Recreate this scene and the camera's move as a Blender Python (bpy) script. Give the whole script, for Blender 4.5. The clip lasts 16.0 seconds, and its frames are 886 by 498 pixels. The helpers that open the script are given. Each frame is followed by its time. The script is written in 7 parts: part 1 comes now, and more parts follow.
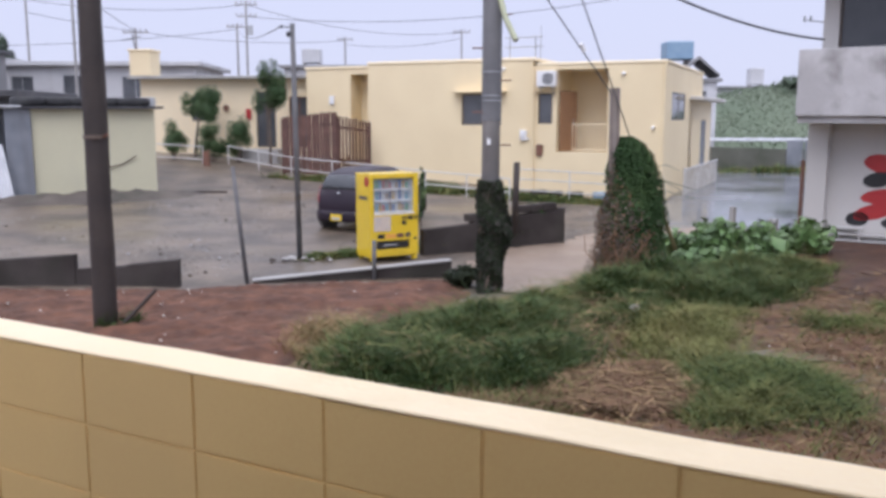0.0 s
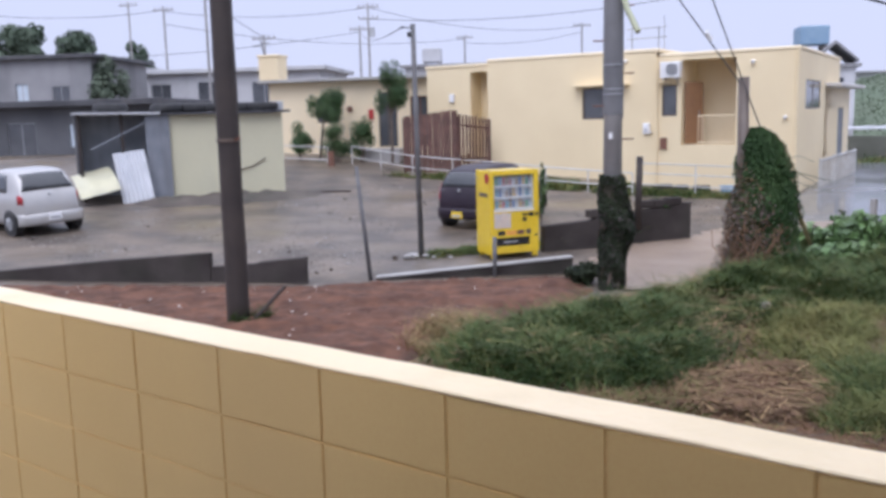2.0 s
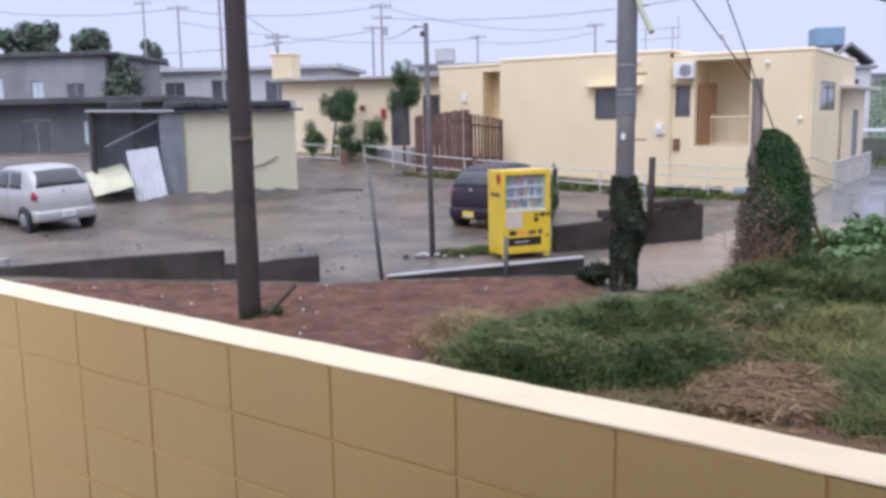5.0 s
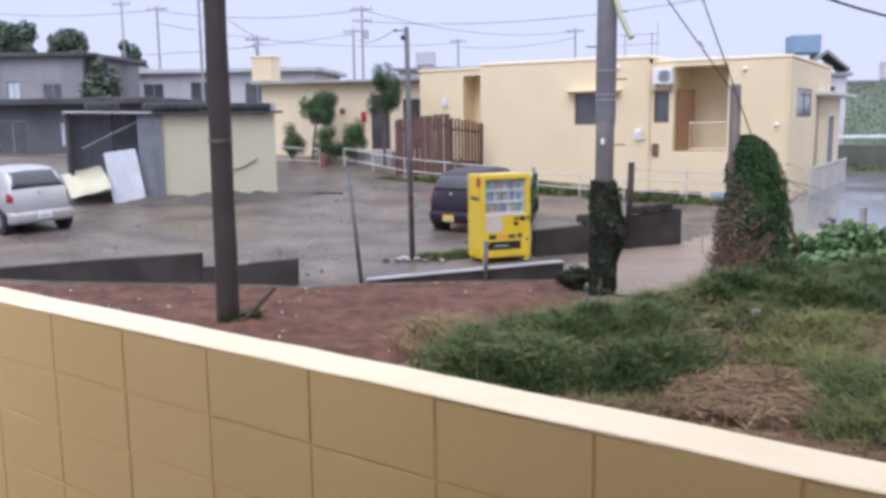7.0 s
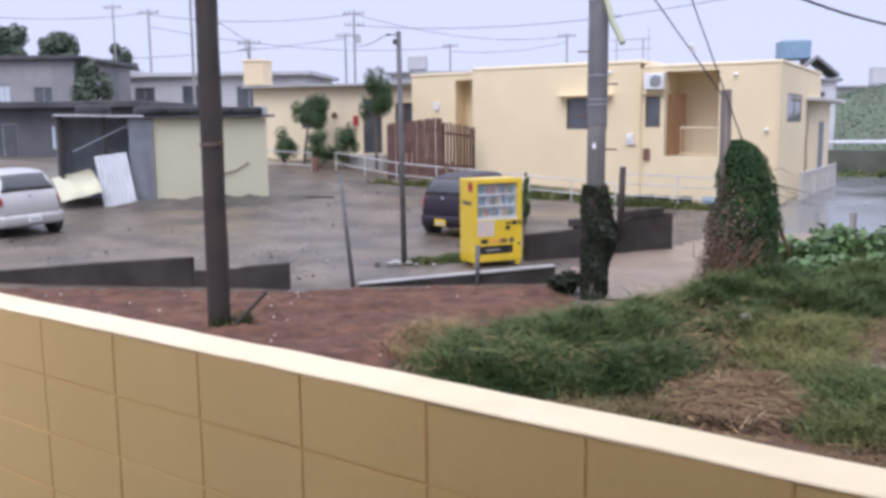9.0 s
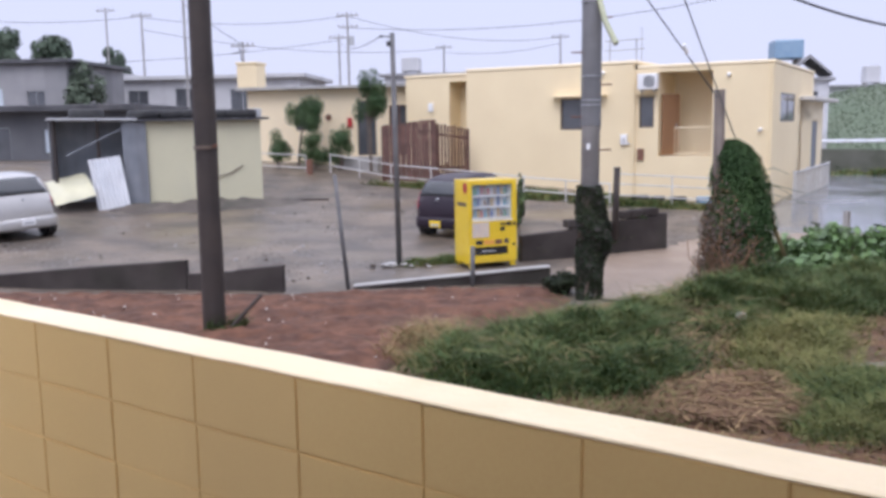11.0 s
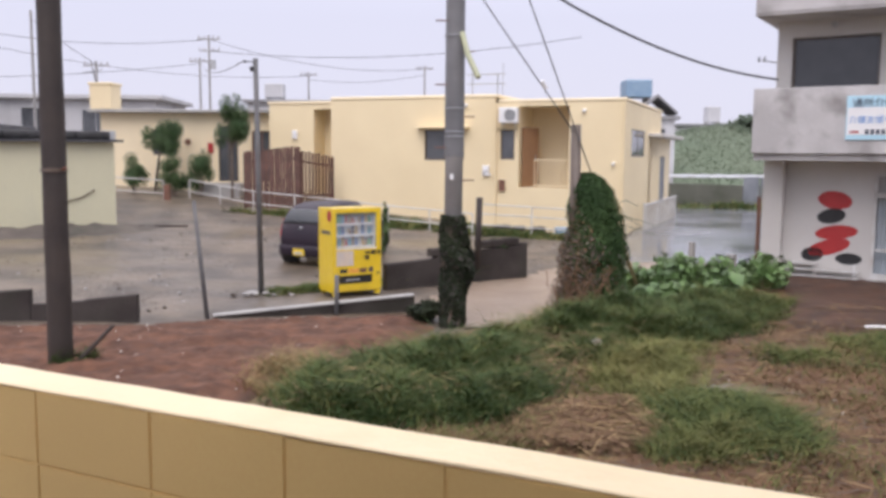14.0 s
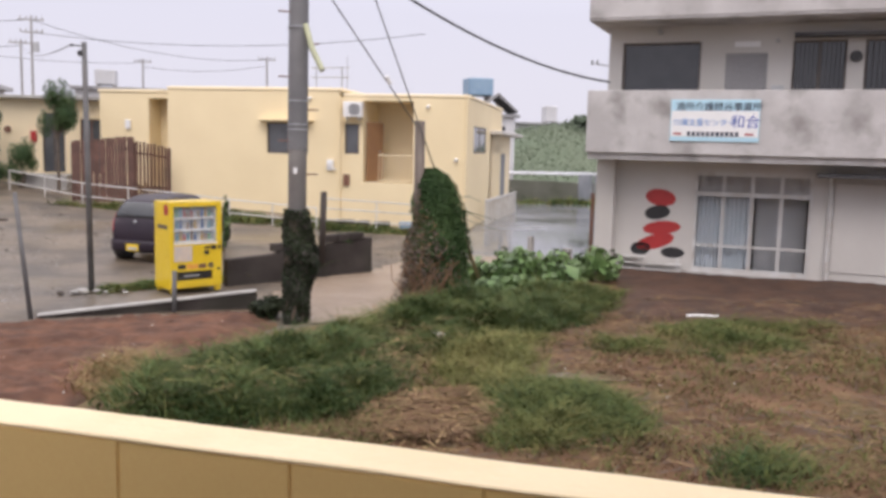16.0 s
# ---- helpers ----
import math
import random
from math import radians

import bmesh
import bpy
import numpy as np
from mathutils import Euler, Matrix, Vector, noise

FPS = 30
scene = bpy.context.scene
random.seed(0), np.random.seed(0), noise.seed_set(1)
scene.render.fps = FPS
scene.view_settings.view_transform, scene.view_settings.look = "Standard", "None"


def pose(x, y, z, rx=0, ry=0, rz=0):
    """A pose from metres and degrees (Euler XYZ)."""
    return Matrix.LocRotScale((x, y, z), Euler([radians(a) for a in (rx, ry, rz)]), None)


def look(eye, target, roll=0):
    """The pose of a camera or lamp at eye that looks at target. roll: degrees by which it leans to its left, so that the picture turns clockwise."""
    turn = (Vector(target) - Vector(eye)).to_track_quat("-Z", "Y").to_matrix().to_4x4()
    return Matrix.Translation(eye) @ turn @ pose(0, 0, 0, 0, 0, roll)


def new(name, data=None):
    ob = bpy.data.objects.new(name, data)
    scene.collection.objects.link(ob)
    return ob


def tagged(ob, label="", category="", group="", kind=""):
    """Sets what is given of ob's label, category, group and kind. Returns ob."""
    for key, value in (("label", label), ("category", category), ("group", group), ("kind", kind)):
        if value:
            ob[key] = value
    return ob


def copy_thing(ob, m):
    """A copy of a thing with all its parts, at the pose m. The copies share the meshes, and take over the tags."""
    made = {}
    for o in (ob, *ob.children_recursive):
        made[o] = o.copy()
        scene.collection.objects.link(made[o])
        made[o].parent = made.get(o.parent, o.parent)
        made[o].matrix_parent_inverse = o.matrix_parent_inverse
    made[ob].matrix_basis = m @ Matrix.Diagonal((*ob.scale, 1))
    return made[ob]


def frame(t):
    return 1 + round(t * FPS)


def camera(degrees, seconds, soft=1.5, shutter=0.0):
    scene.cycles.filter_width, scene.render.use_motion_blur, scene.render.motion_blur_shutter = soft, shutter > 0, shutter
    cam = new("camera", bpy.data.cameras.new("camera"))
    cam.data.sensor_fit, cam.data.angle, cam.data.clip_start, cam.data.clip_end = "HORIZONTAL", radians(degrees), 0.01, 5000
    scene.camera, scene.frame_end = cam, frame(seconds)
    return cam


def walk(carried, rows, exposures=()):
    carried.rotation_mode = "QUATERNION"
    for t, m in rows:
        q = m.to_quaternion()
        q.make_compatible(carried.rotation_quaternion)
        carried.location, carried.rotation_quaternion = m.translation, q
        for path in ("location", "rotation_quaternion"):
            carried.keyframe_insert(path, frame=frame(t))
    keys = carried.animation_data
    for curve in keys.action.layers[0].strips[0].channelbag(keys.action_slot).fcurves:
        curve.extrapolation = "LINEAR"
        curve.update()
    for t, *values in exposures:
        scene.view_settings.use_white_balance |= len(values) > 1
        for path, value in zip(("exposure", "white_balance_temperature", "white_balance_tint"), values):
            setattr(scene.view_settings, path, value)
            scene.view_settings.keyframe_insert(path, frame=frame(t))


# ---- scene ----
cam = camera(54.3, 16.0, soft=3.5)
PATH = [
    (0.0, pose(0, 0, 3.0, 81.38, -0.04, -0.01)),
    (0.5, pose(0, 0, 3.0, 81.35, 0.23, 0.32)),
    (1.0, pose(0, 0, 3.0, 81.34, 0.23, 0.82)),
    (1.5, pose(0, 0, 3.0, 81.27, 0.76, 4.47)),
    (2.0, pose(0, 0, 3.0, 81.27, 1.50, 7.83)),
    (2.5, pose(0, 0, 3.0, 80.89, 1.62, 10.35)),
    (3.0, pose(0, 0, 3.0, 80.90, 1.62, 10.46)),
    (3.5, pose(0, 0, 3.0, 80.99, 1.30, 9.31)),
    (4.0, pose(0, 0, 3.0, 81.13, 1.25, 9.13)),
    (6.5, pose(0, 0, 3.0, 81.38, 0.81, 7.53)),
    (7.0, pose(0, 0, 3.0, 81.48, 0.73, 7.35)),
    (7.5, pose(0, 0, 3.0, 81.64, 0.77, 7.19)),
    (8.0, pose(0, 0, 3.0, 81.71, 0.70, 7.03)),
    (8.5, pose(0, 0, 3.0, 81.70, 0.62, 6.93)),
    (9.0, pose(0, 0, 3.0, 81.75, 0.59, 6.82)),
    (11.5, pose(0, 0, 3.0, 81.89, 0.96, 6.41)),
    (12.0, pose(0, 0, 3.0, 82.07, 1.03, 6.48)),
    (12.5, pose(0, 0, 3.0, 82.28, 0.98, 6.02)),
    (13.0, pose(0, 0, 3.0, 83.03, 0.47, 2.67)),
    (13.5, pose(0, 0, 3.0, 83.71, -0.04, -0.22)),
    (14.0, pose(0, 0, 3.0, 83.69, -0.39, -2.44)),
    (14.5, pose(0, 0, 3.0, 83.69, -0.55, -4.40)),
    (15.0, pose(0, 0, 3.0, 83.63, -1.21, -7.04)),
    (15.5, pose(0, 0, 3.0, 83.37, -1.39, -10.48)),
    (16.0, pose(0, 0, 3.0, 83.50, -1.41, -12.66)),
]
# the phone's white balance drifts warmer as it turns to the white building
walk(cam, PATH, [(0.0, 0.14, 5850, 18), (3.0, 0.14, 5600, 18), (7.5, 0.22, 5700, 19), (12.5, 0.22, 6000, 19), (14.0, 0.21, 6350, 18), (15.5, 0.21, 6600, 17), (16.0, 0.21, 6650, 17)])

# ---- daylight: a bright overcast, rainy sky ----
world = bpy.data.worlds.new("overcast_sky")
scene.world = world
world.use_nodes = True
wn, wl = world.node_tree.nodes, world.node_tree.links
wn.clear()
w_out, w_bg = wn.new("ShaderNodeOutputWorld"), wn.new("ShaderNodeBackground")
w_sky = wn.new("ShaderNodeTexSky")
w_sky.sky_type, w_sky.sun_disc = "NISHITA", False
w_sky.sun_elevation, w_sky.sun_rotation = radians(58), radians(200)
w_sky.dust_density, w_sky.air_density = 6.0, 1.0
w_scale = wn.new("ShaderNodeVectorMath")
w_scale.operation = "SCALE"
w_scale.inputs["Scale"].default_value = 0.07
wl.new(w_sky.outputs["Color"], w_scale.inputs[0])
w_co, w_sep = wn.new("ShaderNodeTexCoord"), wn.new("ShaderNodeSeparateXYZ")
wl.new(w_co.outputs["Generated"], w_sep.inputs[0])
w_ramp = wn.new("ShaderNodeValToRGB")
w_ramp.color_ramp.elements[0].position, w_ramp.color_ramp.elements[0].color = 0.0, (0.735, 0.75, 0.83, 1)
w_ramp.color_ramp.elements[1].position, w_ramp.color_ramp.elements[1].color = 1.0, (1.0, 1.0, 1.0, 1)
e_mid = w_ramp.color_ramp.elements.new(0.16)
e_mid.color = (0.71, 0.735, 0.84, 1)
wl.new(w_sep.outputs["Z"], w_ramp.inputs[0])
w_gain = wn.new("ShaderNodeMapRange")
w_gain.inputs["From Min"].default_value, w_gain.inputs["From Max"].default_value = 0.15, 1.0
w_gain.inputs["To Min"].default_value, w_gain.inputs["To Max"].default_value = 1.0, 2.1
wl.new(w_sep.outputs["Z"], w_gain.inputs["Value"])
w_cloud = wn.new("ShaderNodeVectorMath")
w_cloud.operation = "SCALE"
wl.new(w_ramp.outputs["Color"], w_cloud.inputs[0])
wl.new(w_gain.outputs[0], w_cloud.inputs["Scale"])
w_mix = wn.new("ShaderNodeMix")
w_mix.data_type = "RGBA"
w_mix.inputs["Factor"].default_value = 0.9
wl.new(w_scale.outputs[0], w_mix.inputs["A"])
wl.new(w_cloud.outputs[0], w_mix.inputs["B"])
wl.new(w_mix.outputs["Result"], w_bg.inputs["Color"])
w_bg.inputs["Strength"].default_value = 1.0
wl.new(w_bg.outputs[0], w_out.inputs["Surface"])

sun = new("sun", bpy.data.lights.new("sun", "SUN"))
sun.data.energy, sun.data.angle, sun.data.color = 1.1, radians(40), (1.0, 0.96, 0.9)
sun.matrix_basis = look((-8, -22, 40), (0, 10, 0))
scene.view_settings.exposure = 0.0


# ---- helpers for building ----
def part(name, bm, material, parent=None, label="", smooth=False):
    """One mesh object out of a bmesh, under a thing or a part."""
    me = bpy.data.meshes.new(name)
    bm.normal_update()
    bm.to_mesh(me)
    bm.free()
    if smooth:
        for p in me.polygons:
            p.use_smooth = True
    for m in material if isinstance(material, (list, tuple)) else [material]:
        me.materials.append(m)
    ob = new(name, me)
    if parent is not None:
        ob.parent = parent
    if label:
        ob["label"] = label
    return ob


def thing(name, m, label, category, group="", kind=""):
    ob = new(name)
    ob.matrix_basis = m
    ob.empty_display_size = 0.2
    return tagged(ob, label, category, group, kind)


def box(bm, x0, y0, z0, x1, y1, z1, bevel=0.0, rz=0.0, mi=0):
    """A box between two corners, its edges rounded by bevel, turned by rz degrees about its own centre."""
    c = Vector(((x0 + x1) / 2, (y0 + y1) / 2, (z0 + z1) / 2))
    m = Matrix.Translation(c) @ Matrix.Rotation(radians(rz), 4, "Z") @ Matrix.Diagonal((abs(x1 - x0), abs(y1 - y0), abs(z1 - z0), 1))
    old = set(bm.faces) if mi else None
    r = bmesh.ops.create_cube(bm, size=1, matrix=m)
    if bevel:
        es = {e for v in r["verts"] for e in v.link_edges}
        bmesh.ops.bevel(bm, geom=list(es), offset=bevel, segments=2, affect="EDGES", profile=0.5)
    if mi:
        for f in bm.faces:
            if f not in old:
                f.material_index = mi
    return r


def tube(bm, pts, r, seg=8, r2=None, caps=True, lump=0.0, rng=None):
    """A round bar along points, its radius going from r to r2."""
    pts = [Vector(p) for p in pts]
    r2 = r if r2 is None else r2
    rings = []
    for i, p in enumerate(pts):
        d = (pts[min(i + 1, len(pts) - 1)] - pts[max(i - 1, 0)]).normalized()
        a = d.orthogonal().normalized() if abs(d.z) < 0.99 else Vector((1, 0, 0))
        a = (a - d * a.dot(d)).normalized()
        b = d.cross(a)
        rad = r + (r2 - r) * i / max(1, len(pts) - 1)
        ring = []
        for k in range(seg):
            w = 2 * math.pi * k / seg
            q = rad * (1 + (rng.uniform(-lump, lump) if rng else 0))
            ring.append(bm.verts.new(p + a * math.cos(w) * q + b * math.sin(w) * q))
        rings.append(ring)
    for u, v in zip(rings, rings[1:]):
        for k in range(seg):
            bm.faces.new((u[k], u[(k + 1) % seg], v[(k + 1) % seg], v[k]))
    if caps and seg > 2:
        bm.faces.new(list(reversed(rings[0])))
        bm.faces.new(rings[-1])


def prism(bm, outline, y0, y1):
    """An outline in x and z, pushed from y0 to y1."""
    a = [bm.verts.new((x, y0, z)) for x, z in outline]
    b = [bm.verts.new((x, y1, z)) for x, z in outline]
    bm.faces.new(a)
    bm.faces.new(list(reversed(b)))
    for i in range(len(a)):
        j = (i + 1) % len(a)
        bm.faces.new((a[j], a[i], b[i], b[j]))
    bmesh.ops.recalc_face_normals(bm, faces=bm.faces[:])


def B():
    return bmesh.new()


def wall_with_holes(bm, x0, x1, z0, z1, y0, y1, holes, step=0.0):
    """A wall in x and z, from y0 to y1 thick, with real rectangular openings (hx0, hz0, hx1, hz1)."""
    xs = sorted({x0, x1, *[h[0] for h in holes], *[h[2] for h in holes]})
    zs = sorted({z0, z1, *[h[1] for h in holes], *[h[3] for h in holes]})
    xs, zs = [x for x in xs if x0 <= x <= x1], [z for z in zs if z0 <= z <= z1]
    solid = lambda i, j: 0 <= i < len(xs) - 1 and 0 <= j < len(zs) - 1 and not any(
        h[0] < (xs[i] + xs[i + 1]) / 2 < h[2] and h[1] < (zs[j] + zs[j + 1]) / 2 < h[3] for h in holes)
    V = {}

    def v(i, j, y):
        if (i, j, y) not in V:
            V[i, j, y] = bm.verts.new((xs[i], y, zs[j]))
        return V[i, j, y]
    for i in range(len(xs) - 1):
        for j in range(len(zs) - 1):
            if not solid(i, j):
                continue
            bm.faces.new((v(i, j, y0), v(i + 1, j, y0), v(i + 1, j + 1, y0), v(i, j + 1, y0)))
            bm.faces.new((v(i, j + 1, y1), v(i + 1, j + 1, y1), v(i + 1, j, y1), v(i, j, y1)))
            if not solid(i - 1, j):
                bm.faces.new((v(i, j, y0), v(i, j + 1, y0), v(i, j + 1, y1), v(i, j, y1)))
            if not solid(i + 1, j):
                bm.faces.new((v(i + 1, j, y1), v(i + 1, j + 1, y1), v(i + 1, j + 1, y0), v(i + 1, j, y0)))
            if not solid(i, j - 1):
                bm.faces.new((v(i, j, y1), v(i + 1, j, y1), v(i + 1, j, y0), v(i, j, y0)))
            if not solid(i, j + 1):
                bm.faces.new((v(i, j + 1, y0), v(i + 1, j + 1, y0), v(i + 1, j + 1, y1), v(i, j + 1, y1)))


def ground_height(x, y):
    """The lie of the land: level by the road, rising to the back and to the far side of the yard."""
    v = min(1.7, 0.066 * (y - 20) + 0.045 * (-x - 4))
    v *= 1 / (1 + math.exp(max(-30, min(30, (x - 6) / 1.5))))
    z = 0.25 * math.log1p(math.exp(max(-30, min(30, v / 0.25))))
    return z * max(0.0, min(1.0, (y - 12) / 2))


# ---- materials ----
def material(name, c1, c2, rough=0.7, scale=1.5, fine=40.0, fine_amount=0.25, bump=0.1, stain=None, stain_scale=0.6,
             stain_amount=0.0, metal=0.0, streak=False, wet=0.0, wet_scale=0.25, island=0.0, coat=0.0, spec=0.5, bump_scale=None):
    """A weathered surface: two colours mixed by broad noise, fine grain, stains with a shape of their own, puddled gloss."""
    m = bpy.data.materials.new(name)
    m.use_nodes = True
    n, l = m.node_tree.nodes, m.node_tree.links
    b = n["Principled BSDF"]
    co = n.new("ShaderNodeTexCoord")
    geo = n.new("ShaderNodeNewGeometry")
    pos = geo.outputs["Position"]

    def noise_node(s, detail=4.0, vec=pos):
        t = n.new("ShaderNodeTexNoise")
        t.inputs["Scale"].default_value, t.inputs["Detail"].default_value = s, detail
        l.new(vec, t.inputs["Vector"])
        return t.outputs["Fac"]

    def mix(fac, a, c, mode="MIX"):
        t = n.new("ShaderNodeMix")
        t.data_type, t.blend_type = "RGBA", mode
        for sock, val in (("Factor", fac), ("A", a), ("B", c)):
            if isinstance(val, (int, float)):
                t.inputs[sock].default_value = val
            elif isinstance(val, tuple):
                t.inputs[sock].default_value = (*val, 1)
            else:
                l.new(val, t.inputs[sock])
        return t.outputs["Result"]

    def ramp(fac, lo, hi, a=0.0, c=1.0):
        t = n.new("ShaderNodeMapRange")
        t.inputs["From Min"].default_value, t.inputs["From Max"].default_value = lo, hi
        t.inputs["To Min"].default_value, t.inputs["To Max"].default_value = a, c
        l.new(fac, t.inputs["Value"])
        return t.outputs[0]
    big = noise_node(scale)
    col = mix(ramp(big, 0.35, 0.65), tuple(c1), tuple(c2))
    grain = noise_node(fine, 3.0)
    col = mix(fine_amount, col, mix(grain, (0.25, 0.25, 0.25), (1.0, 1.0, 1.0)), "OVERLAY")
    if stain is not None:
        vec = pos
        if streak:
            mp = n.new("ShaderNodeMapping")
            mp.inputs["Scale"].default_value = (1.0, 1.0, 0.16)
            l.new(pos, mp.inputs["Vector"])
            vec = mp.outputs[0]
        s = ramp(noise_node(stain_scale, 6.0, vec), 0.52, 0.72, 0.0, stain_amount)
        col = mix(s, col, tuple(stain))
    if island:
        isl = ramp(geo.outputs["Random Per Island"], 0, 1, 1 - island, 1 + island)
        hs = n.new("ShaderNodeHueSaturation")
        l.new(isl, hs.inputs["Value"])
        l.new(col, hs.inputs["Color"])
        col = hs.outputs[0]
    l.new(col, b.inputs["Base Color"])
    b.inputs["Metallic"].default_value = metal
    b.inputs["Specular IOR Level"].default_value = spec
    b.inputs["Coat Weight"].default_value = coat
    b.inputs["Coat Roughness"].default_value = 0.08
    r = ramp(grain, 0.3, 0.7, max(0.02, rough - 0.07), min(1, rough + 0.07))
    height = grain
    if wet:
        w = ramp(noise_node(wet_scale, 5.0), 0.5 - 0.12, 0.5 + 0.12, 0, wet)
        r = ramp(w, 0, 1, rough, 0.06)
        dark = n.new("ShaderNodeMix")
        dark.data_type = "RGBA"
        l.new(ramp(w, 0, 1, 0, 0.35), dark.inputs["Factor"])
        l.new(col, dark.inputs["A"])
        dark.inputs["B"].default_value = (c1[0] * 0.6, c1[1] * 0.6, c1[2] * 0.6, 1)
        l.new(dark.outputs["Result"], b.inputs["Base Color"])
    l.new(r, b.inputs["Roughness"])
    if bump:
        bp = n.new("ShaderNodeBump")
        bp.inputs["Strength"].default_value, bp.inputs["Distance"].default_value = min(1.0, bump * 3), 0.02
        l.new(noise_node(bump_scale or fine * 0.6, 5.0), bp.inputs["Height"])
        l.new(bp.outputs[0], b.inputs["Normal"])
    return m


def glass_material(name, tint, rough=0.05, alpha=0.25):
    """A pane: clear tinted glass that mirrors the sky."""
    m = bpy.data.materials.new(name)
    m.use_nodes = True
    b = m.node_tree.nodes["Principled BSDF"]
    b.inputs["Base Color"].default_value = (*tint, 1)
    b.inputs["Roughness"].default_value = rough
    b.inputs["Alpha"].default_value = alpha
    b.inputs["Specular IOR Level"].default_value = 0.8
    return m


M_CREAM = material("cream_paint", (0.82, 0.685, 0.435), (0.77, 0.635, 0.40), 0.6, 0.5, 60, 0.12, 0.03, (0.68, 0.56, 0.36), 0.5, 0.16, streak=True)
M_CREAM2 = material("cream_paint_aged", (0.82, 0.69, 0.46), (0.76, 0.64, 0.43), 0.65, 0.5, 60, 0.15, 0.03, (0.60, 0.50, 0.34), 0.6, 0.25, streak=True)
M_BLOCK = material("block_wall_paint", (0.78, 0.545, 0.225), (0.73, 0.50, 0.20), 0.55, 0.9, 90, 0.12, 0.012, (0.66, 0.46, 0.20), 1.2, 0.35, streak=True)
M_COPING = material("coping_paint", (0.86, 0.70, 0.44), (0.82, 0.66, 0.40), 0.4, 1.5, 70, 0.15, 0.05, (0.62, 0.50, 0.26), 2.6, 0.5)
M_SHED = material("shed_plaster", (0.56, 0.53, 0.37), (0.51, 0.485, 0.345), 0.75, 0.6, 40, 0.2, 0.06, (0.42, 0.42, 0.34), 0.7, 0.45, streak=True)
M_WHITEWALL = material("old_white_concrete", (0.52, 0.505, 0.50), (0.40, 0.385, 0.38), 0.75, 1.1, 40, 0.25, 0.08, (0.20, 0.185, 0.175), 1.5, 0.75)
M_WHITEPAINT = material("white_wall_paint", (0.56, 0.54, 0.51), (0.50, 0.48, 0.455), 0.65, 0.6, 50, 0.15, 0.05, (0.48, 0.46, 0.42), 0.9, 0.4, streak=True)
M_PLASTER = material("rough_white_plaster", (0.80, 0.80, 0.82), (0.72, 0.72, 0.75), 0.7, 6, 60, 0.3, 0.3)
M_DARKWALL = material("dark_block", (0.036, 0.030, 0.028), (0.058, 0.050, 0.046), 0.85, 1.5, 40, 0.4, 0.2, (0.028, 0.034, 0.022), 1.0, 0.6, spec=0.2)
M_CONCRETE = material("grey_concrete", (0.30, 0.29, 0.28), (0.38, 0.37, 0.35), 0.7, 1.2, 40, 0.3, 0.15, (0.18, 0.17, 0.16), 1.0, 0.5, streak=True)
M_MUD = material("wet_mud_gravel", (0.066, 0.054, 0.043), (0.15, 0.118, 0.088), 0.65, 0.8, 9, 0.55, 0.5, (0.23, 0.175, 0.105), 0.3, 0.75, wet=0.6, wet_scale=0.3, bump_scale=5.0)
M_SOIL = material("brown_soil", (0.058, 0.024, 0.013), (0.125, 0.056, 0.031), 0.9, 3.5, 34, 0.75, 0.7, (0.055, 0.030, 0.020), 0.8, 0.6, bump_scale=26.0)
M_LITTER = material("straw_litter", (0.075, 0.036, 0.018), (0.145, 0.076, 0.036), 0.85, 1.1, 25, 0.6, 0.4, (0.11, 0.11, 0.04), 0.8, 0.6, bump_scale=12.0)
M_ALLEY = material("wet_alley_concrete", (0.24, 0.18, 0.132), (0.30, 0.228, 0.168), 0.5, 0.6, 30, 0.25, 0.12, (0.25, 0.21, 0.17), 0.6, 0.6, wet=0.5, wet_scale=0.4)
# base lifted to bluish grey, standing in for part of the sky's reflection
M_ROAD = material("flooded_asphalt_sky_tinted", (0.15, 0.155, 0.165), (0.19, 0.193, 0.20), 0.3, 0.4, 30, 0.3, 0.02, (0.16, 0.15, 0.14), 0.4, 0.4, wet=1.0, wet_scale=0.16, bump_scale=4.0)
M_POLE_DARK = material("tarred_pole", (0.026, 0.020, 0.018), (0.042, 0.032, 0.027), 0.7, 2.0, 30, 0.4, 0.2, (0.06, 0.048, 0.04), 1.6, 0.4, streak=True)
M_POLE = material("pole_concrete", (0.26, 0.25, 0.245), (0.34, 0.33, 0.32), 0.7, 1.5, 40, 0.3, 0.1, (0.13, 0.125, 0.12), 1.2, 0.6, streak=True)
M_STEEL = material("galvanised_steel", (0.32, 0.33, 0.34), (0.42, 0.43, 0.44), 0.45, 3, 60, 0.2, 0.05, metal=0.7)
M_RAIL = material("white_painted_rail", (0.60, 0.60, 0.59), (0.50, 0.49, 0.47), 0.5, 3, 60, 0.15, 0.03, (0.35, 0.25, 0.18), 5, 0.4)
M_RUST = material("rusty_steel", (0.13, 0.065, 0.045), (0.19, 0.09, 0.06), 0.75, 4, 60, 0.4, 0.15)
M_WOODFENCE = material("red_brown_wood", (0.075, 0.040, 0.032), (0.12, 0.062, 0.048), 0.7, 3, 40, 0.4, 0.1, island=0.2)
M_DOORWOOD = material("brown_door", (0.30, 0.17, 0.09), (0.26, 0.145, 0.08), 0.5, 3, 50, 0.3, 0.03)
M_BROWN_METAL = material("brown_aluminium", (0.10, 0.075, 0.06), (0.12, 0.09, 0.07), 0.4, 4, 60, 0.1, 0.0)
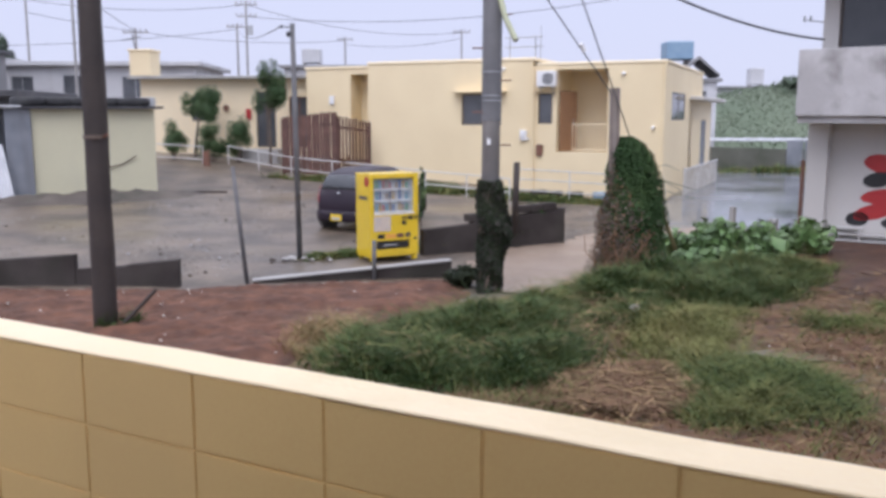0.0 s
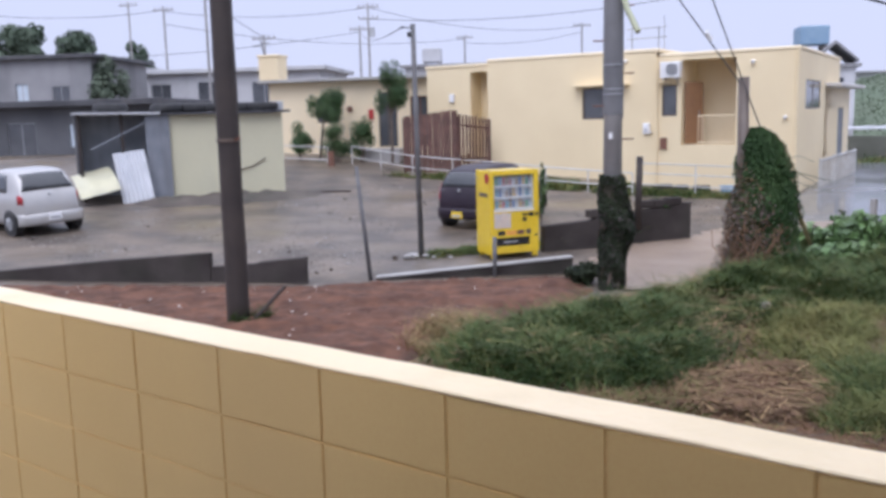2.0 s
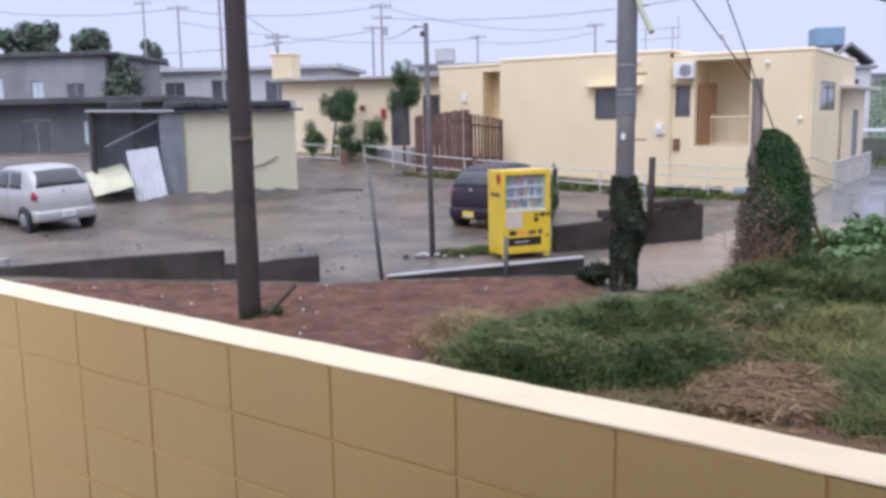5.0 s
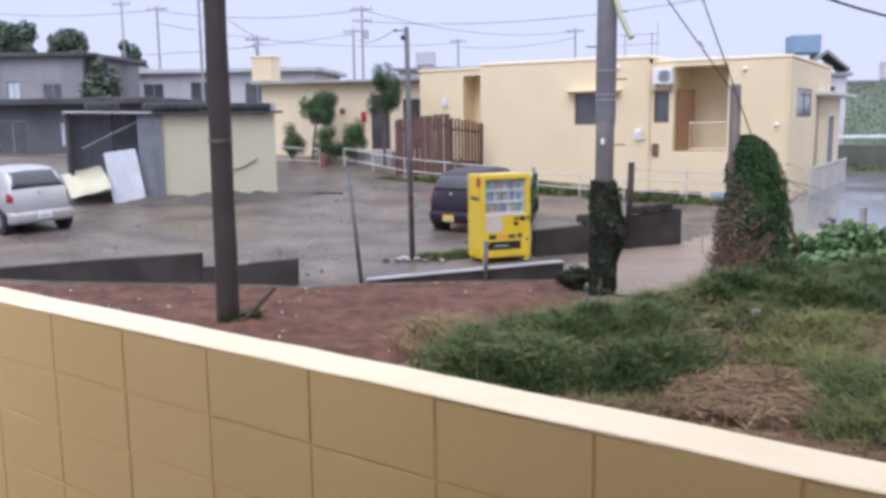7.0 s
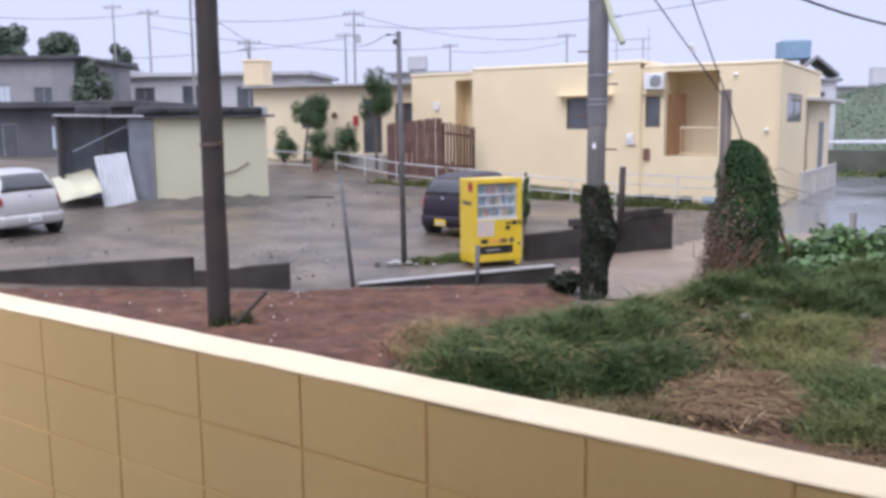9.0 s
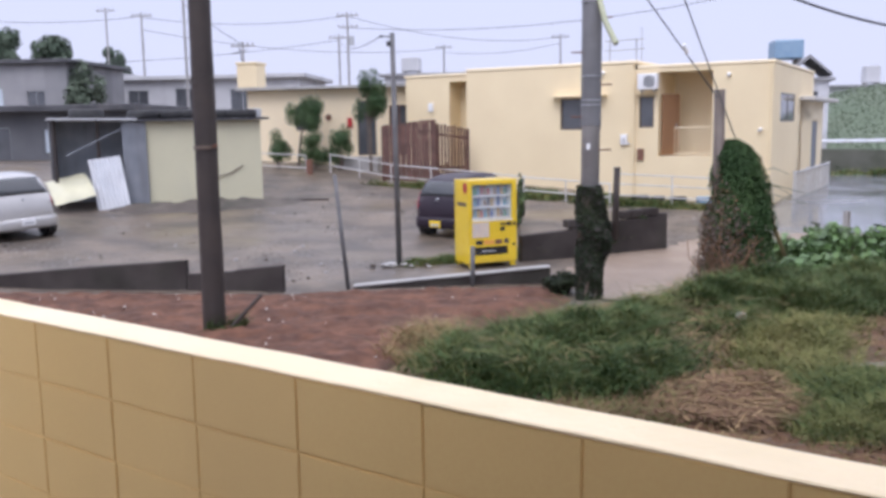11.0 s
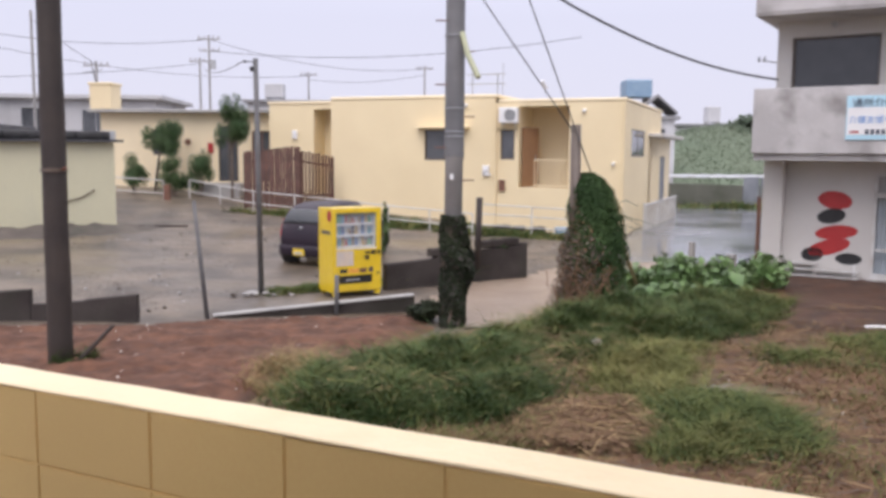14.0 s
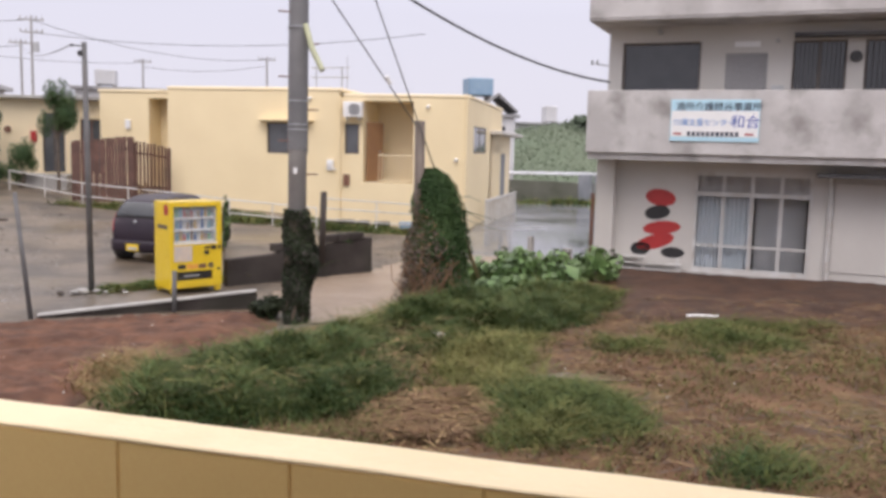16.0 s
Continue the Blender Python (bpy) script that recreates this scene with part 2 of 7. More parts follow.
M_DARKROOF = material("dark_sheet_roof", (0.045, 0.045, 0.05), (0.07, 0.07, 0.075), 0.5, 1, 30, 0.3, 0.1, (0.16, 0.15, 0.14), 1.2, 0.4)
M_TIN = material("pale_tin_sheet", (0.50, 0.52, 0.55), (0.60, 0.61, 0.63), 0.45, 1.5, 40, 0.2, 0.05, (0.30, 0.22, 0.16), 2, 0.4, streak=True)
M_TIN_GREY = material("blue_grey_sheet", (0.17, 0.185, 0.21), (0.23, 0.245, 0.27), 0.55, 1.5, 40, 0.2, 0.05, (0.10, 0.09, 0.09), 2, 0.4, streak=True)
M_TARP = material("cream_sheet", (0.58, 0.55, 0.38), (0.50, 0.48, 0.35), 0.5, 2, 40, 0.2, 0.05)
M_RUBBER = material("black_rubber", (0.025, 0.025, 0.027), (0.04, 0.04, 0.04), 0.75, 4, 60, 0.3, 0.05)
M_BLACK = material("black_plastic", (0.02, 0.02, 0.022), (0.03, 0.03, 0.032), 0.4, 4, 60, 0.2, 0.0)
M_YELLOW = material("yellow_enamel", (0.80, 0.56, 0.03), (0.74, 0.51, 0.025), 0.3, 1.5, 60, 0.1, 0.0, (0.55, 0.40, 0.05), 2.2, 0.35, coat=0.4)
M_RED = material("red_paint", (0.42, 0.035, 0.035), (0.36, 0.03, 0.032), 0.45, 3, 60, 0.1, 0.0)
M_WHITE = material("white_enamel", (0.80, 0.80, 0.80), (0.76, 0.76, 0.76), 0.4, 3, 60, 0.1, 0.0)
M_GREY_PLASTIC = material("grey_plastic", (0.42, 0.43, 0.44), (0.38, 0.39, 0.40), 0.5, 3, 60, 0.15, 0.0)
M_SILVER = material("silver_car_paint", (0.43, 0.42, 0.405), (0.39, 0.38, 0.37), 0.38, 2, 80, 0.1, 0.0, metal=0.3, coat=0.5)
M_PLUM = material("dark_plum_car_paint", (0.016, 0.010, 0.018), (0.022, 0.013, 0.022), 0.5, 2, 80, 0.1, 0.0, spec=0.3, coat=0.12)
M_TAIL = material("red_lamp_lens", (0.40, 0.03, 0.04), (0.34, 0.025, 0.03), 0.15, 4, 60, 0.1, 0.0, coat=0.5)
M_DARKGLASS = material("dark_glass", (0.025, 0.028, 0.032), (0.035, 0.038, 0.042), 0.06, 2, 60, 0.1, 0.0, spec=0.8)
M_WINGLASS = material("window_glass", (0.07, 0.075, 0.085), (0.10, 0.105, 0.115), 0.06, 1.5, 60, 0.1, 0.0, spec=0.8)
M_CURTAIN = material("pale_blue_curtain", (0.52, 0.60, 0.66), (0.60, 0.66, 0.72), 0.8, 2, 60, 0.2, 0.05)
M_LEAF = material("shrub_leaf", (0.042, 0.080, 0.030), (0.072, 0.112, 0.044), 0.6, 1.5, 20, 0.3, 0.0, island=0.4, spec=0.25)
M_LEAF_BROAD = material("broad_leaf", (0.068, 0.126, 0.040), (0.12, 0.19, 0.066), 0.45, 1.5, 20, 0.3, 0.0, island=0.4)
M_IVY = material("ivy_leaf", (0.028, 0.055, 0.020), (0.046, 0.080, 0.028), 0.6, 1.5, 20, 0.3, 0.0, island=0.35, spec=0.12)
M_GRASS = material("grass_blade", (0.054, 0.095, 0.030), (0.10, 0.145, 0.050), 0.65, 0.8, 20, 0.3, 0.0, island=0.4, spec=0.15)
M_GRASS_DRY = material("olive_grass_blade", (0.125, 0.135, 0.045), (0.20, 0.175, 0.065), 0.65, 0.8, 20, 0.3, 0.0, island=0.4, spec=0.15)
M_WEED = material("weed_leaf", (0.034, 0.062, 0.022), (0.066, 0.100, 0.034), 0.6, 1.0, 20, 0.25, 0.0, island=0.45, spec=0.12)
M_WEED_OLIVE = material("olive_weed_leaf", (0.085, 0.105, 0.032), (0.135, 0.135, 0.048), 0.65, 1.0, 20, 0.25, 0.0, island=0.35, spec=0.12)
M_IVY_DARK = material("dark_ivy_leaf", (0.014, 0.020, 0.011), (0.030, 0.038, 0.020), 0.6, 1.5, 20, 0.3, 0.0, island=0.4, spec=0.15)
M_STRAW = material("dry_straw", (0.21, 0.14, 0.07), (0.30, 0.21, 0.11), 0.75, 1.5, 20, 0.3, 0.0, island=0.4, spec=0.2)
M_VINE_DRY = material("dry_vine", (0.12, 0.07, 0.04), (0.18, 0.11, 0.065), 0.8, 3, 30, 0.3, 0.1, island=0.3, spec=0.2)
M_BARK = material("bark", (0.09, 0.07, 0.055), (0.13, 0.10, 0.08), 0.8, 4, 30, 0.4, 0.3)
# distant leaves lightened: the rain haze is mixed into their colour
M_FARLEAF_HAZY = material("hazed_far_foliage", (0.08, 0.11, 0.075), (0.11, 0.135, 0.095), 0.7, 0.2, 6, 0.3, 0.0, island=0.25, spec=0.2)
M_FARWALL = material("grey_old_house", (0.22, 0.22, 0.225), (0.30, 0.295, 0.30), 0.75, 0.4, 20, 0.3, 0.05, (0.12, 0.12, 0.125), 0.5, 0.6, streak=True)
M_FARLIGHT = material("pale_house_wall", (0.52, 0.52, 0.53), (0.44, 0.44, 0.45), 0.7, 0.4, 20, 0.3, 0.05, (0.30, 0.30, 0.30), 0.5, 0.5, streak=True)
M_BLUE = material("blue_tank", (0.20, 0.31, 0.43), (0.24, 0.35, 0.46), 0.5, 2, 60, 0.1, 0.0)
M_SIGN = material("sign_board", (0.42, 0.66, 0.78), (0.46, 0.70, 0.82), 0.4, 0.8, 60, 0.1, 0.0)
M_INK = material("sign_ink_dark", (0.05, 0.06, 0.09), (0.06, 0.07, 0.10), 0.5, 3, 60, 0.1, 0.0)
M_INKSKY = material("sign_ink_sky_blue", (0.13, 0.30, 0.62), (0.15, 0.33, 0.66), 0.5, 3, 60, 0.1, 0.0)
M_INKBLUE = material("sign_ink_blue", (0.05, 0.10, 0.42), (0.06, 0.12, 0.46), 0.5, 3, 60, 0.1, 0.0)
M_WIRE = material("cable_black", (0.05, 0.05, 0.055), (0.07, 0.07, 0.075), 0.6, 3, 60, 0.1, 0.0)
M_GREYPAINT = material("grey_pipe_paint", (0.085, 0.085, 0.088), (0.12, 0.12, 0.122), 0.6, 3, 50, 0.3, 0.05, (0.14, 0.10, 0.08), 3, 0.4, streak=True)
M_PUDDLE = material("muddy_water", (0.16, 0.12, 0.08), (0.20, 0.15, 0.10), 0.06, 1.0, 30, 0.15, 0.01)
M_WETSOIL = material("dark_wet_soil", (0.038, 0.019, 0.012), (0.070, 0.034, 0.020), 0.7, 2.5, 34, 0.7, 0.6, (0.10, 0.05, 0.028), 1.0, 0.6, bump_scale=26.0)


# ---- ground, soil, road ----
def axis(lo, hi, near, step):
    """Grid lines: even near the middle, wider and wider outside."""
    a, b = near
    v = list(np.arange(a, b + 1e-6, step))
    s, x = step, a
    while x > lo:
        s *= 1.35
        x -= s
        v.insert(0, x)
    s, x = step, b
    while x < hi:
        s *= 1.35
        x += s
        v.append(x)
    return v


def sheet(name, xs, ys, fz, material, inside=None, label="", category="ground"):
    xs, ys = list(xs), list(ys)
    verts, faces, idx = [], [], {}

    def vid(i, j):
        if (i, j) not in idx:
            idx[i, j] = len(verts)
            verts.append((xs[i], ys[j], fz(xs[i], ys[j])))
        return idx[i, j]
    for i in range(len(xs) - 1):
        for j in range(len(ys) - 1):
            if inside is None or inside((xs[i] + xs[i + 1]) / 2, (ys[j] + ys[j + 1]) / 2):
                faces.append((vid(i, j), vid(i + 1, j), vid(i + 1, j + 1), vid(i, j + 1)))
    me = bpy.data.meshes.new(name)
    me.from_pydata(verts, [], faces)
    for p in me.polygons:
        p.use_smooth = True
    me.materials.append(material)
    return tagged(new(name, me), label, category, kind="structure")


def edge_distance(poly, x, y):
    """Signed distance to a closed outline: positive inside."""
    best, inside = 1e9, False
    for (ax, ay), (bx, by) in zip(poly, poly[1:] + poly[:1]):
        dx, dy = bx - ax, by - ay
        t = max(0, min(1, ((x - ax) * dx + (y - ay) * dy) / (dx * dx + dy * dy)))
        best = min(best, math.hypot(x - ax - t * dx, y - ay - t * dy))
        if (ay > y) != (by > y) and x < ax + (y - ay) / (by - ay) * dx:
            inside = not inside
    return best if inside else -best


def bumps(x, y, s, a, k=0.0):
    return a * noise.noise(Vector((x * s, y * s, k)))


def lot_z(x, y):
    return ground_height(x, y) + bumps(x, y, 0.5, 0.03) + bumps(x, y, 1.6, 0.012, 3)


sheet("ground", axis(-900, 900, (-24, 24), 0.4), axis(-400, 1800, (2, 46), 0.4), lambda x, y: lot_z(x, y) - 0.02, M_MUD,
      label="wet tan mud and gravel yard with puddles")

SOIL = [(-17, 3), (-17, 14.9), (-6.5, 14.95), (-4.6, 15.0), (-3.4, 15.35), (-1.5, 15.65), (0.15, 15.95), (0.5, 15.4), (0.75, 14.6), (-0.4, 12.6), (-1.6, 10.4), (-2.2, 8.0), (-2.4, 3)]


def soil_z(x, y):
    d = edge_distance(SOIL, x, y)
    k = max(0.0, min(1.0, (d + 0.15) / 0.9))
    ridge = 0.022 * math.sin((y - 0.12 * x) * 4.2 + 1.5 * noise.noise(Vector((x * 0.6, y * 0.6, 0))))
    return -0.06 + 0.20 * k + k * (ridge + bumps(x, y, 2.6, 0.06, 5) + bumps(x, y, 6, 0.045, 8) + bumps(x, y, 13, 0.03, 1))


sheet("soil_field", np.arange(-17, 1.01, 0.085), np.arange(3, 17.0, 0.085), soil_z, M_SOIL, lambda x, y: edge_distance(SOIL, x, y) > -0.15,
      "tilled brown soil of a vacant plot", "soil")

LOT = [(-2.9, 3), (-2.7, 8.0), (-2.1, 10.4), (-0.9, 12.6), (0.5, 14.4), (0.85, 14.3), (1.6, 15.1), (2.7, 16.7), (3.3, 17.5), (4.6, 17.9), (6.4, 18.6), (8.9, 20.6), (14.3, 17.2), (23, 12.0), (22, 2.0), (2, 2)]


def grass_lot_z(x, y):
    d = edge_distance(LOT, x, y)
    k = max(0.0, min(1.0, (d + 0.2) / 0.8))
    return ground_height(x, y) * max(0.0, min(1.0, (x - 3.5) / 2.5)) - 0.05 + 0.15 * k + k * (bumps(x, y, 0.7, 0.06, 2) + bumps(x, y, 3.5, 0.03, 4))


sheet("vacant_plot", np.arange(-3.0, 22.01, 0.16), np.arange(2, 21, 0.16), grass_lot_z, M_LITTER, lambda x, y: edge_distance(LOT, x, y) > -0.2,
      "vacant plot with brown litter and straw", "ground")

STRIP = [(8.0, 18.6), (8.9, 20.0), (15, 16.0), (22, 11.2), (22, 8.0), (14.5, 11.6), (10.8, 12.4), (8.4, 12.9), (6.6, 13.9), (6.5, 15.4), (7.6, 16.6)]
sheet("bare_soil", np.arange(6.2, 22.1, 0.16), np.arange(7.8, 20.2, 0.16), lambda x, y: grass_lot_z(x, y) - 0.03 + 0.06 * max(0, min(1, edge_distance(STRIP, x, y) * 2 + 0.4 + bumps(x, y, 2.2, 0.5, 6))) + bumps(x, y, 5, 0.02, 9), M_WETSOIL,
      lambda x, y: edge_distance(STRIP, x, y) > -0.25, "bare dark wet soil along a building", "soil")

ROAD = [(0.95, 14.95), (1.2, 14.45), (2.0, 15.0), (3.3, 16.4), (4.7, 17.3), (6.5, 18.3), (8.4, 20.2), (9.6, 23.5), (12.5, 29), (17, 37.5), (23, 49), (14.5, 49), (12.2, 40), (9.0, 33), (7.7, 29.2), (5.5, 24.0), (3.1, 20.6), (0.9, 18.9), (0.6, 17.0), (0.75, 15.6)]
sheet("road", np.arange(0, 23.1, 0.25), np.arange(14.0, 49.1, 0.25), lambda x, y: lot_z(x, y) + 0.012 + 0.02 * max(0, min(1, edge_distance(ROAD, x, y) + 0.3)), M_ALLEY,
      lambda x, y: edge_distance(ROAD, x, y) > -0.1 and y < 22.5, "wet pale concrete alley", "road")
sheet("flooded_road", np.arange(4, 24.1, 0.25), np.arange(22.2, 49.1, 0.25), lambda x, y: ground_height(x, y) + 0.035, M_ROAD,
      lambda x, y: edge_distance(ROAD, x, y) > -0.1 and y > 22.2, "flooded asphalt road mirroring the sky, partly by its pale grey colour", "road")

# ---- painted block wall before the camera ----
WALL = pose(-0.269, 1.880, 0, 0, 0, -28.4)
wall_front = thing("wall_front", WALL, "tan-painted concrete block garden wall with a cream coping", "wall", kind="structure")
WTOP = 2.38
b_ = B()
box(b_, -2.6, 0.004, 0.0, 6.0, 0.134, WTOP - 0.006)
part("core", b_, M_BLOCK, wall_front)
b_ = B()
nseg = 82
ring = []
for i in range(nseg + 1):
    x = -2.6 + i * 8.6 / nseg
    dz = 0.004 * noise.noise(Vector((x * 3.1, 2, 0))) + 0.002 * noise.noise(Vector((x * 9, 5, 0)))
    dy = 0.003 * noise.noise(Vector((x * 4, 0, 7)))
    prof = [(0.003 + dy, WTOP - 0.010), (-0.001 + dy, WTOP - 0.007), (-0.001 + dy, WTOP - 0.003 + dz), (0.003 + dy, WTOP + dz), (0.137, WTOP + dz), (0.143, WTOP - 0.004 + dz), (0.144, WTOP - 0.014)]
    ring.append([b_.verts.new((x, y, z)) for y, z in prof])
for u, v in zip(ring, ring[1:]):
    for k in range(6):
        b_.faces.new((u[k], v[k], v[k + 1], u[k + 1]))
part("coping", b_, M_COPING, wall_front, "smooth cream coping, wet")
# white plastered end of a house wall beside the camera
b_ = B()
box(b_, -0.5, 0.0, 1.4, 0.0, 0.12, 4.6, 0.012)
end_wall = part("end_wall", b_, M_PLASTER)
end_wall.matrix_basis = pose(-1.222, 1.583, 0, 0, 0, 37.7)
tagged(end_wall, "rough white plastered end wall of a house", "wall", kind="structure")
# yard behind the wall; unseen wall and eave added behind the camera for shade
b_ = B()
box(b_, -6, -4.0, 1.3, 7, 0.4, 1.4)
yard = tagged(part("yard_slab", b_, M_CONCRETE), "concrete slab of the raised yard", "ground", kind="structure")
b_ = B()
box(b_, -6, -1.0, 1.4, 7, -0.8, 4.6)
tagged(part("shade_wall_back", b_, M_WHITEPAINT), "unseen white house wall, added to shade the garden wall", "wall", kind="structure")
b_ = B()
box(b_, -6, -1.0, 4.6, 7, 0.5, 4.75)
tagged(part("eave", b_, M_WHITEPAINT), "unseen white eave slab, added to shade the garden wall", "eave", kind="structure")


# ---- windows and doors for the houses; local x along the wall, y into the house ----
def window(parent, x0, z0, x1, z1, y=0.06, bars=1, frame_mat=None, glass=None, name="window", fw=0.045):
    frame_mat = frame_mat or M_BROWN_METAL
    b = B()
    for a in ((x0, z0, x1, z0 + fw), (x0, z1 - fw, x1, z1), (x0, z0 + fw, x0 + fw, z1 - fw), (x1 - fw, z0 + fw, x1, z1 - fw)):
        box(b, a[0], y, a[1], a[2], y + 0.07, a[3])
    for i in range(1, bars + 1):
        c = x0 + (x1 - x0) * i / (bars + 1)
        box(b, c - fw / 2, y + 0.01, z0 + fw, c + fw / 2, y + 0.06, z1 - fw)
    w = part(name, b, frame_mat, parent)
    b = B()
    box(b, x0 + fw, y + 0.03, z0 + fw, x1 - fw, y + 0.04, z1 - fw)
    part("pane", b, glass or M_WINGLASS, w)
    return w


def turn_to_side(b, x):
    """Turns a wall built along x into the side wall at that x, running back."""
    bmesh.ops.transform(b, matrix=Matrix.Translation((x, 0, 0)) @ Matrix.Rotation(radians(90), 4, "Z"), verts=b.verts[:])
    return b


# ---- cream bungalow with a recessed porch ----
HOUSE = pose(-2.55, 33.97, 0, 0, 0, -24)
bungalow = thing("bungalow", HOUSE, "cream-painted flat-roofed concrete bungalow with a recessed porch", "house")
b_ = B()
wall_with_holes(b_, -0.4, 6.3, -0.3, 5.0, 0, 0.2, [(3.55, 2.75, 5.12, 3.87)])
wall_with_holes(b_, 6.3, 11, -0.3, 4.82, 0, 0.2, [(6.52, 2.80, 7.05, 3.87), (7.21, 1.80, 9.04, 4.70)])
bmesh.ops.remove_doubles(b_, verts=b_.verts[:], dist=0.0005)
part("front_wall", b_, M_CREAM, bungalow)
b_ = B()
wall_with_holes(b_, 0.2, 5.4, -0.3, 4.82, -0.2, 0.0, [(1.3, 2.93, 4.3, 3.91)])
bmesh.ops.transform(b_, matrix=Matrix.Translation((10.8, 0, 0)) @ Matrix.Rotation(radians(90), 4, "Z"), verts=b_.verts[:])
part("side_wall", b_, M_CREAM, bungalow)
b_ = B()
box(b_, -0.4, 0.2, -0.3, -0.2, 9.0, 5.0)
box(b_, -0.2, 8.8, -0.3, 10.8, 9.0, 4.82)
box(b_, 10.8, 5.4, -0.3, 11.0, 9.0, 4.82)
part("rear_wall", b_, M_CREAM, bungalow)
b_ = B()
box(b_, -0.42, -0.03, 5.0, 6.42, 9.02, 5.14, 0.05)
box(b_, -0.1, 0.25, 5.08, 6.2, 8.7, 5.16)
box(b_, 6.425, -0.03, 4.82, 11.04, 9.02, 4.95, 0.05)
part("roof", b_, M_CREAM2, bungalow, "flat cream roof slab with a low rim")
# porch recess: floor, side walls, back wall, ceiling
b_ = B()
box(b_, 7.01, 0.2, 1.6, 9.24, 1.9, 1.8)
box(b_, 7.01, 0.2, 1.8, 7.21, 1.9, 4.70)
box(b_, 9.04, 0.2, 1.8, 9.24, 1.9, 4.70)
box(b_, 7.01, 1.9, 1.6, 9.24, 2.1, 4.81)
box(b_, 7.01, 0.2, 4.70, 9.24, 1.9, 4.81)
part("porch", b_, M_CREAM2, bungalow)
b_ = B()
box(b_, -0.42, -0.02, 1.82, 0.42, 0.03, 3.95, 0.006)
bmesh.ops.transform(b_, matrix=Matrix.Translation((7.46, 0.66, 0)) @ Matrix.Rotation(radians(62), 4, "Z"), verts=b_.verts[:])
pd = part("door", b_, M_DOORWOOD, bungalow, "brown wooden front door standing ajar")
b_ = B()
tube(b_, [(7.56, 0.82, 2.75), (7.62, 0.80, 2.75), (7.62, 0.80, 2.95)], 0.018)
part("handle", b_, M_STEEL, pd)
b_ = B()
tube(b_, [(7.75, 0.1, 2.78), (9.04, 0.1, 2.78)], 0.025)
pr = part("railing", b_, M_CREAM2, bungalow)
b_ = B()
tube(b_, [(7.75, 0.1, 1.9), (9.04, 0.1, 1.9)], 0.02)
part("bottom_rail", b_, M_CREAM2, pr)
for k in range(12):
    b_ = B()
    tube(b_, [(7.78 + k * 0.112, 0.1, 1.8), (7.78 + k * 0.112, 0.1, 2.78)], 0.012, 6)
    part("baluster", b_, M_CREAM2, pr)
w_ = window(bungalow, 3.55, 2.75, 5.12, 3.87)
w_ = window(bungalow, 6.52, 2.80, 7.05, 3.87, bars=0)
for x0, x1, z in ((3.30, 5.34, 3.92), (6.42, 7.12, 3.93)):
    b_ = B()
    box(b_, x0, -0.4 if x0 < 4 else -0.12, z, x1, 0.0, z + 0.07, 0.01)
    part("window_hood", b_, M_CREAM, bungalow)
b_ = B()
for a in ((1.3, 2.93, 4.3, 2.98), (1.3, 3.86, 4.3, 3.91), (1.3, 2.98, 1.35, 3.86), (4.25, 2.98, 4.3, 3.86), (2.77, 2.98, 2.83, 3.86)):
    box(b_, a[0], -0.195, a[1], a[2], -0.14, a[3])
sw = part("window", turn_to_side(b_, 10.8), M_BROWN_METAL, bungalow)
b_ = B()
box(b_, 1.35, -0.18, 2.98, 4.25, -0.17, 3.86)
part("pane", turn_to_side(b_, 10.8), M_WINGLASS, sw)
for x in (6.36, 10.96):
    b_ = B()
    tube(b_, [(x, -0.07, 4.8), (x, -0.07, 0.1)], 0.045, 8)
    for z in (1.2, 2.8, 4.3):
        box(b_, x - 0.07, -0.06, z, x + 0.07, 0.0, z + 0.03)
    part("drain_pipe", b_, M_CREAM, bungalow)
for x, z in ((9.57, 4.52), (10.62, 2.69), (5.2, 4.75)):
    b_ = B()
    tube(b_, [(x, 0.0, z), (x, -0.10, z), (x, -0.16, z - 0.03)], 0.07, 10, 0.05)
    part("wall_lamp", b_, M_WHITE, bungalow)
b_ = B()
box(b_, 6.50, -0.09, 1.66, 6.72, 0.0, 2.06, 0.01)
mb = part("meter_box", b_, M_RUST, bungalow, "red-brown meter box")
b_ = B()
box(b_, 5.88, -0.12, 2.2, 6.12, 0.0, 2.58, 0.015)
tube(b_, [(5.98, -0.12, 2.42), (5.98, -0.2, 2.42)], 0.07, 10)
tube(b_, [(6.14, -0.05, 2.25), (6.22, -0.05, 2.25)], 0.03, 8)
part("electric_meter", b_, M_WHITE, bungalow)
# lower wing on the near end of the rear, set back
b_ = B()
wall_with_holes(b_, -3.85, -0.4, -0.3, 4.95, 1.0, 1.2, [(-1.75, 0.9, -0.8, 4.74)])
box(b_, -3.85, 1.2, -0.3, -3.65, 7.0, 4.95)
bmesh.ops.remove_doubles(b_, verts=b_.verts[:], dist=0.0005)
part("wing_wall", b_, M_CREAM, bungalow)
b_ = B()
box(b_, -1.75, 1.9, 0.5, -0.8, 2.0, 4.95)
box(b_, -1.85, 1.2, 0.5, -1.75, 2.0, 4.95)
box(b_, -0.8, 1.2, 0.5, -0.7, 2.0, 4.95)
bmesh.ops.remove_doubles(b_, verts=b_.verts[:], dist=0.0005)
part("recess", b_, M_CREAM, bungalow)
b_ = B()
box(b_, -3.9, 0.96, 4.95, -0.425, 7.0, 5.07, 0.03)
part("wing_roof", b_, M_CREAM2, bungalow)
b_ = B()
box(b_, -2.72, 0.9, 3.55, -2.5, 1.0, 3.9, 0.02)
part("vent_cover", b_, M_WHITE, bungalow)
b_ = B()
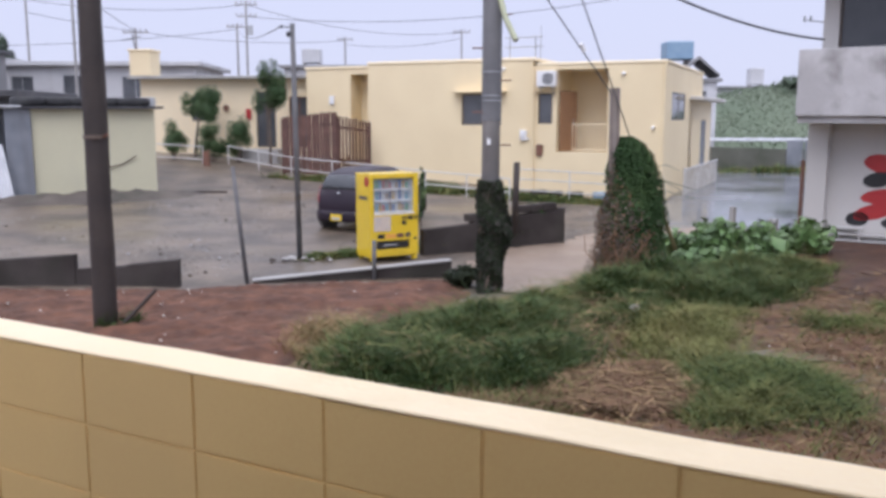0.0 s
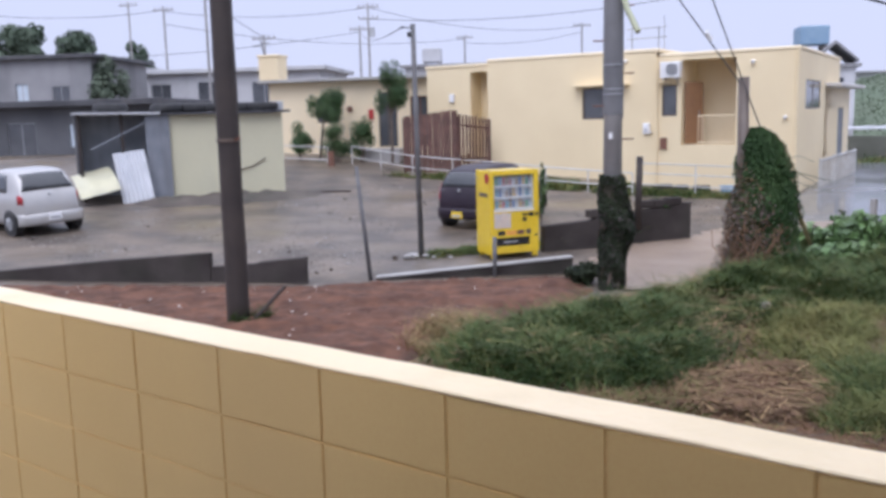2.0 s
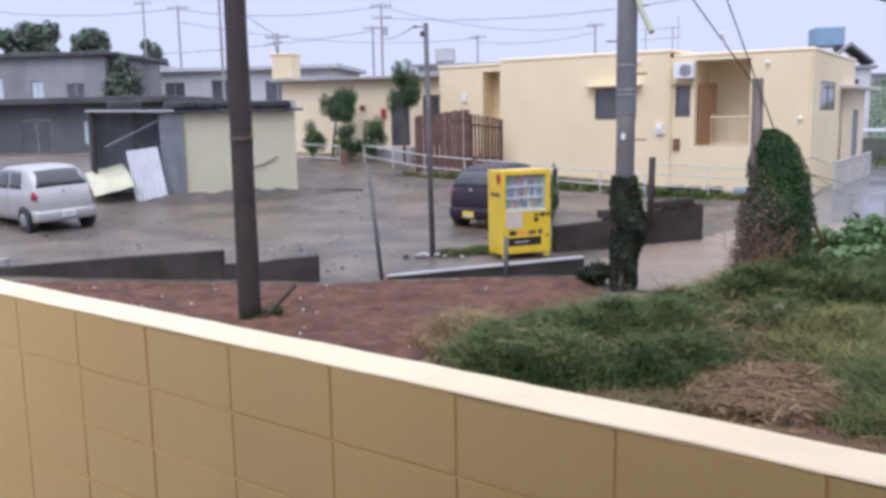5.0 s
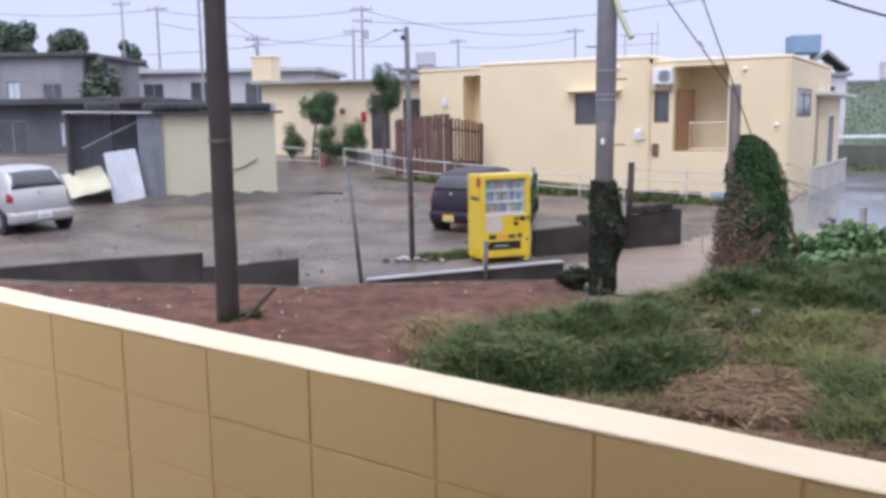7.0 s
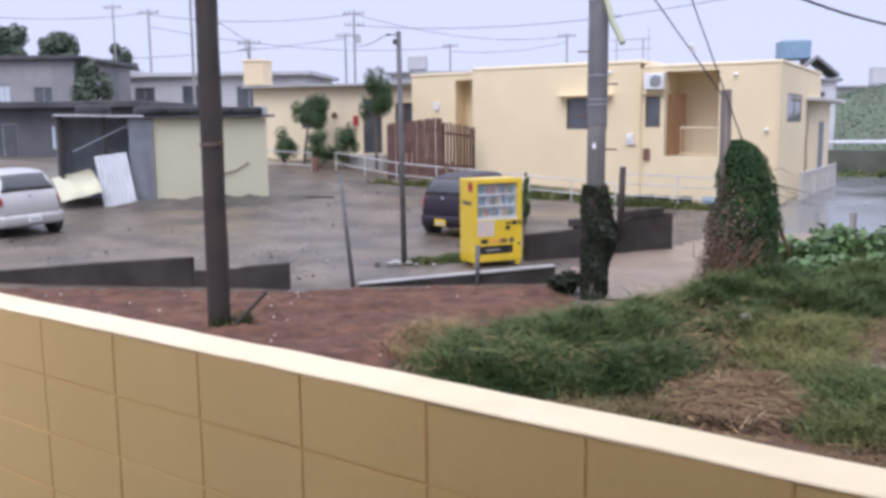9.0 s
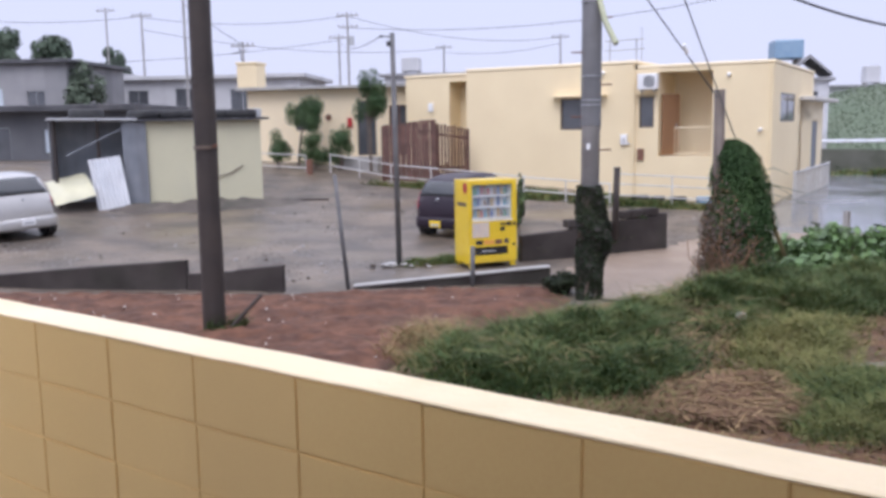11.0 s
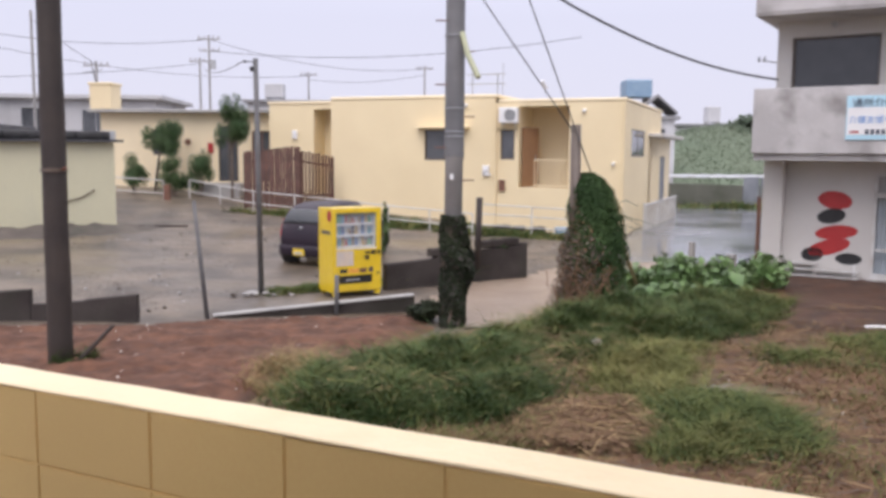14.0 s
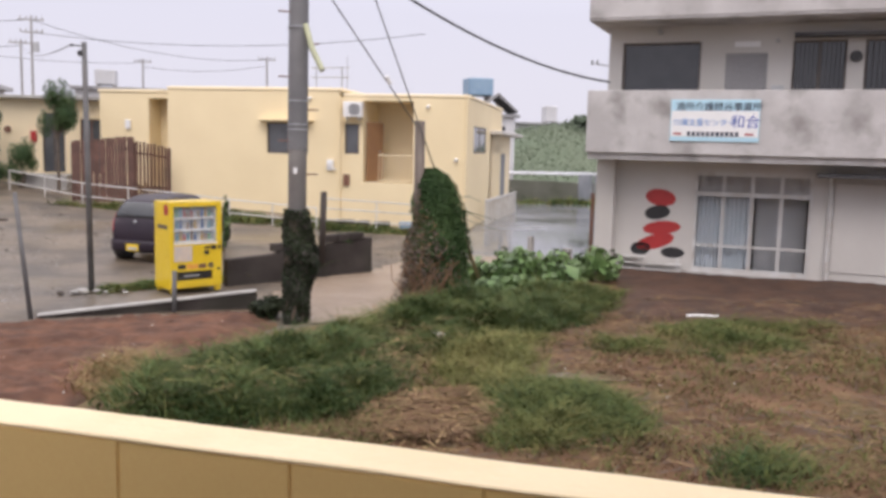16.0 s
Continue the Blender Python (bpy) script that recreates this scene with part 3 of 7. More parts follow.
tube(b_, [(-0.55, 0.92, 4.9), (-0.55, 0.92, 0.8)], 0.045, 8)
part("drain_pipe", b_, M_CREAM, bungalow)

ac = thing("air_conditioner", HOUSE @ pose(6.57, -0.42, 4.1), "white outdoor air-conditioner unit on a wall bracket", "air conditioner")
b_ = B()
box(b_, 0, 0, 0, 0.68, 0.3, 0.54, 0.02)
part("casing", b_, M_WHITE, ac)
b_ = B()
tube(b_, [(0.42, -0.012, 0.27), (0.42, 0.0, 0.27)], 0.21, 24)
gr = part("fan_grille", b_, M_GREY_PLASTIC, ac)
for k in range(5):
    b_ = B()
    box(b_, 0.24, -0.022, 0.12 + k * 0.07, 0.60, -0.013, 0.14 + k * 0.07)
    part("grille_bar", b_, M_BLACK, gr)
for x in (0.1, 0.55):
    b_ = B()
    box(b_, x, 0.0, -0.05, x + 0.04, 0.42, -0.001)
    tube(b_, [(x + 0.02, 0.05, -0.05), (x + 0.02, 0.41, -0.3)], 0.015, 6)
    part("bracket", b_, M_STEEL, ac)

# garage built on behind, with a shutter
garage = thing("garage", HOUSE @ pose(11.0, 5.42, 0), "cream garage with a grey roller shutter and white roof edge", "garage")
b_ = B()
wall_with_holes(b_, 0.0, 6.9, -0.3, 3.72, 0, 0.2, [(0.9, 0.1, 5.1, 2.93)])
bmesh.ops.transform(b_, matrix=Matrix.Rotation(radians(90), 4, "Z"), verts=b_.verts[:])
box(b_, -5, 6.7, -0.3, -0.2, 6.9, 3.72)
part("wall", b_, M_CREAM2, garage)
b_ = B()
box(b_, -5, 0, 3.72, 0.55, 7.6, 3.86, 0.02)
part("roof", b_, M_WHITEPAINT, garage)
b_ = B()
box(b_, 0.9, 0.034, 0.1, 5.1, 0.045, 2.9)
bmesh.ops.transform(b_, matrix=Matrix.Rotation(radians(90), 4, "Z"), verts=b_.verts[:])
shutter = part("shutter", b_, M_TIN_GREY, garage)
for k in range(28):
    b_ = B()
    box(b_, 0.9, 0.006, 0.1 + k * 0.1, 5.1, 0.03, 0.1 + k * 0.1 + 0.088)
    bmesh.ops.transform(b_, matrix=Matrix.Rotation(radians(90), 4, "Z"), verts=b_.verts[:])
    part("slat", b_, M_TIN_GREY, shutter)

# white barred gate panel along the drive
gate = thing("metal_gate", look((8.77, 31.42, 0.05), (8.77 + 7.5, 31.42 - 3.55, 0.05)), "white-painted low barred metal gate", "gate")
gate.matrix_basis = pose(8.77, 31.42, 0.05, 0, 0, 64.7)
b_ = B()
tube(b_, [(0, 0, 1.1), (8.2, 0, 1.1)], 0.035)
tube(b_, [(0, 0, 0.12), (8.2, 0, 0.12)], 0.035)
part("gate_frame", b_, M_RAIL, gate)
for k in range(42):
    b_ = B()
    tube(b_, [(k * 0.2, 0, 0.12 if k % 14 else -0.1), (k * 0.2, 0, 1.1 if k % 14 else 1.18)], 0.045 if k % 14 == 0 else 0.018, 6)
    part("post" if k % 14 == 0 else "bar", b_, M_RAIL, gate)

# ---- tan bungalow behind, with a roof tank ----
TAN = pose(-14, 38, 0, 0, 0, -5.71)
tan_house = thing("bungalow", TAN, "older cream flat-roofed bungalow with a boxy roof tank", "house")
b_ = B()
wall_with_holes(b_, 0.95, 9.2, 0.6, 4.68, 0, 0.2, [(3.2, 2.86, 4.25, 3.94), (6.05, 1.75, 6.9, 4.11), (7.5, 1.75, 8.35, 3.9)])
box(b_, 0.95, 0.2, 0.6, 1.15, 7, 4.68)
box(b_, 9.0, 0.2, 0.6, 9.2, 7, 4.68)
box(b_, 1.15, 6.8, 0.6, 9.0, 7.0, 4.68)
bmesh.ops.remove_doubles(b_, verts=b_.verts[:], dist=0.0005)
part("wall", b_, M_CREAM2, tan_house)
b_ = B()
box(b_, 0.6, -0.5, 4.64, 9.5, 7.3, 4.76, 0.02)
part("roof", b_, M_CONCRETE, tan_house, "thin grey concrete roof slab")
b_ = B()
box(b_, 0.66, -0.35, 4.765, 1.62, 0.65, 5.86, 0.06)
box(b_, 0.62, -0.39, 5.78, 1.66, 0.69, 5.89, 0.03)
part("roof_tank", b_, M_CREAM, tan_house)
window(tan_house, 3.2, 2.86, 4.25, 3.94)
window(tan_house, 6.05, 1.75, 6.9, 4.11, bars=1, name="door")
window(tan_house, 7.5, 1.75, 8.35, 3.9, bars=1, frame_mat=M_RUST)
b_ = B()
box(b_, 5.62, -0.1, 2.95, 5.84, 0, 3.38, 0.02)
part("meter_box", b_, M_RED, tan_house)
b_ = B()
tube(b_, [(4.75, 0, 3.42), (4.75, -0.08, 3.42)], 0.13, 12)
part("vent_cover", b_, M_RUST, tan_house)
b_ = B()
box(b_, 5.6, -1.6, 1.0, 7.4, 0, 1.7, 0.02)
part("door_step", b_, M_CONCRETE, tan_house)

# ---- white two-storey building with a gallery ----
OFFICE = pose(8.54, 19.66, 0, 0, 0, -34.6)
office = thing("office_building", OFFICE, "weathered white two-storey concrete building with an upper gallery", "building")
b_ = B()
wall_with_holes(b_, -0.2, 13, 0.25, 2.9, 0, 0.18, [(2.06, 0.31, 4.60, 2.66)])
box(b_, -0.2, 0.18, 0.25, 0.0, 8, 2.9)
part("lower_wall", b_, M_WHITEPAINT, office)
b_ = B()
box(b_, -0.25, -0.08, -0.2, 13, 8, 0.25)
part("plinth", b_, M_DARKWALL, office, "dark stained concrete plinth")
b_ = B()
box(b_, -0.22, -0.30, 0.0, 0.22, 0.0, 2.9, 0.015)
part("pillar", b_, M_WHITEPAINT, office)
b_ = B()
box(b_, -0.28, -1.12, 2.9, 13, 8, 3.1)
part("gallery_floor", b_, M_WHITEWALL, office)
b_ = B()
box(b_, -0.31, -1.22, 3.05, 13, -1.07, 4.45, 0.012)
box(b_, -0.31, -1.07, 3.1, -0.18, 0.6, 4.45, 0.012)
part("parapet", b_, M_WHITEWALL, office, "streaked white concrete parapet")
b_ = B()
wall_with_holes(b_, -0.1, 13, 3.1, 6.0, 0, 0.18, [(0.22, 4.15, 2.02, 5.64), (2.57, 3.12, 3.47, 5.36), (3.99, 4.3, 5.09, 5.62), (5.44, 4.15, 7.2, 5.62)])
box(b_, -0.1, 0.18, 3.1, 0.08, 8, 6.0)
part("upper_wall", b_, M_WHITEPAINT, office)
b_ = B()
box(b_, -0.34, -1.22, 6.0, 13, 8, 6.2)
box(b_, -0.34, -1.24, 6.05, 13, -1.12, 7.2, 0.01)
box(b_, -0.34, -1.12, 6.2, -0.22, 8, 7.2)
part("roof", b_, M_WHITEWALL, office)
# curtained sliding doors
M_PANE = glass_material("clear_pane", (0.10, 0.11, 0.12), 0.05, 0.08)
sd = None
b_ = B()
for a in ((2.06, 0.31, 4.6, 0.38), (2.06, 2.59, 4.6, 2.66), (2.06, 2.1, 4.6, 2.2), (2.06, 0.38, 2.12, 2.59), (4.54, 0.38, 4.6, 2.59)):
    box(b_, a[0], 0.03, a[1], a[2], 0.14, a[3])
sd = part("sliding_door", b_, M_RAIL, office, "white aluminium sliding doors")
for x0, x1 in ((2.12, 2.66), (2.74, 3.29), (3.37, 3.92), (4.0, 4.54)):
    b_ = B()
    wall_with_holes(b_, x0 - 0.035, x1 + 0.035, 0.385, 2.59, 0.05, 0.11, [(x0, 0.42, x1, 0.92), (x0, 0.97, x1, 2.1), (x0, 2.2, x1, 2.57)])
    leaf_ = part("door_leaf", b_, M_RAIL, office)
    for z0, z1 in ((0.42, 0.92), (0.97, 2.1), (2.2, 2.57)):
        b_ = B()
        box(b_, x0, 0.075, z0, x1, 0.083, z1)
        part("pane", b_, M_PANE, leaf_)
b_ = B()
for k in range(40):
    x = 2.1 + k * 0.03
    tube(b_, [(x, 0.30 + 0.03 * math.sin(k * 1.9), 0.35), (x, 0.30 + 0.03 * math.sin(k * 1.9 + 0.3), 2.15)], 0.026, 6)
part("curtain", b_, M_CURTAIN, office, "pale blue hanging curtain")
b_ = B()
box(b_, 3.42, 0.5, 0.3, 4.5, 0.55, 2.6)
part("screen", b_, M_GREY_PLASTIC, office)
b_ = B()
box(b_, 1.9, 0.9, 0.28, 5.2, 0.95, 2.85)
part("inner_wall", b_, M_FARWALL, office)
b_ = B()
box(b_, 2.1, 0.19, 2.19, 4.56, 0.22, 2.64)
part("transom_board", b_, M_WHITEWALL, office, "pale board behind the fanlights")
for x0, x1, z0, z1, nb in ((0.22, 2.02, 4.15, 5.64, 0), (3.99, 5.09, 4.3, 5.62, 12), (5.44, 7.2, 4.15, 5.62, 16)):
    w_ = window(office, x0, z0, x1, z1, 0.12 if nb == 0 else 0.05, 1 if nb else 0, M_BROWN_METAL, M_DARKGLASS)
    for k in range(nb):
        x = x0 + (x1 - x0) * (0.52 + 0.46 * k / nb if x0 < 3 else (k + 0.5) / nb)
        b_ = B()
        tube(b_, [(x, 0.02, z0 + 0.05), (x, 0.02, z1 - 0.05)], 0.012, 5)
        part("window_bar", b_, M_DARKROOF, w_)
b_ = B()
box(b_, 2.572, 0.03, 3.12, 3.468, 0.1, 5.358, 0.003)
od = part("door", b_, M_FARWALL, office, "dull grey upstairs door")
b_ = B()
tube(b_, [(2.68, 0.03, 4.1), (2.68, -0.02, 4.1)], 0.03)
part("handle", b_, M_STEEL, od)
b_ = B()
box(b_, 3.98, -0.1, 4.2, 5.12, 0.0, 4.3)
part("window_ledge", b_, M_WHITEPAINT, office)
for x, z, r in ((1.08, 5.88, 0.07), (5.27, 5.25, 0.13), (3.66, 5.62, 0.05)):
    b_ = B()
    tube(b_, [(x, 0, z), (x, -0.14, z)], r, 12, r * 0.8)
    part("gallery_lamp", b_, M_BLACK if r > 0.1 else M_GREY_PLASTIC, office)
b_ = B()
box(b_, 3.58, -0.22, 3.1, 3.85, -0.02, 4.62, 0.01)
part("gas_meter", b_, M_GREY_PLASTIC, office)
b_ = B()
box(b_, 2.75, -0.015, 5.50, 3.3, 0, 5.62)
part("number_plate", b_, M_WHITE, office)
b_ = B()
tube(b_, [(4.98, -0.06, 2.85), (4.98, -0.06, 0.05)], 0.05, 10)
part("drain_pipe", b_, M_RAIL, office)
b_ = B()
box(b_, 5.05, -0.03, 0.5, 8.2, 0.0, 2.5, 0.01)
part("shutter_panel", b_, M_WHITEPAINT, office)
b_ = B()
box(b_, 4.65, -0.9, 2.62, 13, -0.05, 2.70)
part("canopy", b_, M_DARKROOF, office)
b_ = B()
box(b_, 4.0, -0.4, 5.66, 13, -0.05, 5.74)
part("pipe_tray", b_, M_DARKROOF, office)
b_ = B()
for x in (0.35, 0.95, 1.75):
    box(b_, x, -0.26, 0.25, x + 0.04, -0.22, 0.62)
for z in (0.30, 0.44, 0.58):
    box(b_, 0.3, -0.28, z, 1.85 if z < 0.5 else 1.0, -0.06, z + 0.025)
part("low_shelf", b_, M_RAIL, office)
for k, (x0, x1) in enumerate(((-0.15, 0.4), (0.5, 2.0), (4.65, 5.4))):
    b_ = B()
    for j in range(int((x1 - x0) / 0.08)):
        box(b_, x0 + j * 0.08, -0.16, 0.12, x0 + j * 0.08 + 0.05, -0.08, 0.26)
    part("vent_grating", b_, M_DARKROOF, office)
b_ = B()
box(b_, 2.0, -0.2, 0.2, 4.7, -0.08, 0.30, 0.01)
part("door_sill", b_, M_CONCRETE, office)
b_ = B()
box(b_, -0.2, 7.8, 0.25, 13, 8, 6.0)
part("rear_wall", b_, M_WHITEPAINT, office)
b_ = B()
box(b_, 12.8, 0.18, 0.25, 13, 7.8, 6.0)
part("end_wall", b_, M_WHITEPAINT, office)
# bracket with insulators on the corner
b_ = B()
tube(b_, [(-0.1, 0.1, 5.12), (-0.55, 0.1, 5.2)], 0.015)
for x in (-0.4, -0.53):
    tube(b_, [(x, 0.1, 5.15), (x, 0.1, 5.27)], 0.025, 8)
part("cable_bracket", b_, M_STEEL, office)

# sign on the parapet
sign = thing("sign_board", OFFICE @ pose(0.32, -1.07, 0), "pale blue and white sign with dark blue writing", "sign")
b_ = B()
box(b_, 1.25, -0.18, 3.34, 3.11, -0.152, 4.24, 0.004)
part("board", b_, M_SIGN, sign)
b_ = B()
box(b_, 1.27, -0.186, 3.44, 3.09, -0.1805, 4.00)
part("white_band", b_, M_WHITE, sign)


def writing(text, x, z, size, m, parent, squeeze=1.0):
    cu = bpy.data.curves.new("writing", "FONT")
    cu.body, cu.size, cu.extrude = text, size, 0.002
    cu.align_x = "LEFT"
    tmp = bpy.data.objects.new("writing", cu)
    scene.collection.objects.link(tmp)
    me = bpy.data.meshes.new_from_object(tmp.evaluated_get(bpy.context.evaluated_depsgraph_get()))
    bpy.data.objects.remove(tmp)
    me.transform(Matrix.Translation((x, -0.19, z)) @ Matrix.Rotation(radians(90), 4, "X") @ Matrix.Diagonal((squeeze, 1, 1, 1)))
    me.materials.clear()
    me.materials.append(m)
    ob = new("lettering", me)
    ob.parent = parent
    return ob


writing("通所介護読谷事業所", 1.36, 4.02, 0.20, M_INK, sign)
writing("介護支援センター", 1.30, 3.69, 0.165, M_INKSKY, sign)
writing("和合", 2.52, 3.66, 0.30, M_INKBLUE, sign)
for x0, x1, m in ((1.33, 1.50, M_RED), *[(1.62 + k * 0.1, 1.69 + k * 0.1, M_INK) for k in range(11)], (2.82, 3.0, M_RED)):
    b_ = B()
    box(b_, x0, -0.19, 3.45 if m is M_INK else 3.48, x1, -0.181, 3.55 if m is M_INK else 3.52)
    part("text_bar", b_, m, sign)

# faded painted patches on the ground-floor wall
mural = thing("wall_mural", OFFICE, "faded red and black painted patches on a white wall", "mural")


def patch(x, z, rx, rz, m, tilt=0.0, y=-0.004):
    b = B()
    vs = []
    for k in range(22):
        w = 2 * math.pi * k / 22
        q = 1 + 0.06 * noise.noise(Vector((math.cos(w) * 2 + x * 7, math.sin(w) * 2, z)))
        a, c = rx * q * math.cos(w), rz * q * math.sin(w)
        vs.append((x + a * math.cos(tilt) - c * math.sin(tilt), z + a * math.sin(tilt) + c * math.cos(tilt)))
    prism(b, vs, y, y + 0.003)
    part("paint_patch", b, m, mural)


patch(1.28, 2.02, 0.36, 0.20, M_RED, -0.15)
patch(1.22, 1.66, 0.30, 0.17, M_BLACK, 0.2)
patch(1.34, 1.30, 0.44, 0.16, M_RED, 0.12)
patch(1.20, 0.96, 0.46, 0.17, M_RED, 0.3)
patch(0.86, 0.78, 0.24, 0.16, M_BLACK, 0.1)
patch(1.62, 0.72, 0.28, 0.13, M_BLACK, 0.0)


# ---- vending machine ----
VM_Z = ground_height(-1.2, 18.2) + 0.02
vm = thing("vending_machine", pose(-1.48, 17.50, VM_Z - 0.03, 0, 0, 29), "yellow drinks vending machine with a red disc on its side", "vending machine")
W_, D_, T_ = 1.10, 0.72, 1.80
b_ = B()
box(b_, 0, 0.31, 0.07, W_, D_, T_, 0.012)
wall_with_holes(b_, 0, W_, 0.07, T_, 0.06, 0.31, [(0.08, 0.98, W_ - 0.10, T_ - 0.09), (0.14, 0.24, W_ - 0.2, 0.42)])
box(b_, 0.03, 0.0, 0.0, 0.13, 0.1, 0.08)
box(b_, W_ - 0.13, 0.0, 0.0, W_ - 0.03, 0.1, 0.08)
box(b_, 0.03, D_ - 0.1, 0.0, 0.13, D_ - 0.02, 0.08)
box(b_, W_ - 0.13, D_ - 0.1, 0.0, W_ - 0.03, D_ - 0.02, 0.08)
part("cabinet", b_, M_YELLOW, vm)
b_ = B()
wall_with_holes(b_, 0, W_, 0.10, T_, 0.0, 0.06, [(0.08, 0.98, W_ - 0.10, T_ - 0.09), (0.14, 0.24, W_ - 0.2, 0.42)])
vdoor = part("front_door", b_, M_YELLOW, vm)
b_ = B()
box(b_, 0.08, 0.28, 0.98, W_ - 0.10, 0.305, T_ - 0.09)
box(b_, 0.08, 0.062, 0.98, 0.1, 0.28, T_ - 0.09)
box(b_, W_ - 0.12, 0.062, 0.98, W_ - 0.10, 0.28, T_ - 0.09)
part("display_case", b_, M_CURTAIN, vm, "pale blue lining of the display")
rng = random.Random(4)
CANS = [material("can_%d" % i, c, tuple(v * 0.8 for v in c), 0.35, 6, 60, 0.1, 0.0) for i, c in enumerate(
    ((0.05, 0.30, 0.12), (0.45, 0.06, 0.04), (0.55, 0.32, 0.05), (0.05, 0.12, 0.32), (0.30, 0.18, 0.10), (0.62, 0.60, 0.55), (0.10, 0.32, 0.40), (0.06, 0.05, 0.05)))]
for r in range(3):
    z = 1.03 + r * 0.235
    b_ = B()
    box(b_, 0.1, 0.075, z - 0.035, W_ - 0.12, 0.26, z - 0.012)
    part("shelf", b_, M_WHITE, vm)
    b_ = B()
    for k in range(18):
        box(b_, 0.12 + k * 0.05, 0.064, z - 0.045, 0.155 + k * 0.05, 0.075, z - 0.015)
    tagged(part("button_row", b_, M_WHITE, vm), kind="stuff")
    k = 0
    x = 0.14
    while x < W_ - 0.2:
        b_ = B()
        hh = rng.choice((0.13, 0.165, 0.19))
        tube(b_, [(x, 0.15, z - 0.01), (x, 0.15, z + hh * 0.8), (x, 0.15, z + hh)], 0.031, 10, 0.026)
        part("drink", b_, CANS[(0, 0, 6, 1, 4, 1, 5, 4, 3, 2)[k % 10] if r == 2 else (5, 6, 3, 5, 4, 7, 2, 5, 3)[k % 9] if r else rng.randrange(8)], vm)
        x += 0.076
        k += 1
b_ = B()
box(b_, 0.08, 0.045, 0.98, W_ - 0.10, 0.05, T_ - 0.09)
pane = part("window_pane", b_, glass_material("vending_glass", (0.6, 0.66, 0.72), 0.08, 0.16), vdoor)
pane.visible_shadow = False
b_ = B()
box(b_, 0.08, -0.006, 0.96, W_ - 0.1, 0.0, 0.985)
part("trim", b_, M_WHITE, vdoor)
b_ = B()
box(b_, 0.14, 0.035, 0.25, W_ - 0.2, 0.05, 0.41)
part("delivery_flap", b_, M_BLACK, vm)
b_ = B()
box(b_, 0.30, 0.026, 0.31, 0.62, 0.034, 0.34)
part("text_bar", b_, M_GREY_PLASTIC, vm)
b_ = B()
box(b_, 0.08, -0.008, 0.62, 0.46, 0.0, 0.93, 0.003)
part("poster", b_, material("faded_poster", (0.50, 0.45, 0.42), (0.62, 0.50, 0.40), 0.5, 9, 30, 0.3, 0), vdoor)
for x0, z0, x1, z1, m in ((0.72, 0.86, 0.84, 0.90, M_BLACK), (0.86, 0.84, 0.98, 0.92, M_BLACK), (1.02, 0.84, 1.07, 0.92, M_BLACK), (0.72, 0.74, 0.82, 0.82, M_BLACK), (1.0, 0.42, 1.06, 0.46, M_BLACK)):
    b_ = B()
    box(b_, x0, -0.012, z0, x1, 0.0, z1, 0.003)
    part("coin_panel", b_, m, vdoor)
for x0, x1, m in ((0.16, 0.32, M_BLACK), (0.34, 0.58, material("orange_decal", (0.70, 0.25, 0.05), (0.75, 0.40, 0.08), 0.5, 9, 30, 0.2, 0)), (0.60, 0.76, M_RUST)):
    b_ = B()
    box(b_, x0, -0.005, 0.47, x1, 0.0, 0.56)
    part("decal", b_, m, vdoor)
b_ = B()
tube(b_, [(0.86, 0.0, 0.52), (0.86, -0.006, 0.52)], 0.06, 16)
part("decal", b_, M_BROWN_METAL, vdoor)
b_ = B()
tube(b_, [(0.0, 0.16, 1.64), (-0.006, 0.16, 1.64)], 0.11, 20)
part("red_disc", b_, M_RED, vm)
b_ = B()
box(b_, -0.004, 0.12, 1.26, 0.0, 0.56, 1.34)
part("text_bar", b_, M_BROWN_METAL, vm)


# ---- cars: x to its right, y ahead, its tail at y = 0 ----
def glide(keys, y):
    """A smooth curve through (y, value) keys."""
    for k in range(len(keys) - 1):
        (y0, v0), (y1, v1) = keys[k], keys[k + 1]
        if y <= y1 or k == len(keys) - 2:
            f = max(0.0, min(1.0, (y - y0) / (y1 - y0)))
            m0 = (v1 - keys[k - 1][1]) / (y1 - keys[k - 1][0]) if k else (v1 - v0) / (y1 - y0)
            m1 = (keys[k + 2][1] - v0) / (keys[k + 2][0] - y0) if k + 2 < len(keys) else (v1 - v0) / (y1 - y0)
            h = y1 - y0
            return (2 * f ** 3 - 3 * f ** 2 + 1) * v0 + (f ** 3 - 2 * f ** 2 + f) * h * m0 + (3 * f ** 2 - 2 * f ** 3) * v1 + (f ** 3 - f ** 2) * h * m1


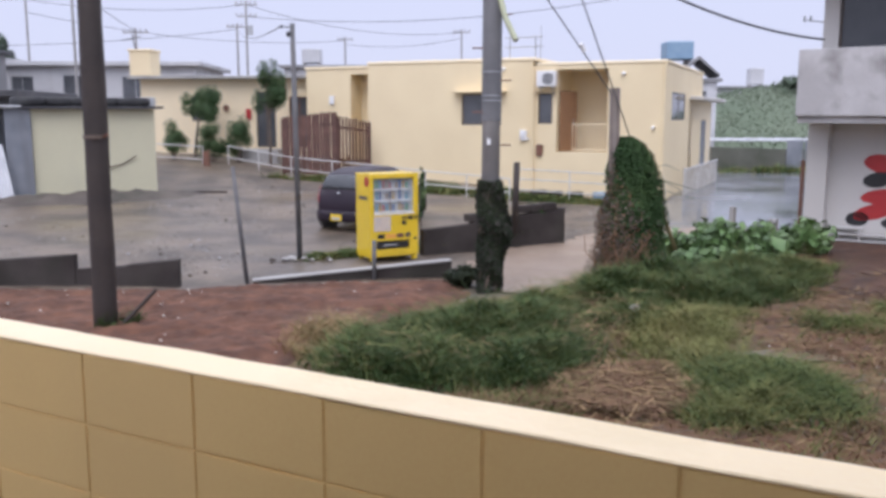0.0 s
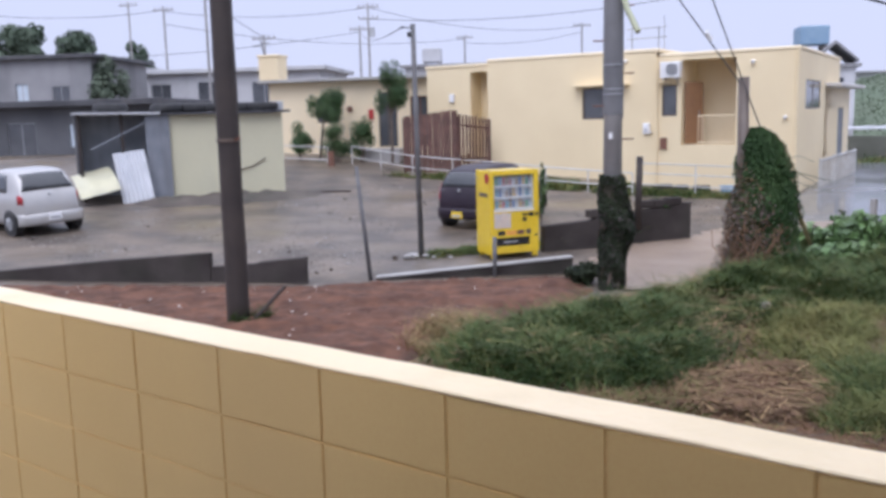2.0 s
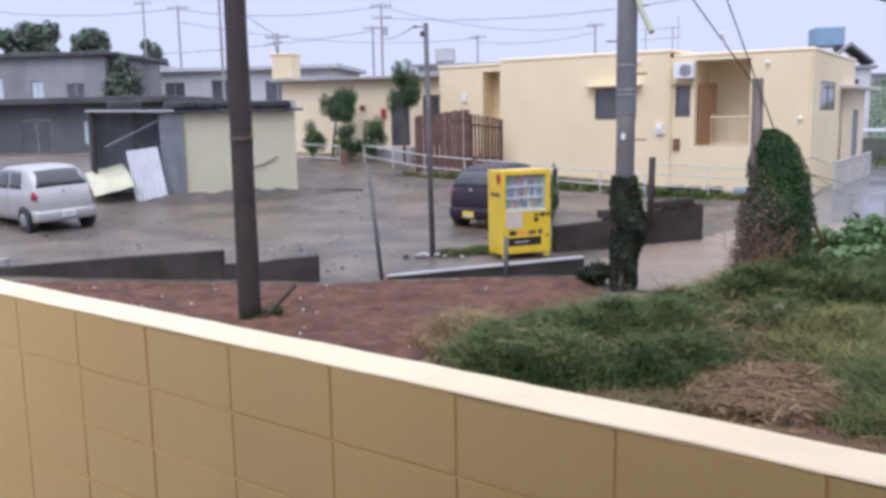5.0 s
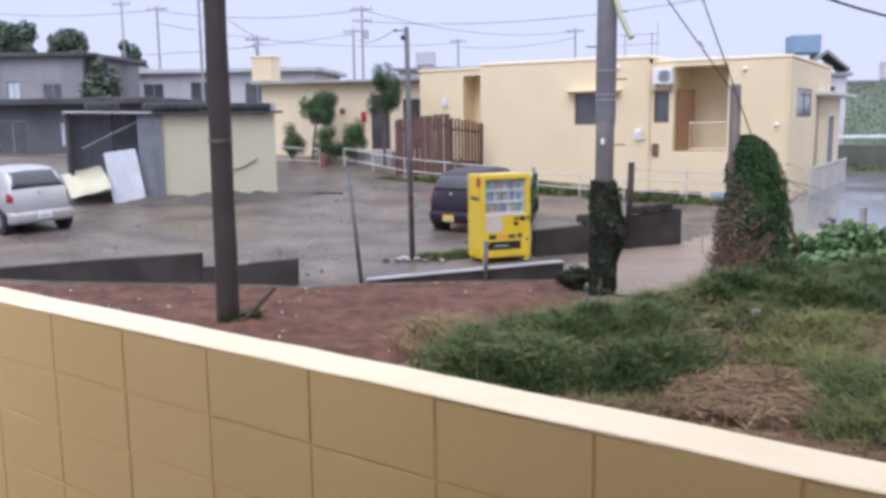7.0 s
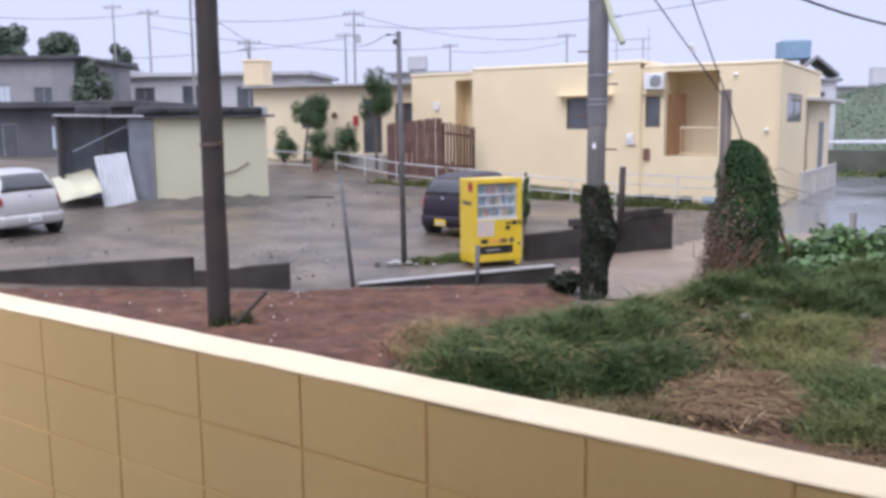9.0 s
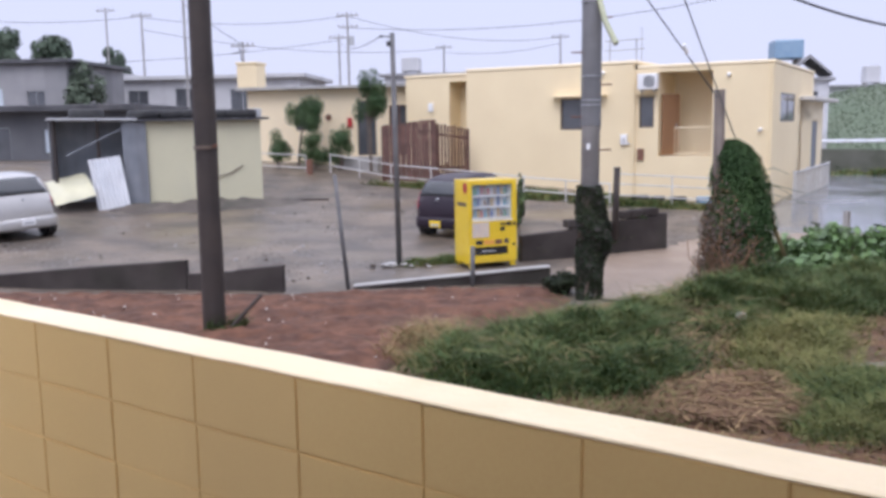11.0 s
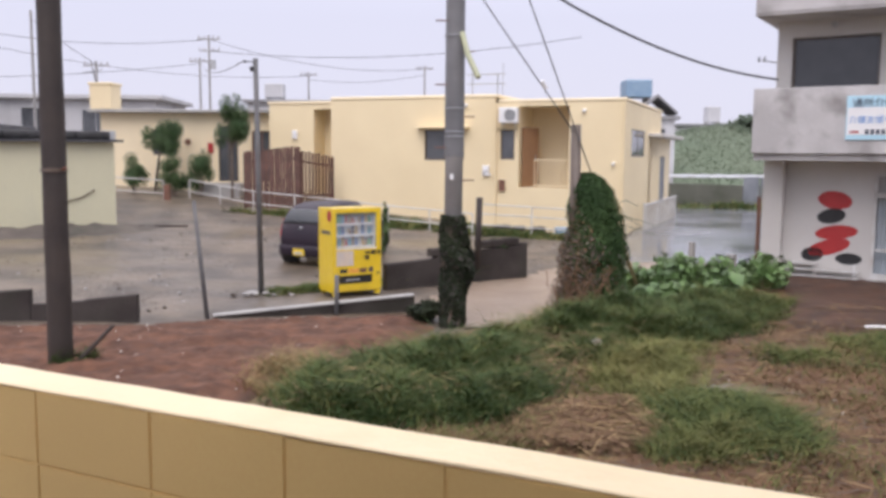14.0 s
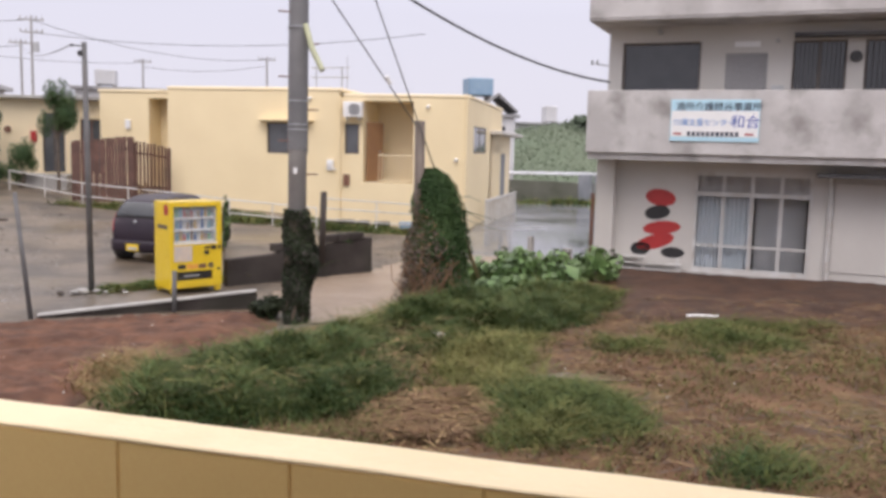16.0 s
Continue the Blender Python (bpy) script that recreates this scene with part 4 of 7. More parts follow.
def car(m, label, paint, L, width, roofline, belt, rear_glass, front_glass, doors, plate, plate_z, lamp, wheel=0.29, axles=(0.56, 0.62)):
    """roofline: (y, z) keys over the car's middle; belt: height of the windows' lower edge; glass: (y from, y to); doors: pillars' y."""
    top = thing("car", m, label, "car")
    hw = width / 2

    def section(y):
        zt = glide(roofline, y)
        e = abs(2 * y / L - 1)
        w = hw * (1 - 0.22 * e ** 7)
        bz = min(belt + 0.03 * (1 - y / L), zt - 0.035)
        s0 = 0.22 + 0.10 * max(0.0, e - 0.9) * 10
        green = max(0.0, min(1.0, (zt - bz - 0.03) / 0.35))
        in_ = lambda f: w * (1 - (1 - f) * green) * (0.94 + 0.06 * green)
        return [(w * 0.86, s0), (w * 0.97, s0 + 0.09), (w * 1.0, s0 + 0.30), (w * 0.985, bz - 0.04), (w * 0.96, bz + 0.005), (in_(0.80), bz + (zt - bz) * 0.82), (in_(0.70), bz + (zt - bz) * 0.955), (in_(0.40), zt - 0.006), (0.0, zt)]

    def skin(y, q, lift=0.0):
        """The point of the skin at y; q goes from one sill over the roof, 8 being its middle, to the other."""
        def at(yy, qq):
            side = 1 if qq <= 8 else -1
            qq = qq if qq <= 8 else 16 - qq
            pr = section(yy)
            k = min(7, int(qq))
            f = qq - k
            x, z = pr[k][0] + (pr[k + 1][0] - pr[k][0]) * f, pr[k][1] + (pr[k + 1][1] - pr[k][1]) * f
            return Vector((side * x, yy, z))
        p = at(y, q)
        if lift:
            n = (at(min(L, y + 0.02), q) - at(max(0, y - 0.02), q)).cross(at(y, min(16, q + 0.05)) - at(y, max(0, q - 0.05)))
            if n.length > 1e-9:
                n.normalize()
                if n.dot(p - Vector((0, L / 2, 0.7))) < 0:
                    n = -n
                p = p + n * lift
        return p
    b = B()
    ys = sorted({*np.linspace(0, 0.6, 13), *np.linspace(0.6, L - 0.5, 22), *np.linspace(L - 0.5, L, 9)})
    rings = [[b.verts.new(skin(y, q)) for q in np.linspace(0, 16, 33)] for y in ys]
    for u, v in zip(rings, rings[1:]):
        for k in range(32):
            b.faces.new((u[k], v[k], v[k + 1], u[k + 1]))
        b.faces.new((u[32], v[32], v[0], u[0]))
    b.faces.new(rings[0])
    b.faces.new(list(reversed(rings[-1])))
    bmesh.ops.recalc_face_normals(b, faces=b.faces[:])
    body = part("body", b, paint, top, smooth=True)

    def inlay(name, y0, y1, q0, q1, mat_, lift=0.006, parent=top, slant=(0.0, 0.0), ny=9, nq=9):
        """A curved pane or lens that follows the skin."""
        b = B()
        g = [[b.verts.new(skin(y0 + slant[0] * j / (nq - 1) + (y1 - y0 + (slant[1] - slant[0]) * j / (nq - 1)) * i / (ny - 1), q0 + (q1 - q0) * j / (nq - 1), lift)) for j in range(nq)] for i in range(ny)]
        for u, v in zip(g, g[1:]):
            for k in range(nq - 1):
                b.faces.new((u[k], v[k], v[k + 1], u[k + 1]))
        ex = bmesh.ops.extrude_face_region(b, geom=b.faces[:])
        for v in ex["geom"]:
            if isinstance(v, bmesh.types.BMVert):
                v.co += (Vector((0, L / 2, 0.75)) - v.co).normalized() * (lift + 0.012)
        bmesh.ops.recalc_face_normals(b, faces=b.faces[:])
        return part(name, b, mat_, parent, smooth=True)
    screen_ = inlay("rear_screen", *rear_glass, 6.1, 9.9, M_DARKGLASS, ny=7, nq=13)
    inlay("windscreen", *front_glass, 6.1, 9.9, M_DARKGLASS, ny=7, nq=13)
    for a, c, s0, s1 in doors:
        inlay("side_window", a, c, 4.15, 5.0, M_DARKGLASS, slant=(s0, s1), nq=5)
        inlay("side_window", a, c, 11.85, 11.0, M_DARKGLASS, slant=(s0, s1), nq=5)
    for sx in (-1, 1):
        q = (lambda v: v) if sx > 0 else (lambda v: 16 - v)
        inlay("tail_lamp", lamp[0], lamp[1], q(lamp[2]), q(lamp[3]), M_TAIL, 0.012, ny=5, nq=5)
        inlay("headlight", L - 0.42, L - 0.12, q(3.2), q(4.6), M_WHITE, 0.008, ny=5, nq=5)
        inlay("door_seam", doors[0][1] + 0.03, doors[0][1] + 0.04, q(1.0), q(4.1), M_BLACK, 0.002, body, ny=2, nq=7)
        for y in (axles[0], L - axles[1]):
            b = B()
            tube(b, [(sx * (hw - 0.20), y, wheel), (sx * (hw + 0.002), y, wheel)], wheel + 0.045, 26)
            part("wheel_arch", b, M_BLACK, body)
            b = B()
            tube(b, [(sx * (hw - 0.18), y, wheel), (sx * (hw - 0.02), y, wheel), (sx * (hw + 0.012), y, wheel)], wheel, 26, wheel * 0.94)
            wh = part("wheel", b, M_RUBBER, top)
            b = B()
            tube(b, [(sx * (hw - 0.05), y, wheel), (sx * (hw + 0.018), y, wheel)], wheel * 0.66, 18, wheel * 0.55)
            for k in range(6):
                a = 2 * math.pi * k / 6
                tube(b, [(sx * (hw + 0.02), y + 0.05 * math.cos(a), wheel + 0.05 * math.sin(a)), (sx * (hw + 0.02), y + wheel * 0.5 * math.cos(a), wheel + wheel * 0.5 * math.sin(a))], 0.022, 5)
            part("rim", b, M_STEEL, wh)
        b = B()
        bmesh.ops.create_icosphere(b, subdivisions=2, radius=0.5, matrix=Matrix.Translation((sx * (hw + 0.07), front_glass[1] - 0.28, belt + 0.07)) @ Matrix.Diagonal((0.17, 0.09, 0.13, 1)))
        part("mirror", b, paint, top, smooth=True)
    # bumper, plate, badge, handle bar, wiper
    for y0, y1, nm in ((0.0, 0.30, "rear_bumper"), (L - 0.25, L, "front_bumper")):
        b = B()
        out = []
        for k in range(17):
            x = -hw * 0.97 + hw * 1.94 * k / 16
            q = 0.20 * abs(x / (hw * 0.97)) ** 5
            out.append((x, -0.045 + q) if y0 == 0 else (x, L + 0.04 - q))
        pr = [(0.0, 0.24), (-0.02, 0.30), (-0.022, 0.44), (0.0, 0.50), (0.06, 0.51)]
        d = 1 if y0 == 0 else -1
        rr = [[b.verts.new((x, y + d * o, z)) for o, z in pr] for x, y in out]
        for u, v in zip(rr, rr[1:]):
            for k in range(len(pr) - 1):
                b.faces.new((u[k], v[k], v[k + 1], u[k + 1]))
        bmesh.ops.recalc_face_normals(b, faces=b.faces[:])
        bp = part(nm, b, paint, top, smooth=True)
        so = bp.modifiers.new("thickness", "SOLIDIFY")
        so.thickness, so.offset = 0.02, 0.0
    b = B()
    box(b, -0.165, -0.085, plate_z, 0.165, -0.068, plate_z + 0.165, 0.004)
    pl_ = part("licence_plate", b, plate, top)
    b = B()
    box(b, -0.12, -0.091, plate_z + 0.03, 0.12, -0.086, plate_z + 0.09)
    part("plate_bar", b, M_GREY_PLASTIC, pl_)
    yb = rear_glass[0]
    b = B()
    bmesh.ops.create_icosphere(b, subdivisions=1, radius=0.045, matrix=Matrix.Translation(skin(yb - 0.06, 8, 0.004)))
    part("badge", b, M_STEEL, top)
    b = B()
    tube(b, [skin(yb + 0.01, 8, 0.02), skin(yb + 0.06, 9.1, 0.02)], 0.008, 5)
    part("wiper", b, M_BLACK, screen_)
    return top


car(pose(-2.63, 21.55, ground_height(-2.2, 22.4) - 0.03, 1.5, 0, -28), "dark plum small hatchback parked on wet gravel", M_PLUM, 3.40, 1.50,
    [(0.0, 0.66), (0.05, 0.90), (0.12, 1.02), (0.24, 1.26), (0.42, 1.42), (0.9, 1.52), (1.5, 1.54), (2.0, 1.48), (2.4, 1.22), (2.7, 0.98), (3.1, 0.88), (3.3, 0.76), (3.4, 0.52)],
    0.93, (0.13, 0.36), (2.08, 2.62), ((0.62, 1.22, 0.04, 0.0), (1.30, 2.30, 0.0, -0.35)), M_YELLOW, 0.27, (0.02, 0.20, 3.0, 4.9))
car(pose(-12.33, 19.5, ground_height(-13, 20.3) - 0.03, 0, -2, 57), "silver compact hatchback parked in the muddy yard", M_SILVER, 3.61, 1.66,
    [(0.0, 0.64), (0.05, 0.88), (0.11, 1.01), (0.25, 1.27), (0.46, 1.48), (0.9, 1.56), (1.5, 1.58), (2.1, 1.50), (2.55, 1.22), (2.88, 0.96), (3.3, 0.84), (3.5, 0.72), (3.61, 0.50)],
    0.93, (0.14, 0.44), (2.16, 2.82), ((0.66, 1.36, 0.10, 0.0), (1.44, 2.46, 0.0, -0.40)), M_WHITE, 0.33, (0.05, 0.20, 2.6, 4.1))
car(pose(-20.6, 26.2, ground_height(-20, 27) - 0.03, 0, 0, 70), "dark grey car parked beside an old house", M_TIN_GREY, 3.9, 1.66,
    [(0.0, 0.62), (0.05, 0.86), (0.12, 0.98), (0.30, 1.22), (0.55, 1.40), (0.9, 1.47), (1.5, 1.50), (2.2, 1.43), (2.65, 1.18), (3.0, 0.96), (3.5, 0.84), (3.75, 0.72), (3.9, 0.50)],
    0.92, (0.14, 0.46), (2.26, 2.92), ((0.70, 1.42, 0.10, 0.0), (1.50, 2.56, 0.0, -0.40)), M_WHITE, 0.33, (0.05, 0.20, 3.0, 4.3))

# ---- low walls ----
def low_wall(name, p, q, profile, thick, mat_, label):
    """A wall from p to q; profile: heights (fraction, top z) along it."""
    p, q = Vector(p), Vector(q)
    d = q - p
    ob = thing(name, pose(p.x, p.y, 0, 0, 0, math.degrees(math.atan2(d.y, d.x))), label, "wall", kind="structure")
    b = B()
    out = [(0, -0.3)] + [(f * d.length, z) for f, z in profile] + [(d.length, -0.3)]
    prism(b, out, 0, thick)
    bmesh.ops.bevel(b, geom=[e for e in b.edges if e.calc_face_angle(0) > 0.6], offset=0.012, segments=1, affect="EDGES")
    part("blockwork", b, mat_, ob)
    return ob


low_wall("wall_left_step", (-17, 14.75), (-6.48, 15.0), [(0, 0.12), (0.35, 0.20), (0.6, 0.30), (0.8, 0.48), (1, 0.62)], 0.16, M_DARKWALL, "low dark stained concrete block wall")
low_wall("wall_left_low", (-6.47, 15.0), (-4.66, 15.03), [(0, 0.36), (0.5, 0.42), (0.5, 0.44), (1, 0.53)], 0.15, M_DARKWALL, "low dark stained concrete block wall")
kb = low_wall("kerb_wall", (-3.45, 15.42), (0.17, 16.05), [(0, 0.06), (0.3, 0.14), (1, 0.33)], 0.14, M_DARKWALL, "low concrete kerb wall at the plot's edge")
b_ = B()
prism(b_, [(0, 0.064), (1.1, 0.146), (3.66, 0.336), (3.66, 0.366), (1.1, 0.176), (0, 0.094)], -0.03, 0.17)
part("coping", b_, M_CONCRETE, kb)
dw = low_wall("wall_dark", (-0.42, 18.45), (2.88, 20.2), [(0, 0.62), (0.33, 0.68), (0.33, 0.71), (0.62, 0.76), (0.62, 0.80), (0.93, 0.87), (0.93, 0.92), (1, 0.92)], 0.18, M_DARKWALL, "dark weathered block wall beside an alley")
for x0, x1, z in ((1.1, 1.55, 0.73), (2.35, 2.8, 0.85), (2.75, 3.1, 0.86), (3.1, 3.5, 0.88)):
    b_ = B()
    box(b_, x0, 0.0, z, x1, 0.2, z + 0.17, 0.02, 4)
    part("loose_block", b_, M_DARKWALL, dw)
b_ = B()
box(b_, -0.25, -0.1, 0.0, 0.25, 0.1, 0.30, 0.02)
box(b_, -0.6, -0.1, 0.0, -0.28, 0.1, 0.34, 0.02, 8)
cb = tagged(part("concrete_block", b_, M_CONCRETE), "grey broken concrete blocks on the yard", "block")
cb.matrix_basis = pose(-11.4, 15.4, 0.08, 0, 0, 12)

# ---- poles, posts and stakes ----
def pole(name, pts, r, r2, m, label, category="pole", seg=12, lump=0.0):
    b = B()
    rng_ = random.Random(len(name))
    p0, p1 = Vector(pts[0]), Vector(pts[-1])
    n = 14 if lump else 2
    tube(b, [p0 + (p1 - p0) * i / (n - 1) for i in range(n)], r, seg, r2, lump=lump, rng=rng_ if lump else None)
    t = thing(name, pose(0, 0, 0), label, category)
    part("shaft", b, m, t, smooth=seg > 6)
    return t


lp = pole("utility_pole", ((-4.72, 11.82, -0.3), (-4.70, 11.9, 9.5)), 0.165, 0.145, M_POLE_DARK, "dark tarred timber utility pole", lump=0.05)
for z, r in ((2.72, 0.172),):
    b_ = B()
    tube(b_, [(-4.715, 11.84, z), (-4.715, 11.84, z + 0.05)], r, 14)
    part("steel_band", b_, M_BROWN_METAL, lp)
b_ = B()
tube(b_, [(-4.57, 11.75, 2.75), (-4.50, 11.7, 2.78)], 0.02, 6)
part("step_bolt", b_, M_RUST, lp)
up = pole("utility_pole", ((0.80, 14.74, -0.3), (0.86, 14.8, 10.0)), 0.16, 0.13, M_POLE, "grey concrete utility pole with step bolts", seg=18)
for z, s in ((2.55, 1), (3.1, -1), (3.62, 1), (4.15, -1), (4.7, 1), (5.2, -1)):
    b_ = B()
    tube(b_, [(0.82, 14.72, z), (0.82 + s * 0.33, 14.70, z)], 0.013, 6)
    part("step_bolt", b_, M_RUST, up)
b_ = B()
tube(b_, [(0.82, 14.77, 2.95), (0.83, 14.78, 6.2)], 0.168, 18, 0.158)
part("sleeve", b_, material("dark_pole_sleeve", (0.13, 0.13, 0.135), (0.17, 0.17, 0.175), 0.6, 2, 40, 0.3, 0.05), up, "dark grey protective sleeve")
for z in (3.28, 3.36, 3.75, 4.95):
    b_ = B()
    tube(b_, [(0.82, 14.77, z), (0.82, 14.77, z + 0.025)], 0.172, 18)
    part("steel_band", b_, M_STEEL, up)
b_ = B()
box(b_, 0.74, 14.58, 2.56, 0.80, 14.60, 2.66)
part("tag", b_, M_WHITE, up)
b_ = B()
tube(b_, [(0.93, 14.66, 5.0), (1.02, 14.5, 4.62), (1.18, 14.3, 4.24)], 0.048, 12)
part("guy_cover", b_, material("olive_cover", (0.42, 0.44, 0.28), (0.36, 0.38, 0.25), 0.5, 3, 40, 0.2, 0), up, "pale olive plastic guy-wire cover")
ip = pole("steel_post", ((3.10, 15.57, -0.2), (3.05, 15.55, 3.53)), 0.10, 0.095, M_BROWN_METAL, "dark rust-brown steel post overgrown with ivy", "post", seg=8)
lamp = pole("lamp_pole", ((-3.0, 17.9, 0.0), (-3.04, 17.9, 4.88)), 0.06, 0.05, M_GREYPAINT, "slim grey painted lamp pole, slightly leaning")
b_ = B()
tube(b_, [(-3.04, 17.9, 4.80), (-3.26, 17.85, 4.82)], 0.012, 6)
box(b_, -3.28, 17.83, 4.79, -3.22, 17.87, 4.84, 0.01)
box(b_, -3.15, 17.83, 4.62, -3.07, 17.91, 4.72, 0.01)
part("bracket", b_, M_BLACK, lamp)
pole("leaning_stake", ((-3.53, 15.38, -0.1), (-3.76, 15.5, 2.14)), 0.042, 0.036, M_GREYPAINT, "thin grey leaning steel pipe", "stake", seg=8)
pole("stake", ((-1.27, 15.72, -0.1), (-1.26, 15.72, 0.78)), 0.042, 0.042, M_GREYPAINT, "short grey stake beside the kerb wall", "stake", seg=8)
pole("wooden_post", ((1.62, 19.42, 0.4), (1.66, 19.42, 2.02)), 0.075, 0.07, M_POLE_DARK, "dark brown wooden post", "post", seg=8)
pole("wooden_stick", ((-4.5, 11.7, 0.1), (-4.02, 11.9, 0.62)), 0.035, 0.03, M_POLE_DARK, "dark stick leaning beside the pole", "stick", seg=6)
pole("bollard", ((7.3, 18.95, 0), (7.3, 18.95, 0.80)), 0.12, 0.12, M_CONCRETE, "square grey concrete post by the road", "post", seg=4)
pole("bollard", ((7.15, 21.2, 0), (7.15, 21.2, 0.84)), 0.085, 0.085, M_CONCRETE, "thin grey concrete post by the road", "post", seg=4)
pole("guy_pole", ((3.95, 15.8, 1.5), (4.95, 17.6, -0.05)), 0.04, 0.04, material("yellowed_guy_cover", (0.32, 0.26, 0.12), (0.26, 0.22, 0.12), 0.6, 3, 40, 0.2, 0), "yellowed slanting guy-wire cover", "guy wire", seg=8)
# conduits and a narrow gate by the white building
gp = pole("gate_post", ((9.1, 21.9, 0), (9.1, 21.9, 1.95)), 0.05, 0.05, M_RUST, "dark narrow metal gate beside a building", "gate", seg=6)
b_ = B()
for k in range(5):
    tube(b_, [(9.12 + k * 0.09, 21.85, 0.3), (9.12 + k * 0.09, 21.85, 1.85)], 0.012, 5)
tube(b_, [(9.1, 21.85, 1.85), (9.5, 21.85, 1.85)], 0.02, 6)
tube(b_, [(9.1, 21.85, 0.3), (9.5, 21.85, 0.3)], 0.02, 6)
part("gate_leaf", b_, M_RUST, gp)
b_ = B()
box(b_, 9.0, 21.0, 0, 9.3, 21.3, 0.95, 0.02)
part("meter_box", b_, M_CONCRETE, gp)


# ---- pipe railings ----
def railing(pts, heights, r=0.022, label="white-painted pipe railing along a yard", posts=2.0):
    t = thing("railing", pose(0, 0, 0), label, "railing")
    P = [Vector((x, y, ground_height(x, y))) for x, y in pts]
    for h in heights:
        b = B()
        tube(b, [p + Vector((0, 0, h)) for p in P], r, 8)
        part("rail", b, M_RAIL, t)
    for a, c in zip(P, P[1:]):
        n = max(1, round((c - a).length / posts))
        for i in range(n + (c is P[-1])):
            q = a + (c - a) * i / n
            b = B()
            tube(b, [q - Vector((0, 0, 0.1)), q + Vector((0, 0, heights[0]))], r * 1.1, 8)
            part("post", b, M_RAIL, t)
    return t


railing([(-12.3, 34.4), (-9.4, 34.0)], (0.72, 0.22), label="white pipe railing with a rusty end post")
railing([(-8.6, 34.8), (-5.6, 32.0), (-2.4, 30.6), (-0.6, 29.6), (2.2, 28.4)], (0.70, 0.26))
railing([(2.55, 29.2), (5.9, 28.4)], (0.95, 0.62, 0.25), label="three-bar pale pipe railing before the bungalow", posts=1.6)
b_ = B()
box(b_, -9.38, 33.9, 1.0, -9.15, 34.1, 1.72, 0.02)
tagged(part("brick_pier", b_, M_RUST), "short red-brown pier at a railing's end", "pier")

# ---- slatted wooden fence ----
def slat_fence(p, q, z0, z1, gap, label):
    p, q = Vector((*p, 0)), Vector((*q, 0))
    d = (q - p).length
    ob = thing("wooden_fence", pose(p.x, p.y, 0, 0, 0, math.degrees(math.atan2(q.y - p.y, q.x - p.x))), label, "fence", "wooden fence panels")
    n = int(d / gap)
    rg = random.Random(n)
    g0, g1 = ground_height(p.x, p.y), ground_height(q.x, q.y)
    for i in range(n):
        f = (i + 0.5) / n
        b = B()
        w = gap * 0.96 if gap < 0.1 else 0.085
        x = f * d + rg.uniform(-0.01, 0.01)
        box(b, x - w / 2, -0.012, g0 + (g1 - g0) * f + 0.05, x + w / 2, 0.012, z0 + (z1 - z0) * f + rg.uniform(-0.03, 0.03), 0, 0)
        part("slat", b, M_WOODFENCE, ob)
    for h in (0.25, 0.8):
        b = B()
        za, zb = g0 + (z0 - g0) * h, g1 + (z1 - g1) * h
        prism(b, [(0, za), (d, zb), (d, zb + 0.08), (0, za + 0.08)], 0.015, 0.06)
        part("rail", b, M_WOODFENCE, ob)
    for x in (0.03, d - 0.03):
        b = B()
        box(b, x - 0.05, 0.02, g0 - 0.2, x + 0.05, 0.12, (z0 if x < 1 else z1) - 0.05)
        part("post", b, M_WOODFENCE, ob)
    return ob


slat_fence((-6.0, 32.45), (-3.95, 32.35), 3.0, 3.25, 0.098, "close-boarded red-brown wooden fence")
slat_fence((-3.9, 32.4), (-2.75, 33.25), 3.08, 2.85, 0.14, "open slatted red-brown wooden fence")

# ---- plaster shed with a tyre-laden roof ----
SHED = pose(-12.04, 25.54, 0.08, 0, 0, 31.7)
shed = thing("shed", SHED, "pale yellow plastered shed with a flat dark sheet roof", "shed")
b_ = B()
wall_with_holes(b_, 0, 3.52, 0.3, 3.18, 0, 0.15, [])
box(b_, 0, 0.15, 0.3, 0.15, 3.6, 3.18)
box(b_, 3.37, 0.15, 0.3, 3.52, 3.6, 3.18)
box(b_, 0.15, 3.45, 0.3, 3.37, 3.6, 3.18)
bmesh.ops.remove_doubles(b_, verts=b_.verts[:], dist=0.0005)
part("wall", b_, M_SHED, shed)
b_ = B()
prism(b_, [(-0.25, 3.18), (3.75, 3.20), (3.75, 3.27), (-0.25, 3.25)], -0.25, 3.8)
part("roof", b_, M_DARKROOF, shed)
b_ = B()
tube(b_, [(1.6, -0.03, 1.55), (2.1, -0.06, 1.42), (2.5, -0.03, 1.5), (2.9, -0.05, 1.75)], 0.02, 6)
part("dry_stem", b_, M_BARK, shed)
# lean-to of sheets and scrap at its side
lean = thing("lean_to", SHED, "ramshackle dark lean-to of sheets beside a shed", "lean-to")
b_ = B()
prism(b_, [(-2.75, 3.26), (-0.28, 3.22), (-0.28, 3.27), (-2.75, 3.31)], -0.3, 3.0)
part("roof", b_, M_TIN, lean, "pale tin roof sheet")
b_ = B()
box(b_, -2.7, 1.1, 0.4, -0.1, 1.2, 3.2)
part("rear_wall", b_, M_TIN_GREY, lean)
b_ = B()
box(b_, -2.7, 0.3, 0.4, -2.62, 2.6, 3.2)
part("side_wall", b_, M_DARKROOF, lean)
b_ = B()
box(b_, -0.72, -0.10, 0.5, -0.02, -0.06, 3.18)
part("panel", b_, M_TIN_GREY, lean, "blue-grey sheet panel")
for x in (-2.6, -1.4):
    b_ = B()
    tube(b_, [(x, 0, 0.4), (x, 0, 3.25)], 0.05, 6)
    part("post", b_, M_POLE_DARK, lean)
b_ = B()
tube(b_, [(-2.3, -0.05, 2.2), (-0.75, -0.05, 2.95)], 0.03, 6)
part("brace", b_, M_TIN_GREY, lean)


